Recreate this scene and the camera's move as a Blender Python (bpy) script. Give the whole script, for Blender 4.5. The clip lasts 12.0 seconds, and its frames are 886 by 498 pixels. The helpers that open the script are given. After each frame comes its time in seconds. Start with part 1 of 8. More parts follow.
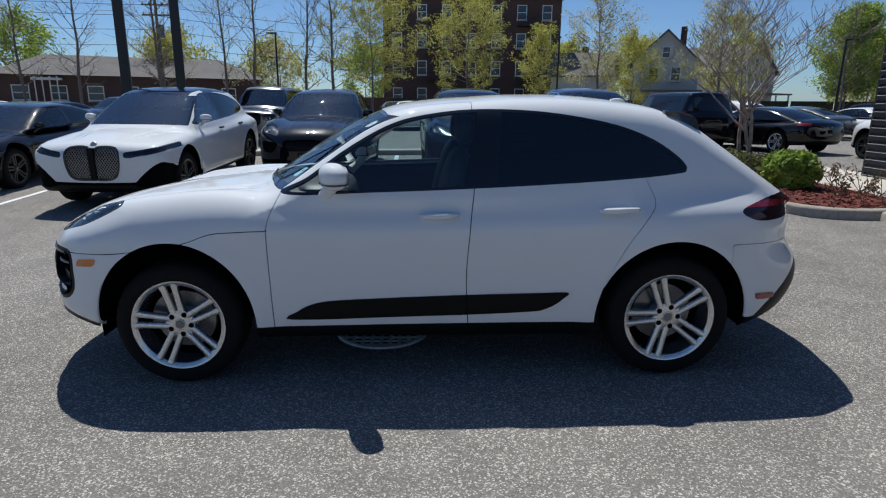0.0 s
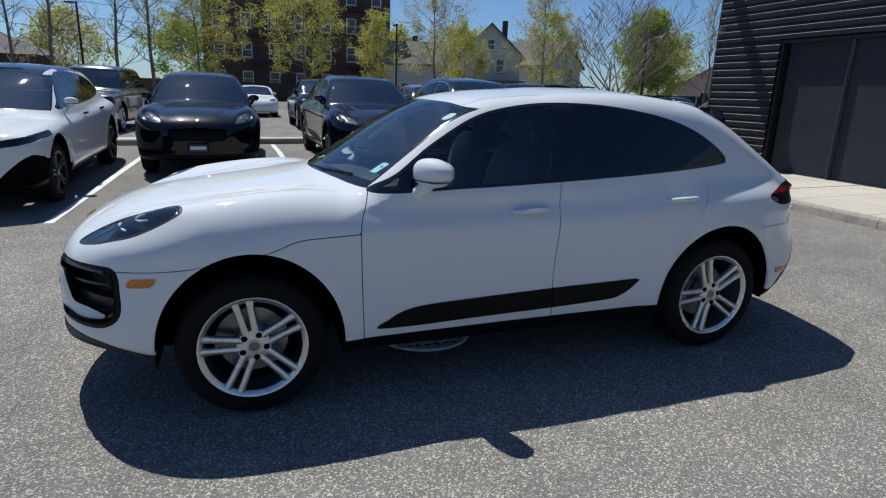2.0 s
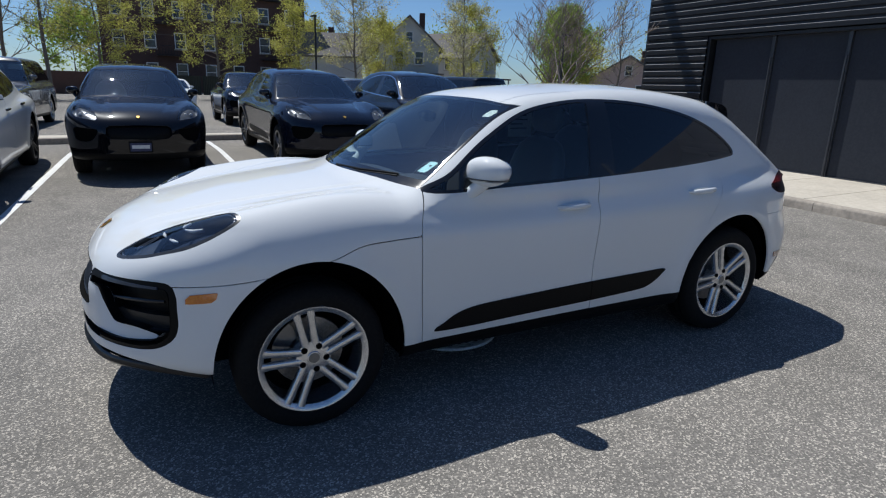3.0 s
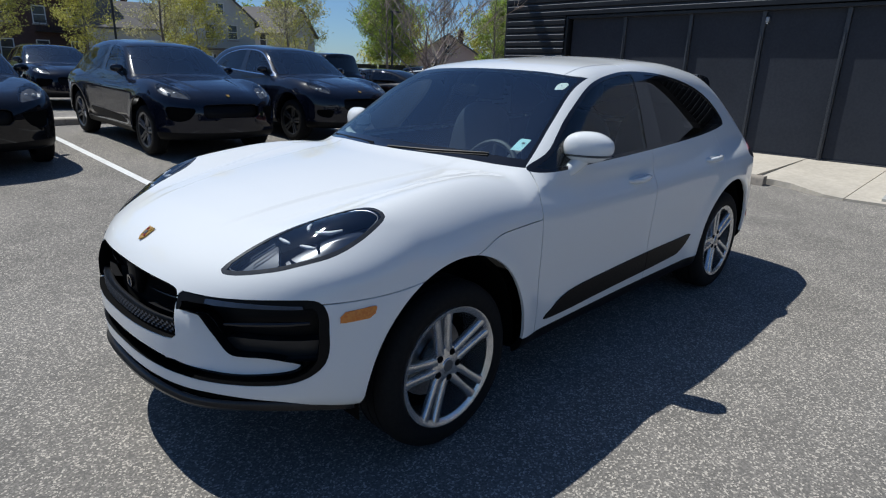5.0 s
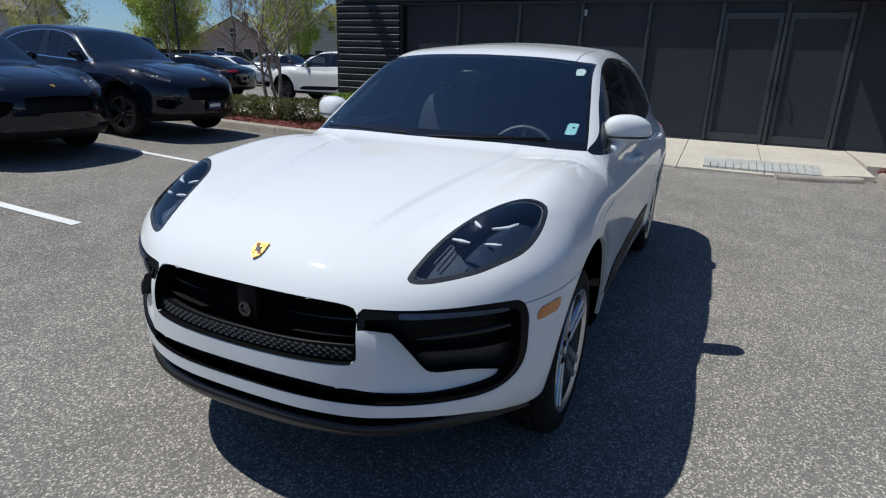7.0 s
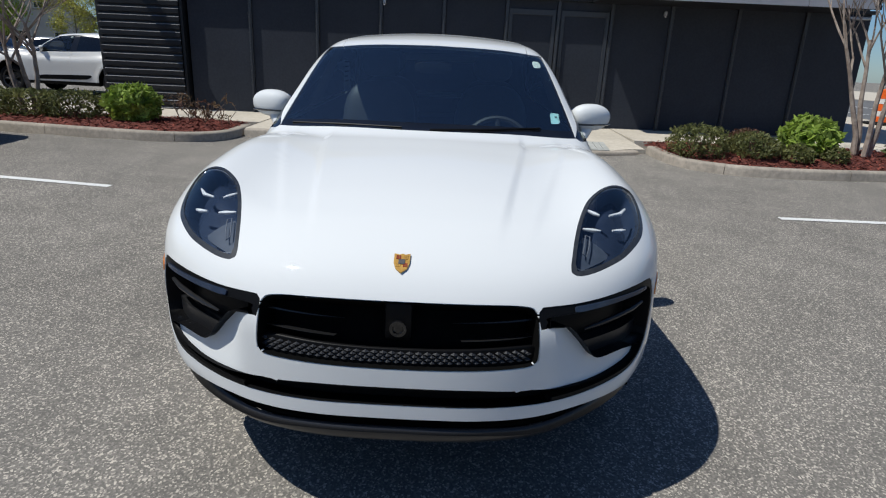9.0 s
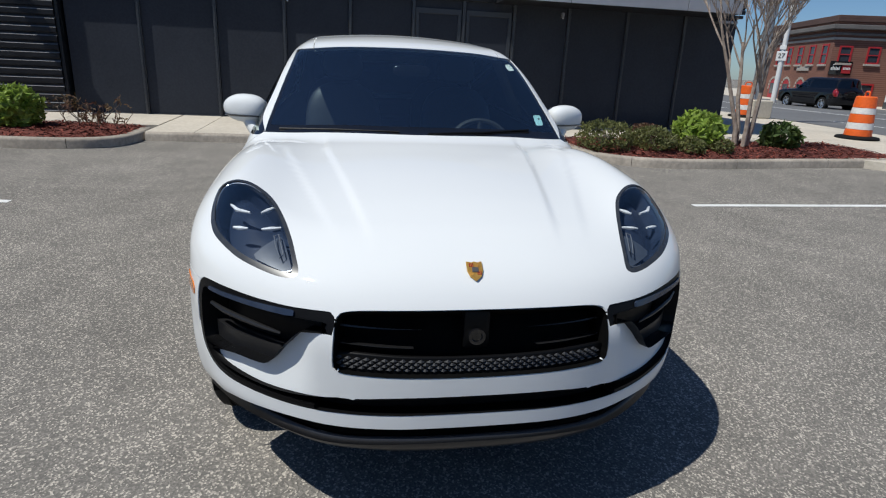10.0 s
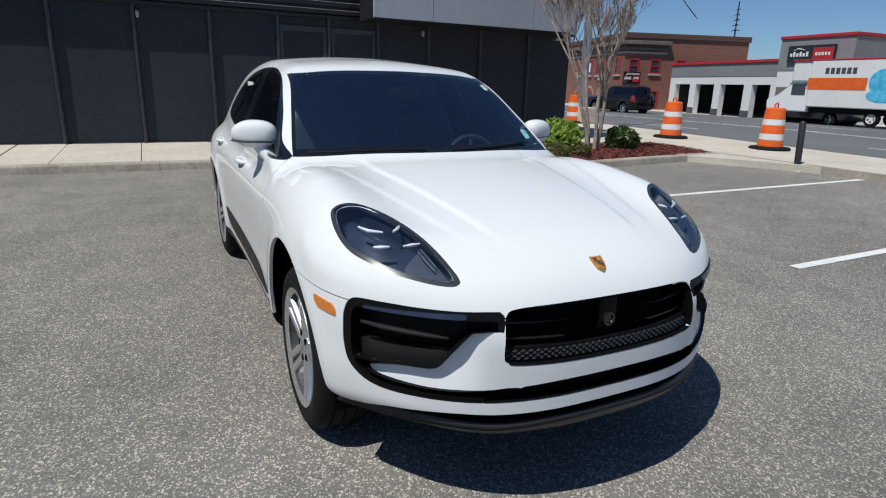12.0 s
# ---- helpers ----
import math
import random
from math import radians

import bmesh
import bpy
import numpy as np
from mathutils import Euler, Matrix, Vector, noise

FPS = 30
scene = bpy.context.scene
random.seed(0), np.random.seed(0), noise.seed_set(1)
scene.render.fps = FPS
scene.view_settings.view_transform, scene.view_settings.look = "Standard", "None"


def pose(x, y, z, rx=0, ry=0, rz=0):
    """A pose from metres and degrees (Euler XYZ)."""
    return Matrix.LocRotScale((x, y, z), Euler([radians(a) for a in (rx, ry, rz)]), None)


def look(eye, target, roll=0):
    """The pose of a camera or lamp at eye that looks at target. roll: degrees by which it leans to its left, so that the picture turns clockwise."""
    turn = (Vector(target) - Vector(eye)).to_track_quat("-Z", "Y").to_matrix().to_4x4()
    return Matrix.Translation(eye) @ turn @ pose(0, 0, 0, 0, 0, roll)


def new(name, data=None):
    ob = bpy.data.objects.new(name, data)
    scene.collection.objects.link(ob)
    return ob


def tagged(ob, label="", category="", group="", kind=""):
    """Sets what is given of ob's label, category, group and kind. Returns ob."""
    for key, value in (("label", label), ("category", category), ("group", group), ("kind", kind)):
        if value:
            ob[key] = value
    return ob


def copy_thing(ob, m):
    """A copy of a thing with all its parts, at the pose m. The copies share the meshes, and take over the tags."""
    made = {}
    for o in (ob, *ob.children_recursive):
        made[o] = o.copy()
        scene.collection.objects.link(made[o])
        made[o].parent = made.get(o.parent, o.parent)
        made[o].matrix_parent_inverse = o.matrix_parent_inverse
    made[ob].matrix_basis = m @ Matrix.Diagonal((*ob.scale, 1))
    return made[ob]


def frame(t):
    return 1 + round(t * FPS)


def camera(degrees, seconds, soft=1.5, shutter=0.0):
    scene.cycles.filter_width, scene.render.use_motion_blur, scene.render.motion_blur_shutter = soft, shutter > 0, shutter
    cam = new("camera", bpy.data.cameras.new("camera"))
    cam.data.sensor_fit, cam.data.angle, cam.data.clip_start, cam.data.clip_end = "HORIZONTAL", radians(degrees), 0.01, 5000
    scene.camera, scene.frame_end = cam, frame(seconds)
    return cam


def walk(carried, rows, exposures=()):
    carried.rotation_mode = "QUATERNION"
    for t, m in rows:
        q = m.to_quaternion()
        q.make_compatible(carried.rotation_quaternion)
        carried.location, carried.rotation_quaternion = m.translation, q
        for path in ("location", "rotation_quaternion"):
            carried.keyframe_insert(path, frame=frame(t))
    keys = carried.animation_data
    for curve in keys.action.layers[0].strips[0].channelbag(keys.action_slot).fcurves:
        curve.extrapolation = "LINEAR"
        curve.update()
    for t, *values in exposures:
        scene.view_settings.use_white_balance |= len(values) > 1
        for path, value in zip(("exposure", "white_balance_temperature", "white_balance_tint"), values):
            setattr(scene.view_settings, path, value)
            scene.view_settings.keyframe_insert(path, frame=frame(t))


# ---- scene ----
cam = camera(74.5, 12.0, 1.15)
PATH = [
    (0.0, (-0.032, -4.065, 1.582), (0.039, -2.127, 1.094), 0.6),
    (0.5, (-0.396, -4.056, 1.583), (-0.179, -2.13, 1.091), 1.1),
    (1.0, (-0.731, -3.919, 1.595), (-0.366, -2.018, 1.093), 1.6),
    (1.5, (-1.1, -3.846, 1.591), (-0.596, -1.979, 1.079), 1.8),
    (2.0, (-1.422, -3.706, 1.581), (-0.781, -1.883, 1.063), 1.9),
    (2.5, (-1.728, -3.553, 1.588), (-0.962, -1.781, 1.063), 1.8),
    (3.0, (-2.043, -3.395, 1.584), (-1.151, -1.686, 1.051), 1.8),
    (5.0, (-2.983, -2.413, 1.51), (-1.623, -1.066, 0.928), 1.9),
    (5.5, (-3.233, -2.18, 1.515), (-1.77, -0.951, 0.925), 2.0),
    (6.0, (-3.367, -1.894, 1.508), (-1.806, -0.796, 0.911), 2.0),
    (6.5, (-3.52, -1.621, 1.486), (-1.867, -0.669, 0.884), 2.0),
    (7.0, (-3.663, -1.339, 1.47), (-1.927, -0.549, 0.868), 2.0),
    (9.0, (-3.908, -0.156, 1.448), (-2.003, -0.135, 0.838), 2.6),
    (9.5, (-3.938, 0.132, 1.453), (-2.04, -0.032, 0.845), 2.6),
    (10.0, (-3.868, 0.387, 1.457), (-1.992, 0.044, 0.854), 2.7),
    (10.5, (-3.851, 0.681, 1.452), (-2.011, 0.17, 0.857), 2.5),
    (11.0, (-3.807, 0.941, 1.459), (-2.012, 0.282, 0.875), 2.4),
    (11.5, (-3.71, 1.147, 1.46), (-1.955, 0.371, 0.894), 1.9),
    (12.0, (-3.778, 1.389, 1.463), (-2.057, 0.525, 0.922), 1.6),
]
walk(cam, [(t, look(eye, target, roll)) for t, eye, target, roll in PATH],
     [(0.0, 0.04, 6270, 8), (3.0, 0.03, 6260, 8), (5.5, 0.02, 6260, 7), (7.0, -0.03, 6290, 7), (9.0, -0.08, 6480, 7), (12.0, -0.06, 6440, 7)])

# ---------------------------------------------------------------- light
SUN_WAY = Vector((-0.155, 0.457, 0.868)).normalized()
world = bpy.data.worlds.new("world")
scene.world = world
world.use_nodes = True
sky = world.node_tree.nodes.new("ShaderNodeTexSky")
sky.sky_type, sky.sun_disc = "NISHITA", False
sky.sun_elevation = math.asin(SUN_WAY.z)
sky.sun_rotation = math.atan2(SUN_WAY.x, SUN_WAY.y)
sky.air_density, sky.dust_density, sky.ozone_density = 1.0, 0.6, 2.0
sky.altitude = 900.0
tint = world.node_tree.nodes.new("ShaderNodeMix")
tint.data_type, tint.blend_type = "RGBA", "MULTIPLY"
tint.inputs["Factor"].default_value = 1.0
tint.inputs["B"].default_value = (0.73, 0.93, 1.20, 1)
world.node_tree.links.new(sky.outputs[0], tint.inputs["A"])
world.node_tree.links.new(tint.outputs["Result"], world.node_tree.nodes["Background"].inputs[0])
world.node_tree.nodes["Background"].inputs[1].default_value = 0.071
sun = new("sun", bpy.data.lights.new("sun", "SUN"))
sun.data.energy, sun.data.angle, sun.data.color = 4.5, radians(0.53), (1.0, 0.97, 0.925)
sun.matrix_world = look(SUN_WAY * 60, (0, 0, 0))
scene.view_settings.exposure = 0.0

# ---------------------------------------------------------------- materials
def node(nt, kind, **inputs):
    n = nt.nodes.new("ShaderNode" + kind)
    for k, v in inputs.items():
        n.inputs[k.replace("_", " ")].default_value = v
    return n


def material(name, color, rough=0.5, metal=0.0, coat=0.0, grain=None, bump=0.0, second=None, mix=(0.4, 0.6), spread=0.0,
             stain=None, spec=0.5, alpha=1.0, transmission=0.0, ior=1.45, coords="Object", detail=6.0, rough_var=0.0, fine=None):
    """A surface: base colour, a second colour by a noise of that grain (per metre), larger stains, a bump and a spread of tone from piece to piece."""
    m = bpy.data.materials.new(name)
    m.use_nodes = True
    nt = m.node_tree
    b = nt.nodes["Principled BSDF"]
    b.inputs["Base Color"].default_value = (*color, 1)
    b.inputs["Roughness"].default_value = rough
    b.inputs["Metallic"].default_value = metal
    b.inputs["Coat Weight"].default_value = coat
    b.inputs["Coat Roughness"].default_value = 0.03
    b.inputs["Specular IOR Level"].default_value = spec
    b.inputs["Transmission Weight"].default_value = transmission
    b.inputs["IOR"].default_value = ior
    tc = nt.nodes.new("ShaderNodeTexCoord")
    last = None
    if grain:
        nz = node(nt, "TexNoise", Scale=grain, Detail=detail, Roughness=0.6)
        nt.links.new(tc.outputs[coords], nz.inputs["Vector"])
        ramp = nt.nodes.new("ShaderNodeValToRGB")
        ramp.color_ramp.elements[0].position, ramp.color_ramp.elements[1].position = mix
        ramp.color_ramp.elements[0].color = (*color, 1)
        ramp.color_ramp.elements[1].color = (*(second or color), 1)
        nt.links.new(nz.outputs["Fac"], ramp.inputs["Fac"])
        last = ramp.outputs["Color"]
        if bump:
            bn = node(nt, "Bump", Strength=min(1.0, bump), Distance=0.01)
            nt.links.new(nz.outputs["Fac"], bn.inputs["Height"])
            nt.links.new(bn.outputs["Normal"], b.inputs["Normal"])
        if rough_var:
            mr = node(nt, "MapRange")
            mr.inputs["To Min"].default_value, mr.inputs["To Max"].default_value = rough - rough_var, rough + rough_var
            nt.links.new(nz.outputs["Fac"], mr.inputs["Value"])
            nt.links.new(mr.outputs["Result"], b.inputs["Roughness"])
    if stain:
        scale, amount = stain
        nz2 = node(nt, "TexNoise", Scale=scale, Detail=4.0, Roughness=0.65)
        nt.links.new(tc.outputs[coords], nz2.inputs["Vector"])
        mr = node(nt, "MapRange")
        mr.inputs["From Min"].default_value, mr.inputs["From Max"].default_value = 0.3, 0.7
        mr.inputs["To Min"].default_value, mr.inputs["To Max"].default_value = 1 - amount, 1 + amount * 0.6
        nt.links.new(nz2.outputs["Fac"], mr.inputs["Value"])
        mul = nt.nodes.new("ShaderNodeMix")
        mul.data_type, mul.blend_type = "RGBA", "MULTIPLY"
        mul.inputs["Factor"].default_value = 1.0
        if last:
            nt.links.new(last, mul.inputs["A"])
        else:
            mul.inputs["A"].default_value = (*color, 1)
        nt.links.new(mr.outputs["Result"], mul.inputs["B"])
        last = mul.outputs["Result"]
    if spread:
        info = nt.nodes.new("ShaderNodeObjectInfo")
        mr = node(nt, "MapRange")
        mr.inputs["To Min"].default_value, mr.inputs["To Max"].default_value = 1 - spread, 1 + spread
        nt.links.new(info.outputs["Random"], mr.inputs["Value"])
        mul = nt.nodes.new("ShaderNodeMix")
        mul.data_type, mul.blend_type = "RGBA", "MULTIPLY"
        mul.inputs["Factor"].default_value = 1.0
        if last:
            nt.links.new(last, mul.inputs["A"])
        else:
            mul.inputs["A"].default_value = (*color, 1)
        nt.links.new(mr.outputs["Result"], mul.inputs["B"])
        last = mul.outputs["Result"]
    if last:
        nt.links.new(last, b.inputs["Base Color"])
    return m


def glass(name, tint, ior=1.62):
    """A thin pane: tinted, clear seen straight on, with a sharp reflection."""
    m = bpy.data.materials.new(name)
    m.use_nodes = True
    nt = m.node_tree
    nt.nodes.remove(nt.nodes["Principled BSDF"])
    tr = nt.nodes.new("ShaderNodeBsdfTransparent")
    tr.inputs["Color"].default_value = (*tint, 1)
    gl = nt.nodes.new("ShaderNodeBsdfGlossy")
    gl.inputs["Roughness"].default_value = 0.015
    fr = nt.nodes.new("ShaderNodeFresnel")
    fr.inputs["IOR"].default_value = ior
    mx = nt.nodes.new("ShaderNodeMixShader")
    nt.links.new(fr.outputs[0], mx.inputs[0])
    nt.links.new(tr.outputs[0], mx.inputs[1])
    nt.links.new(gl.outputs[0], mx.inputs[2])
    nt.links.new(mx.outputs[0], nt.nodes["Material Output"].inputs["Surface"])
    return m


def asphalt_material():
    m = material("asphalt", (.232, .217, .195), .9, grain=2.2, second=(.20, .188, .169), stain=(.25, .2), spec=.2)
    nt = m.node_tree
    b = nt.nodes["Principled BSDF"]
    tc = next(n for n in nt.nodes if n.bl_idname == "ShaderNodeTexCoord")
    vor = node(nt, "TexVoronoi", Scale=140.0)
    nt.links.new(tc.outputs["Object"], vor.inputs["Vector"])
    ramp = nt.nodes.new("ShaderNodeValToRGB")
    e = ramp.color_ramp.elements
    e[0].position, e[0].color = .22, (.66, .66, .67, 1)
    e[1].position, e[1].color = .78, (1.06, 1.055, 1.05, 1)
    e.new(.95).color = (2.3, 2.24, 2.15, 1)
    sep = nt.nodes.new("ShaderNodeSeparateColor")
    nt.links.new(vor.outputs["Color"], sep.inputs[0])
    nt.links.new(sep.outputs[0], ramp.inputs["Fac"])
    mul = nt.nodes.new("ShaderNodeMix")
    mul.data_type, mul.blend_type = "RGBA", "MULTIPLY"
    mul.inputs["Factor"].default_value = 1.0
    old = b.inputs["Base Color"].links[0].from_socket
    nt.links.new(old, mul.inputs["A"])
    nt.links.new(ramp.outputs["Color"], mul.inputs["B"])
    nt.links.new(mul.outputs["Result"], b.inputs["Base Color"])
    bn = node(nt, "Bump", Strength=.5, Distance=.003)
    nt.links.new(vor.outputs["Distance"], bn.inputs["Height"])
    nt.links.new(bn.outputs["Normal"], b.inputs["Normal"])
    return m


ASPHALT = asphalt_material()
ROAD = material("road asphalt", (.115, .118, .122), .85, grain=30, second=(.15, .15, .15), stain=(.15, .2), bump=.2)
CONCRETE = material("pale concrete", (.50, .45, .37), .85, grain=14, second=(.56, .51, .43), stain=(.8, .14), bump=.12)
KERB = material("kerb concrete", (.40, .35, .29), .9, grain=18, second=(.28, .25, .21), mix=(.35, .7), stain=(1.6, .25), bump=.3)
MULCH = material("red mulch", (.20, .050, .034), .95, grain=60, second=(.085, .024, .018), bump=.8, spread=.35)
LINE = material("white line paint", (.72, .72, .70), .7, grain=35, second=(.52, .52, .51), mix=(.5, .8), stain=(3, .12))
CORRUGATED = material("dark corrugated cladding", (.013, .014, .017), .42, grain=5, second=(.017, .018, .021), spec=.4, stain=(.7, .15))
PANEL = material("dark grey painted panel", (.033, .038, .049), .6, grain=25, second=(.039, .044, .055), stain=(.9, .14), bump=.03, spec=.15)
DARK_FRAME = material("black metal frame", (.014, .015, .018), .4, grain=20, second=(.018, .019, .022))
FASCIA = material("light grey composite panel", (.36, .38, .43), .35, grain=6, second=(.38, .40, .45), stain=(.5, .05))
POLE = material("black painted pole", (.018, .018, .02), .45, grain=30, second=(.03, .03, .03))
GALV = material("galvanised steel", (.42, .43, .44), .45, .7, grain=25, second=(.33, .34, .35))
WHITE_PAINT = material("white car paint", (.715, .730, .727), .55, coat=.9, grain=400, second=(.705, .720, .717), spec=.05)
BLACK_PAINT = material("black car paint", (.004, .004, .005), .3, coat=1.0, grain=300, second=(.006, .006, .008), spec=.03)
NAVY_PAINT = material("dark blue car paint", (.004, .0055, .012), .3, coat=1.0, grain=300, second=(.006, .008, .017), spec=.03)
SILVER_PAINT = material("silver car paint", (.42, .43, .44), .28, .6, coat=1.0, grain=300, second=(.48, .49, .50))
GREY_PAINT = material("grey car paint", (.10, .105, .11), .25, .4, coat=1.0, grain=300, second=(.13, .135, .14))
TRIM = material("black plastic trim", (.004, .004, .0045), .42, grain=250, second=(.006, .006, .0065), bump=.05, spec=.14)
GLOSS = material("gloss black", (.006, .006, .007), .12, coat=.6, grain=8, second=(.008, .008, .009))
# near-black for liners, and for the shade painted into gaps and recesses
VOID = material("dark liner and recess shade", (.002, .002, .002), .95, grain=12, second=(.003, .003, .003), spec=.1)
RUBBER = material("tyre rubber", (.007, .007, .0075), .8, grain=60, second=(.010, .010, .010), bump=.1, spec=.2)
ALLOY = material("silver alloy", (.62, .63, .64), .26, .85, grain=40, second=(.56, .57, .58))
MID_ALLOY = material("graphite alloy", (.20, .20, .205), .3, .8, grain=40, second=(.16, .16, .165))
DARK_ALLOY = material("dark alloy", (.05, .05, .052), .3, .7, grain=40, second=(.07, .07, .07))
DISC = material("brake disc steel", (.30, .29, .28), .4, .9, grain=90, second=(.22, .21, .20))
CHROME = material("chrome", (.75, .76, .78), .08, 1.0, grain=10, second=(.72, .73, .75))
GOLD = material("gold enamel", (.70, .42, .10), .3, .6, grain=80, second=(.55, .30, .07))
RED_ENAMEL = material("red enamel", (.28, .02, .015), .3, grain=80, second=(.18, .015, .01))
AMBER = material("amber lens", (.55, .14, .006), .25, coat=1.0, grain=120, second=(.65, .21, .015))
RED_LENS = material("red lens", (.12, .006, .008), .15, coat=1.0, grain=40, second=(.30, .012, .014))
LAMP_DARK = material("lamp housing", (.020, .030, .055), .25, .0, grain=12, second=(.030, .042, .070))
MULLION = material("dark grey metal mullion", (.040, .044, .052), .35, grain=20, second=(.048, .052, .060))
LAMP_GREY = material("silvery lamp reflector", (.22, .24, .27), .25, .5, grain=14, second=(.34, .36, .40))
LAMP_MID = material("smoky lamp reflector", (.085, .095, .115), .2, .3, grain=14, second=(.14, .15, .17))
LAMP_WHITE = material("lamp reflector", (.86, .88, .90), .3, .0, grain=12, second=(.80, .82, .85))
LEATHER = material("black leather", (.030, .030, .033), .5, grain=70, second=(.040, .040, .043), bump=.15)
PAPER = material("white paper", (.75, .75, .73), .7, grain=60, second=(.70, .70, .68))
PALE_BLUE = material("pale blue sticker", (.45, .70, .74), .5, grain=60, second=(.55, .74, .76))
INK = material("dark ink", (.05, .05, .055), .6, grain=60, second=(.07, .07, .075))
GLASS_SCREEN = glass("windscreen glass", (.60, .80, .86), 2.9)
GLASS_FRONT = glass("front side glass", (.74, .88, .90), 1.9)
GLASS_COATED = glass("coated windscreen glass", (.5, .62, .72), 3.6)
GLASS_TINT = glass("dark tinted glass", (.04, .05, .075), 1.8)
GLASS_CLEAR = glass("clear lens", (.92, .94, .96), 1.8)

# ---------------------------------------------------------------- mesh tools
def thing(name, m, label, category, group="", kind=""):
    ob = new(name)
    ob.matrix_world = m
    return tagged(ob, label, category, group, kind)


def put_mesh(name, me, mat, parent=None, label="", m=None):
    ob = new(name, me)
    if mat is not None and not me.materials:
        me.materials.append(mat)
    if parent is not None:
        ob.parent = parent
    if m is not None:
        ob.matrix_local = m
    if label:
        ob["label"] = label
    return ob


def part(name, bm, mat, parent=None, label="", m=None, smooth=False):
    me = bpy.data.meshes.new(name)
    bmesh.ops.recalc_face_normals(bm, faces=bm.faces)
    bm.to_mesh(me)
    bm.free()
    if smooth:
        me.polygons.foreach_set("use_smooth", [True] * len(me.polygons))
        me.set_sharp_from_angle(angle=radians(38))
    return put_mesh(name, me, mat, parent, label, m)


def skin_part(name, mesh, mat, parent=None, label=""):
    """A part from (verts, normals, triangles), shaded by those normals."""
    v, n, t = mesh
    me = bpy.data.meshes.new(name)
    me.vertices.add(len(v))
    me.vertices.foreach_set("co", np.ascontiguousarray(v, np.float32).ravel())
    me.loops.add(3 * len(t))
    me.loops.foreach_set("vertex_index", np.ascontiguousarray(t, np.int32).ravel())
    me.polygons.add(len(t))
    me.polygons.foreach_set("loop_start", np.arange(0, 3 * len(t), 3, dtype=np.int32))
    me.polygons.foreach_set("use_smooth", np.ones(len(t), bool))
    me.update(calc_edges=True)
    me.validate()
    if len(me.vertices) == len(n):
        me.normals_split_custom_set_from_vertices([tuple(q) for q in n])
    return put_mesh(name, me, mat, parent, label)


def box(bm, lo, hi, bevel=0.0, m=None, segments=2):
    """A box between two corners, bevelled, added to bm."""
    c = [(a + b) / 2 for a, b in zip(lo, hi)]
    s = [abs(b - a) for a, b in zip(lo, hi)]
    mat = Matrix.Translation(c) @ Matrix.Diagonal((*s, 1))
    r = bmesh.ops.create_cube(bm, size=1.0, matrix=mat)
    vs = r["verts"]
    if bevel > 0:
        es = list({e for v in vs for e in v.link_edges})
        r2 = bmesh.ops.bevel(bm, geom=es, offset=min(bevel, min(s) * .45), segments=segments, affect="EDGES", profile=.5)
        vs = list({v for f in r2["faces"] for v in f.verts} | {v for v in vs if v.is_valid})
    if m is not None:
        bmesh.ops.transform(bm, matrix=m, verts=vs)
    return vs


def tube(bm, pts, radii, sides=8, caps=True):
    """A tube along points with a radius at each."""
    pts = [Vector(p) for p in pts]
    if not isinstance(radii, (list, tuple)):
        radii = [radii] * len(pts)
    rings, ref = [], Vector((0.31, 0.17, 0.93))
    for k, p in enumerate(pts):
        d = (pts[min(k + 1, len(pts) - 1)] - pts[max(k - 1, 0)]).normalized()
        a = d.cross(ref)
        if a.length < .1:
            a = d.cross(Vector((1, 0, 0)))
        a.normalize()
        b = d.cross(a)
        rings.append([bm.verts.new(p + (a * math.cos(q) + b * math.sin(q)) * radii[k]) for q in [2 * math.pi * j / sides for j in range(sides)]])
    for r0, r1 in zip(rings, rings[1:]):
        for j in range(sides):
            bm.faces.new((r0[j], r0[(j + 1) % sides], r1[(j + 1) % sides], r1[j]))
    if caps:
        bm.faces.new(list(reversed(rings[0])))
        bm.faces.new(rings[-1])


def lathe(bm, profile, sides=48, axis="y", close=False):
    """Turns a profile of (radius, along) round the axis."""
    rings = []
    for r, h in profile:
        ring = []
        for j in range(sides):
            q = 2 * math.pi * j / sides
            c, s = r * math.cos(q), r * math.sin(q)
            ring.append(bm.verts.new({"y": (c, h, s), "z": (c, s, h), "x": (h, c, s)}[axis]))
        rings.append(ring)
    pairs = list(zip(rings, rings[1:])) + ([(rings[-1], rings[0])] if close else [])
    for r0, r1 in pairs:
        for j in range(sides):
            bm.faces.new((r0[j], r0[(j + 1) % sides], r1[(j + 1) % sides], r1[j]))
    return rings


def slab(bm, loop, z0, z1, bevel=0.0):
    """A flat plate with a given outline between two heights."""
    lo = [bm.verts.new((x, y, z0(x, y) if callable(z0) else z0)) for x, y in loop]
    hi = [bm.verts.new((x, y, z1(x, y) if callable(z1) else z1)) for x, y in loop]
    top = bm.faces.new(hi)
    bm.faces.new(list(reversed(lo)))
    n = len(loop)
    for k in range(n):
        bm.faces.new((lo[k], lo[(k + 1) % n], hi[(k + 1) % n], hi[k]))
    if bevel:
        bmesh.ops.bevel(bm, geom=list(top.edges), offset=bevel, segments=2, affect="EDGES", profile=.5)


def ground_z(x, y):
    """The lot falls gently away from the building and climbs a little under the front row of cars."""
    row = 0.044 * max(0.0, min(y - 3.0, 6.0)) * max(0.0, min((6.0 - x) / 2.0, 1.0))
    return 0.0143 * max(-14.0, min(x, 12.0)) + row

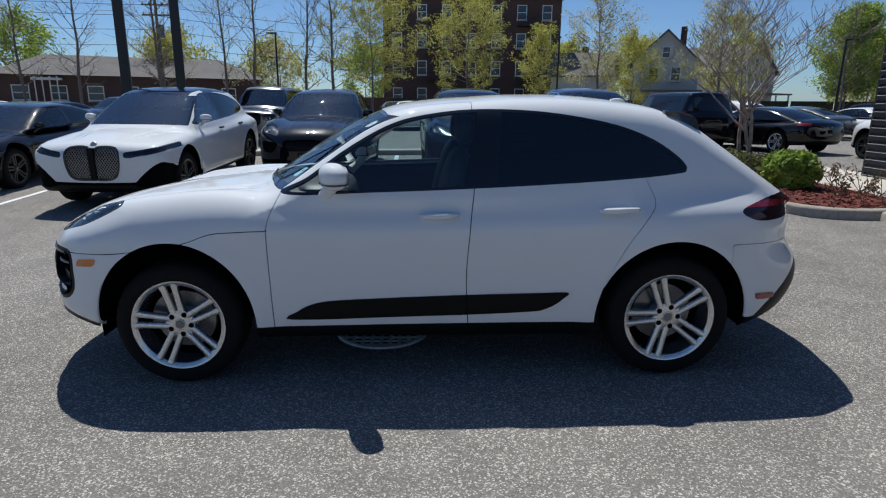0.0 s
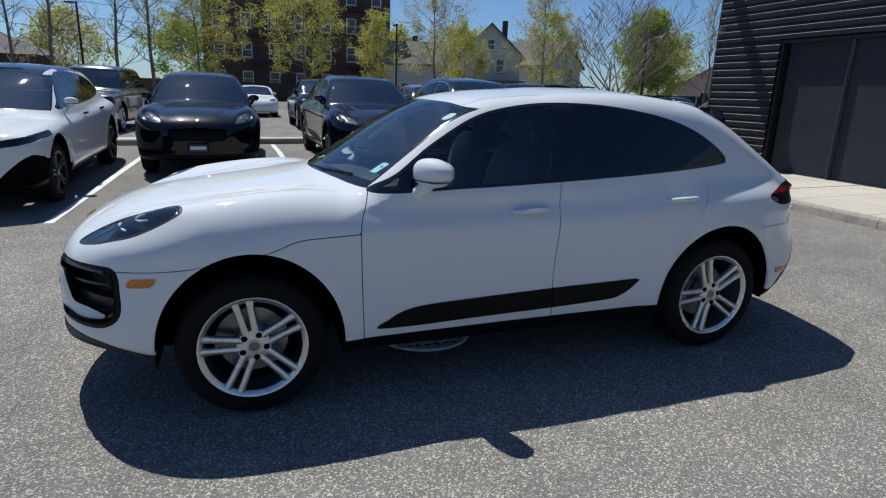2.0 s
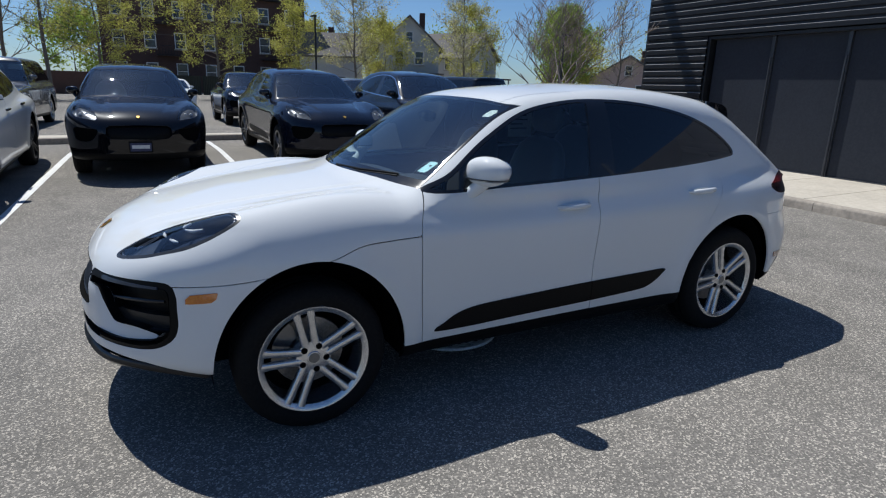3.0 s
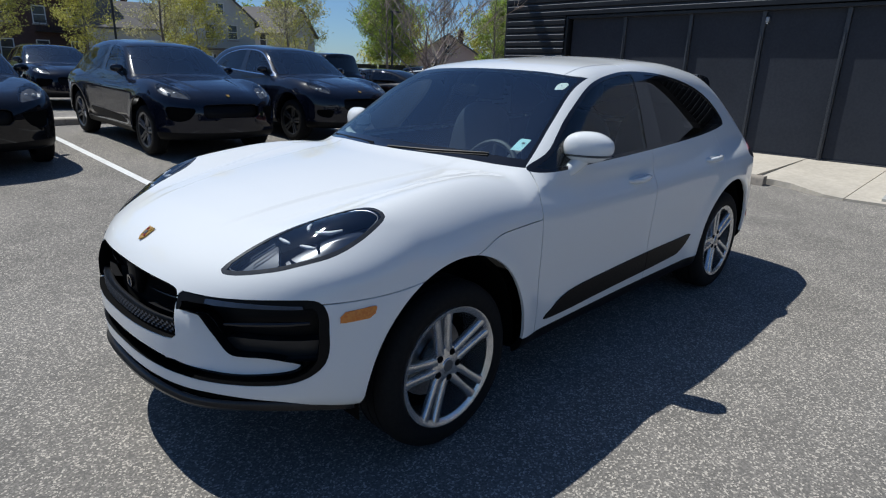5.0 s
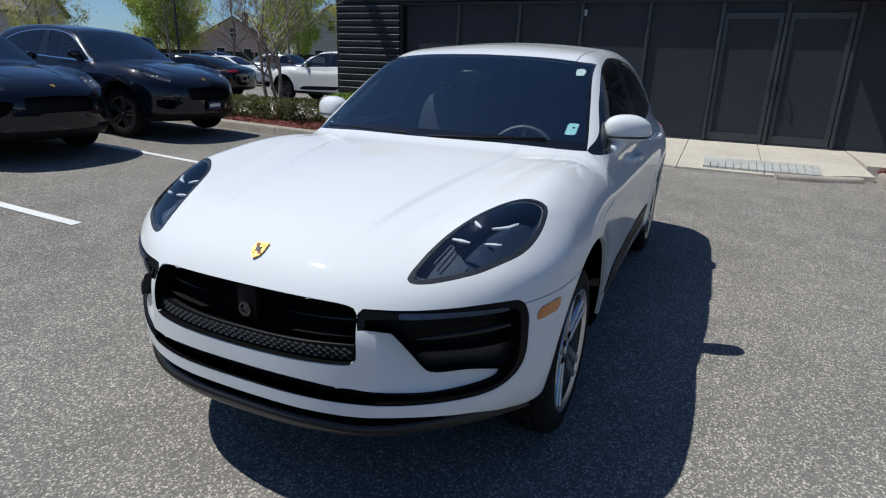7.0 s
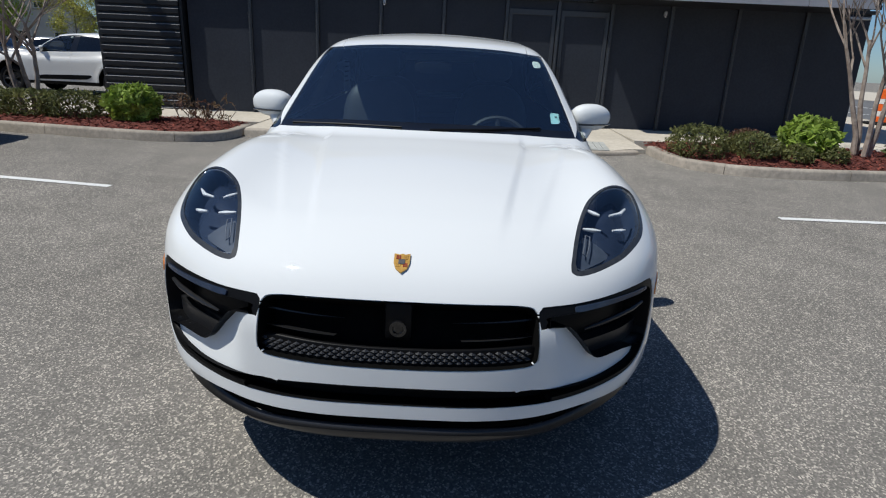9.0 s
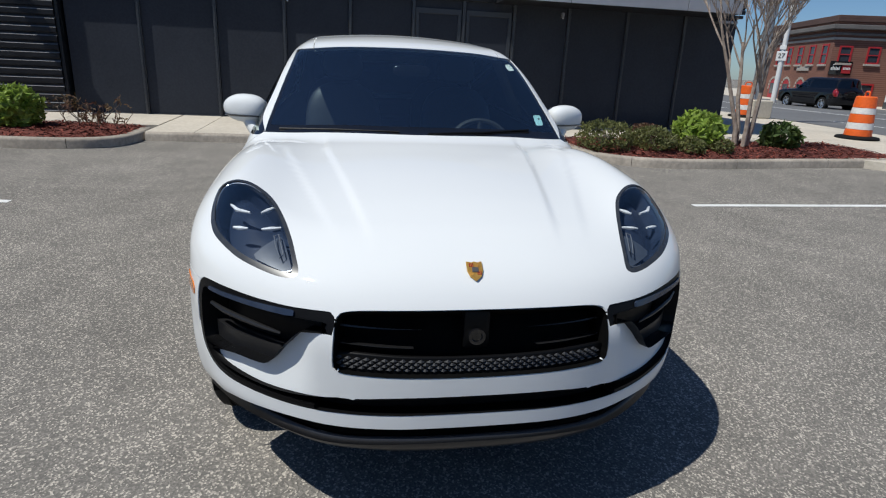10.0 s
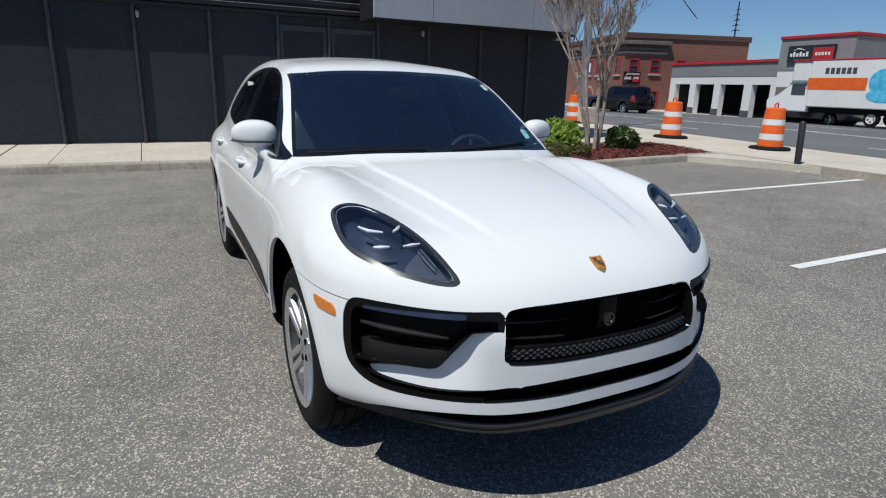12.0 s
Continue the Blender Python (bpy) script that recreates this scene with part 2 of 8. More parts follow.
# ---------------------------------------------------------------- car bodies
def curve(pts):
    """A smooth function through points (x, value), level at both ends."""
    xs, ys = [np.array(c, float) for c in zip(*pts)]
    d = np.diff(ys) / np.diff(xs)
    m = np.concatenate(([0.0], (d[1:] + d[:-1]) / 2, [0.0]))
    m[1:-1] = np.where(d[1:] * d[:-1] > 0, m[1:-1], 0.3 * m[1:-1])
    m[0], m[-1] = d[0] * 0.6, d[-1] * 0.6

    def f(x):
        x = np.clip(np.asarray(x, float), xs[0], xs[-1])
        k = np.clip(np.searchsorted(xs, x) - 1, 0, len(xs) - 2)
        h = xs[k + 1] - xs[k]
        t = (x - xs[k]) / h
        return ((1 + 2 * t) * (1 - t) ** 2 * ys[k] + t * (1 - t) ** 2 * h * m[k]
                + t * t * (3 - 2 * t) * ys[k + 1] + t * t * (t - 1) * h * m[k + 1])
    return f


def smax(a, b, k):
    h = np.maximum(k - np.abs(a - b), 0) / k
    return np.maximum(a, b) + h * h * k * 0.25


def smin(a, b, k):
    return -smax(-a, -b, k)


def step(t):
    t = np.clip(t, 0, 1)
    return t * t * (3 - 2 * t)


class Shape:
    """The outer skin of a car that faces -x, as a field that is negative inside."""

    def __init__(self, **kw):
        self.axles = kw.get("axles", (-1.4035, 1.4035))
        self.arch = kw.get("arch", 0.445)
        self.arch_up = kw.get("arch_up", (.908, .955))
        self.hub_z = kw.get("hub_z", 0.362)
        self.width = kw.get("width", curve([(-2.4, .90), (-1.9, .935), (-1.4, .957), (-.8, .945), (0, .937), (.75, .947), (1.4, .968), (2.0, .93), (2.45, .86)]))
        self.inset = kw.get("inset", curve([(.15, .10), (.30, .032), (.45, .012), (.62, .006), (.80, .0), (.93, .006), (1.03, .035), (1.12, .085), (1.25, .17)]))
        self.nose = kw.get("nose", (-2.37, .52, 2.5))
        self.nose_z = kw.get("nose_z", curve([(.2, .07), (.3, .02), (.45, .0), (.66, .0), (.77, .02), (.86, .06), (1.0, .2)]))
        self.tail = kw.get("tail", (2.425, .34, 2.4))
        self.tail_z = kw.get("tail_z", curve([(.25, .2), (.4, .06), (.55, .0), (.64, .01), (.78, .09), (.9, .10), (1.0, .13), (1.1, .25), (1.2, .4)]))
        self.deck = kw.get("deck", curve([(-2.4, .74), (-2.32, .84), (-2.23, .91), (-2.1, .957), (-1.9, 1.0), (-1.6, 1.05), (-1.3, 1.085), (-1.0, 1.11), (0, 1.10), (1.0, 1.13), (2.0, 1.13), (2.3, 1.06), (2.5, .95)]))
        self.crown = kw.get("crown", .06)
        self.fender = kw.get("fender", .075)
        self.crease = kw.get("crease", .008)
        self.floor = kw.get("floor", curve([(-2.4, .285), (-1.9, .27), (-1.0, .26), (1.0, .24), (1.9, .28), (2.4, .36)]))
        self.tuck = kw.get("tuck", 0.0)
        self.lift = kw.get("lift", 0.0)
        self.green = kw.get("green", (.885, .42, .20))
        self.green_x = kw.get("green_x", curve([(-1.2, .03), (-.6, .005), (0, .0), (.8, .005), (1.4, .036), (2.0, .10), (2.3, .16)]))
        self.green_low = kw.get("green_low", 1.0)
        self.roof = kw.get("roof", curve([(-.6, 1.45), (-.3, 1.545), (-.05, 1.592), (.3, 1.618), (.55, 1.63), (.9, 1.625), (1.25, 1.588), (1.6, 1.53), (1.9, 1.475), (2.3, 1.385)]))
        self.roof_crown = kw.get("roof_crown", .04)
        self.screen = kw.get("screen", (-1.03, 1.12, .62, .14))
        self.back = kw.get("back", (2.04, 1.19, -1.45, .09))
        self.round = {**dict(side=.15, end=.16, top=.16, floor=.08, rail=.09, pillar=.06, join=.05), **kw.get("round", {})}

    def __call__(self, p):
        x, y, z = p[..., 0], np.abs(p[..., 1]), p[..., 2]
        r = self.round
        flare = 0
        for ax in self.axles:
            d = np.hypot(x - ax, z - self.hub_z)
            flare = flare + .014 * np.exp(-((d - self.arch - .03) / .07) ** 2)
        side = y - self.width(x) + self.inset(z) + self.tuck * step((.56 - z) / .3) * step((-1.72 - x) / .3) - flare
        a, b, c = self.nose
        front = (a + b * y ** c + self.nose_z(z) - x) * .9
        a, b, c = self.tail
        rear = (x - a + b * y ** c + self.tail_z(z)) * .9
        h = self.deck(x) - self.crown * (y / .8) ** 2
        bump = np.exp(-((y - .79) / .19) ** 2) * step((x + 2.3) / .35) * step((-.60 - x) / .78)
        run = np.clip((x + 2.1) / .95, 0, 1)
        h = h + self.fender * bump
        h = h + self.crease * (step((.31 + .16 * run + .018 - y) / .036) + .6 * step((.41 + .25 * run + .02 - y) / .04)) * step((x + 2.2) / .4)
        top = z - h
        low = smax(smax(front, rear, r["end"]), side, r["end"])
        low = smax(low, top, r["side"])
        corner = step((y - .40) / .45) * step((-1.62 - x) / .2)
        low = smax(low, self.floor(x) + self.lift * corner - z, r["floor"])
        w, s, q = self.green
        zz = z - 1.05
        gs = (y - (w - s * zz - q * zz * np.abs(zz)) + self.green_x(x)) * .88
        gt = z - self.roof(x) + self.roof_crown * (y / .6) ** 2
        x0, z0, m, c = self.screen
        gf = (x0 + (z - z0) / m + c * (y / .6) ** 2 - x) * m / math.hypot(1, m)
        x0, z0, m, c = self.back
        gb = (x - x0 - (z - z0) * m + c * (y / .6) ** 2) / math.hypot(1, m)
        g = np.maximum(smax(smax(gf, gb, .08), gt, r["top"] * .5), self.green_low - z)
        g = smax(g, gs, r["rail"])
        return smin(low, g, r["join"])

    def normal(self, p, e=.004):
        n = np.stack([self(p + np.eye(3)[k] * e) - self(p - np.eye(3)[k] * e) for k in range(3)], -1)
        n[..., 1] = np.where(np.abs(p[..., 1]) < 1e-6, 0, n[..., 1])
        return n / np.maximum(np.linalg.norm(n, axis=-1, keepdims=True), 1e-9)

    def skin(self, nu, nv, xe=(-1.25, 1.2), zc=.62):
        """Half of the skin (y <= 0) as vertices, normals and triangles."""
        arc = 1.25
        length = xe[1] - xe[0]
        total = length + 2 * arc
        o, d = [], []
        th = np.linspace(-math.pi / 2, math.pi / 2, nv)
        for k in range(nu):
            s = total * k / (nu - 1)
            if s < arc:
                a, ox = (1 - s / arc) * math.pi / 2, xe[0]
                h = (-math.sin(a), -math.cos(a))
            elif s > arc + length:
                a, ox = (s - arc - length) / arc * math.pi / 2, xe[1]
                h = (math.sin(a), -math.cos(a))
            else:
                ox, h = xe[0] + s - arc, (0.0, -1.0)
            o.append(np.tile([ox, 0, zc], (nv, 1)))
            d.append(np.stack([h[0] * np.cos(th), h[1] * np.cos(th), np.sin(th)], -1))
        o, d = np.array(o), np.array(d)
        lo, hi = np.zeros((nu, nv)), np.full((nu, nv), 2.2)
        for _ in range(34):
            mid = (lo + hi) / 2
            inside = self(o + d * mid[..., None]) < 0
            lo, hi = np.where(inside, mid, lo), np.where(inside, hi, mid)
        p = o + d * lo[..., None]
        p[0, :, 1] = p[-1, :, 1] = 0
        p[:, -1, 1] = p[:, 0, 1] = 0
        n = self.normal(p)
        i = np.arange(nu * nv).reshape(nu, nv)
        a, b, c, e = i[:-1, :-1].ravel(), i[1:, :-1].ravel(), i[1:, 1:].ravel(), i[:-1, 1:].ravel()
        t = np.concatenate([np.stack([a, b, c], -1), np.stack([a, c, e], -1)])
        v = p.reshape(-1, 3)
        area = np.linalg.norm(np.cross(v[t[:, 1]] - v[t[:, 0]], v[t[:, 2]] - v[t[:, 0]]), axis=1)
        return v, n.reshape(-1, 3), t[area > 1e-9]


def cut(mesh, field):
    """Splits (verts, normals, triangles) where field(verts) is zero: the part where it is negative, and the rest."""
    v, n, t = mesh
    if len(t) == 0:
        return mesh, mesh
    f = field(v)
    f = np.where(np.abs(f) < 1e-6, 1e-6, f)
    neg = f[t] < 0
    count = neg.sum(1)
    inner, outer = [t[count == 3]], [t[count == 0]]
    nv, nn, base = [v], [n], len(v)
    for lone_in in (True, False):
        m = t[count == (1 if lone_in else 2)]
        if len(m) == 0:
            continue
        lone = np.argmax((f[m] < 0) == lone_in, 1)
        r = np.arange(len(m))
        a, b, c = m[r, lone], m[r, (lone + 1) % 3], m[r, (lone + 2) % 3]
        ends = []
        for q in (b, c):
            w = (f[a] / (f[a] - f[q]))[:, None]
            nv.append(v[a] * (1 - w) + v[q] * w)
            nn.append(n[a] * (1 - w) + n[q] * w)
            ends.append(base + r)
            base += len(m)
        p, q = ends
        one, two = np.stack([a, p, q], -1), np.concatenate([np.stack([p, b, c], -1), np.stack([p, c, q], -1)])
        (inner if lone_in else outer).append(one)
        (outer if lone_in else inner).append(two)
    v, n = np.concatenate(nv), np.concatenate(nn)
    return tidy(v, n, np.concatenate(inner)), tidy(v, n, np.concatenate(outer))


def tidy(v, n, t):
    used, t = np.unique(t, return_inverse=True)
    v, n, t = v[used], n[used], t.reshape(-1, 3)
    _, first, back = np.unique(np.round(v, 5), axis=0, return_index=True, return_inverse=True)
    t = back.reshape(-1)[t]
    t = t[(t[:, 0] != t[:, 1]) & (t[:, 1] != t[:, 2]) & (t[:, 0] != t[:, 2])]
    v, n = v[first], n[first]
    return v, n / np.maximum(np.linalg.norm(n, axis=1, keepdims=True), 1e-9), t


def flange(mesh, depth, keep=None):
    """Turns the open edges of a panel inwards, so that it shows its thickness."""
    v, n, t = mesh
    if len(t) == 0:
        return mesh
    e = np.concatenate([t[:, [0, 1]], t[:, [1, 2]], t[:, [2, 0]]])
    key = np.sort(e, 1)
    _, idx, cnt = np.unique(key, axis=0, return_index=True, return_counts=True)
    e = e[idx[cnt == 1]]
    if keep is None:
        e = e[~((np.abs(v[e[:, 0], 1]) < 1e-5) & (np.abs(v[e[:, 1], 1]) < 1e-5))]
    if len(e) == 0:
        return mesh
    a, b = v[e[:, 0]], v[e[:, 1]]
    a2, b2 = a - n[e[:, 0]] * depth, b - n[e[:, 1]] * depth
    fn = np.cross(b - a, n[e[:, 0]] * -1.0)
    fn = -fn / np.maximum(np.linalg.norm(fn, axis=1, keepdims=True), 1e-9)
    k, base = len(e), len(v)
    q = np.arange(k)
    i0, i1, i2, i3 = base + q, base + k + q, base + 2 * k + q, base + 3 * k + q
    tt = np.concatenate([np.stack([i1, i0, i2], -1), np.stack([i1, i2, i3], -1)])
    return np.concatenate([v, a, b, a2, b2]), np.concatenate([n, fn, fn, fn, fn]), np.concatenate([t, tt])


def shift(mesh, d):
    v, n, t = mesh
    return v + n * d, n, t


def mirrored(mesh):
    v, n, t = mesh
    return v * [1, -1, 1], n * [1, -1, 1], t[:, ::-1]


def both(mesh):
    """A half and its mirror image as one."""
    v, n, t = mesh
    a, b, c = mirrored(mesh)
    return tidy(np.concatenate([v, a]), np.concatenate([n, b]), np.concatenate([t, c + len(v)]))


def smooth_loop(pts, steps=6):
    """A closed rounded outline through a few corners."""
    p = np.array(pts, float)
    out = []
    for k in range(len(p)):
        a, b, c, d = p[k - 1], p[k], p[(k + 1) % len(p)], p[(k + 2) % len(p)]
        for t in np.arange(steps) / steps:
            out.append(.5 * ((2 * b) + (c - a) * t + (2 * a - 5 * b + 4 * c - d) * t * t + (3 * b - a - 3 * c + d) * t ** 3))
    return np.array(out)


def outline(pts, smooth=True, steps=6):
    """The signed distance to a closed outline in a plane: negative inside."""
    p = smooth_loop(pts, steps) if smooth else np.array(pts, float)
    q = np.roll(p, -1, 0)

    def f(x, y):
        x, y = np.asarray(x, float), np.asarray(y, float)
        best, odd = np.full(x.shape, 1e9), np.zeros(x.shape, bool)
        for (ax, ay), (bx, by) in zip(p, q):
            dx, dy = bx - ax, by - ay
            t = np.clip(((x - ax) * dx + (y - ay) * dy) / max(dx * dx + dy * dy, 1e-12), 0, 1)
            best = np.minimum(best, np.hypot(x - ax - t * dx, y - ay - t * dy))
            if ay != by:
                odd ^= ((ay > y) != (by > y)) & (x < (bx - ax) * (y - ay) / (by - ay) + ax)
        return np.where(odd, -best, best)
    return f


def walls(mesh, depth):
    """Only the turned-in edge of a panel."""
    v, n, t = mesh
    fv, fn, ft = flange(mesh, depth)
    return tidy(fv, fn, ft[len(t):]) if len(ft) > len(t) else (v[:0], n[:0], t[:0])


def joined(*meshes):
    v, n, t, base = [], [], [], 0
    for a, b, c in meshes:
        v.append(a), n.append(b), t.append(c + base)
        base += len(a)
    return np.concatenate(v), np.concatenate(n), np.concatenate(t)


def pieces(mesh):
    """The pieces of a skin without its loose slivers, the largest first."""
    v, n, t = mesh
    mark = np.arange(len(v))
    while True:
        low = mark[t].min(1)
        new_mark = mark.copy()
        for k in range(3):
            np.minimum.at(new_mark, t[:, k], low)
        new_mark = new_mark[new_mark]
        if (new_mark == mark).all():
            break
        mark = new_mark
    keys, counts = np.unique(mark[t[:, 0]], return_counts=True)
    order = [k for c, k in sorted(zip(-counts, keys)) if -c > .03 * len(t)]
    return [tidy(v, n, t[mark[t[:, 0]] == k]) for k in order]


def bowl(mesh, depth):
    return joined(shift(mesh, -depth), walls(mesh, depth))


def line_x(*pts):
    """x along a door edge as a function of height."""
    return curve([(z, x) for x, z in sorted(pts, key=lambda q: q[1])])


BLADE = [(-.795, .40), (-.735, .437), (-.66, .478), (-.53, .503), (-.2, .514), (.22, .525), (.6, .531), (.80, .533), (.79, .51), (.74, .468), (.68, .437), (.595, .42), (.2, .405), (-.3, .397), (-.6, .392)]
CROSSOVER = dict(
    blade=BLADE,
    dlo=[(-.80, 1.095), (-.3, 1.102), (.27, 1.118), (1.0, 1.15), (1.40, 1.18), (1.49, 1.205), (1.44, 1.28), (1.28, 1.385), (1.05, 1.465), (.7, 1.525), (.37, 1.543), (.1, 1.528), (-.17, 1.472), (-.43, 1.338), (-.65, 1.185)],
    pillar=(line_x((.21, 1.1), (.30, 1.54)), line_x((.40, 1.1), (.44, 1.54))),
    screen=dict(half=curve([(1.1, .775), (1.3, .715), (1.52, .645)]), low=curve([(0, 1.143), (.4, 1.137), (.8, 1.112)]), top=curve([(0, 1.543), (.4, 1.532), (.66, 1.508)])),
    rear=dict(half=curve([(1.1, .68), (1.45, .55)]), low=curve([(0, 1.12), (.7, 1.13)]), top=curve([(0, 1.45), (.6, 1.43)])),
    lamp=[(-2.168, -.53), (-2.10, -.532), (-1.995, -.552), (-1.89, -.582), (-1.78, -.632), (-1.71, -.70), (-1.677, -.785), (-1.70, -.832), (-1.785, -.848), (-1.88, -.838), (-1.965, -.80), (-2.045, -.73), (-2.135, -.60)],
    grille=[(.0, .803), (-.25, .801), (-.385, .794), (-.420, .772), (-.428, .72), (-.432, .66), (-.430, .628), (-.408, .610), (-.3, .607), (-.15, .608), (.0, .608)],
    doors=(line_x((-.80, 1.12), (-.862, .95), (-.868, .80), (-.86, .30)), line_x((.272, 1.13), (.245, .9), (.224, .6), (.237, .3)), line_x((1.24, 1.17), (1.285, 1.04), (1.21, .93), (1.11, .79), (.98, .5), (.96, .3))),
)


def car_skin(shape, spec, nu, nv):
    """Cuts the skin of a car into its panels: a dictionary of half meshes (the driver's side)."""
    p = {}
    m = shape.skin(nu, nv)
    X, Y, Z = (lambda v: v[:, 0]), (lambda v: v[:, 1]), (lambda v: v[:, 2])
    whole = m
    for ax, up in zip(shape.axles, shape.arch_up):
        f = lambda v, ax=ax, up=up: np.maximum(np.hypot(X(v) - ax, (Z(v) - shape.hub_z) * np.where(Z(v) > shape.hub_z, up, 1)) - shape.arch, Y(v) + .5)
        _, m = cut(m, f)
    _, m = cut(m, lambda v: np.maximum(Z(v) - shape.floor(X(v)) - .012, np.abs(Y(v)) - .9))
    d = outline(spec["dlo"])
    dlo, m = cut(m, lambda v: np.maximum(d(X(v), Z(v)), Y(v) + .35))
    inner, p["window_trim"] = cut(dlo, lambda v: d(X(v), Z(v)) + .016)
    a, b = spec["pillar"]
    p["front_window"], rest = cut(inner, lambda v: X(v) - a(Z(v)))
    p["pillar"], p["rear_window"] = cut(rest, lambda v: X(v) - b(Z(v)))
    s = spec["screen"]
    xmid = (shape.axles[0] + shape.axles[1]) / 2
    p["windscreen"], m = cut(m, lambda v: np.maximum.reduce([-Y(v) - s["half"](Z(v)), s["low"](-Y(v)) - Z(v), Z(v) - s["top"](-Y(v)), X(v) - xmid]))
    s2 = spec["rear"]
    p["rear_screen"], m = cut(m, lambda v: np.maximum.reduce([-Y(v) - s2["half"](Z(v)), s2["low"](-Y(v)) - Z(v), Z(v) - s2["top"](-Y(v)), xmid + .6 - X(v)]))
    if "lamp" in spec:
        l = outline(spec["lamp"])
        p["lamp"], m = cut(m, lambda v: np.maximum(l(X(v), Y(v)), .7 - Z(v)))
    if "lamp_front" in spec:
        l = outline(spec["lamp_front"])
        p["lamp"], m = cut(m, lambda v: np.maximum(l(Y(v), Z(v)), X(v) - shape.axles[0] + .15))
    if "tail" in spec:
        l = outline(spec["tail"])
        p["tail_lamp"], m = cut(m, lambda v: np.maximum.reduce([l(X(v), Z(v)), shape.axles[1] + .25 - X(v), Y(v) + spec.get("tail_in", 0)]))
    if "grille" in spec:
        g = outline(spec["grille"] + [(-q[0], q[1]) for q in reversed(spec["grille"]) if q[0] < 0], True, 4)
        p["grille"], m = cut(m, lambda v: np.maximum(g(Y(v), Z(v)), X(v) - shape.axles[0]))
    return p, m, whole


def panel_line(m, field, gap=.0025):
    inside, rest = cut(m, lambda v: field(v) + gap)
    _, rest = cut(rest, lambda v: field(v) - gap)
    return inside, rest


def wheel(parent, x, y, z, alloy, radius=.362, rim=.25, width=.235, spokes=5, detail=True, turn=0.0, name="wheel"):
    """A wheel whose outer face looks along -y (or +y): rim, tyre, spokes, cap, bolts and disc."""
    s = -1 if y < 0 else 1
    sides = 64 if detail else 28
    w = width
    bm = bmesh.new()
    prof = [(rim - .03, s * -.10), (rim - .012, s * .055), (rim - .022, s * .072), (rim - .004, s * .084), (rim + .006, s * .086), (rim + .008, s * .078)]
    lathe(bm, prof, sides)
    m = Matrix.Translation((x, y - s * .085, z)) @ Matrix.Rotation(turn, 4, "Y")
    ob = part(name, bm, alloy, parent, m=m, smooth=True)
    bm = bmesh.new()
    hw = w / 2 - .01
    c = -.03
    prof = [(rim - .005, s * (c + hw - .012)), (rim + .012, s * (c + hw + .006)), (rim + .045, s * (c + hw + .012)), (radius - .028, s * (c + hw + .004)), (radius - .008, s * (c + hw - .016)), (radius, s * (c + hw - .045))]
    if detail:
        for g in (.05, 0, -.05):
            prof += [(radius, s * (c + g + .006)), (radius - .008, s * (c + g + .005)), (radius - .008, s * (c + g - .005)), (radius, s * (c + g - .006))]
    prof += [(radius, s * (c - hw + .045)), (radius - .012, s * (c - hw + .012)), (rim, s * (c - hw))]
    lathe(bm, prof, sides)
    part("tyre", bm, RUBBER, ob, smooth=True)
    bm = bmesh.new()
    for k in range(spokes):
        for side in (-1, 1):
            vs = []
            for r, off, half, dep, th in ((.052, .023, .020, .060, .028), (.13, .027, .0175, .066, .026), (.20, .031, .0175, .073, .024), (rim - .008, .036, .023, .080, .024)):
                vs.append([bm.verts.new((off * side + ox, s * (dep - oy), r)) for ox, oy in ((-half, th), (-half * .90, .0035), (-half * .62, 0), (half * .62, 0), (half * .90, .0035), (half, th))])
            for q0, q1 in zip(vs, vs[1:]):
                for j in range(5):
                    bm.faces.new((q0[j], q0[j + 1], q1[j + 1], q1[j]))
            got = [v for r in vs for v in r]
            bmesh.ops.rotate(bm, verts=got, cent=(0, 0, 0), matrix=Matrix.Rotation(2 * math.pi * k / spokes, 3, "Y"))
        if k == 0 and detail:
            me = bpy.data.meshes.new("spoke")
            bmesh.ops.recalc_face_normals(bm, faces=bm.faces)
            bm.to_mesh(me)
            me.polygons.foreach_set("use_smooth", [True] * len(me.polygons))
            me.materials.append(alloy)
            bm.free()
            for j in range(spokes):
                put_mesh("spoke", me, alloy, ob, m=Matrix.Rotation(2 * math.pi * j / spokes, 4, "Y"))
            bm = bmesh.new()
            break
    if not detail:
        part("spokes", bm, alloy, ob, smooth=True)
    else:
        bm.free()
    bm = bmesh.new()
    prof = [(.0, s * .066), (.030, s * .066), (.034, s * .062), (.056, s * .061), (.082, s * .057), (.090, s * .03), (.090, s * -.02)]
    lathe(bm, prof, 32 if detail else 16)
    part("hub", bm, alloy, ob, smooth=True)
    bm = bmesh.new()
    lathe(bm, [(.0, s * -.035), (.17, s * -.035), (.172, s * -.05), (.0, s * -.05)], 32 if detail else 16)
    part("brake_disc", bm, DISC, ob, smooth=True)
    bm = bmesh.new()
    # near-black disc that stands for the shade behind the spokes
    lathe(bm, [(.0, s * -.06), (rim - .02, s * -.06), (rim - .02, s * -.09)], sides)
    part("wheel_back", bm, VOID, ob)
    if detail:
        bm = bmesh.new()
        lathe(bm, [(.0, s * .0685), (.024, s * .0685), (.026, s * .066)], 24)
        part("cap", bm, GREY_PAINT, ob, smooth=True)
        for k in range(5):
            q = 2 * math.pi * (k + .5) / 5
            bm = bmesh.new()
            lathe(bm, [(.0, s * .0640), (.0135, s * .0640), (.0155, s * .061), (.0155, s * .03)], 14)
            bmesh.ops.translate(bm, vec=(.060 * math.sin(q), 0, .060 * math.cos(q)), verts=bm.verts)
            part("bolt", bm, VOID, ob)
        bm = bmesh.new()
        n = 9
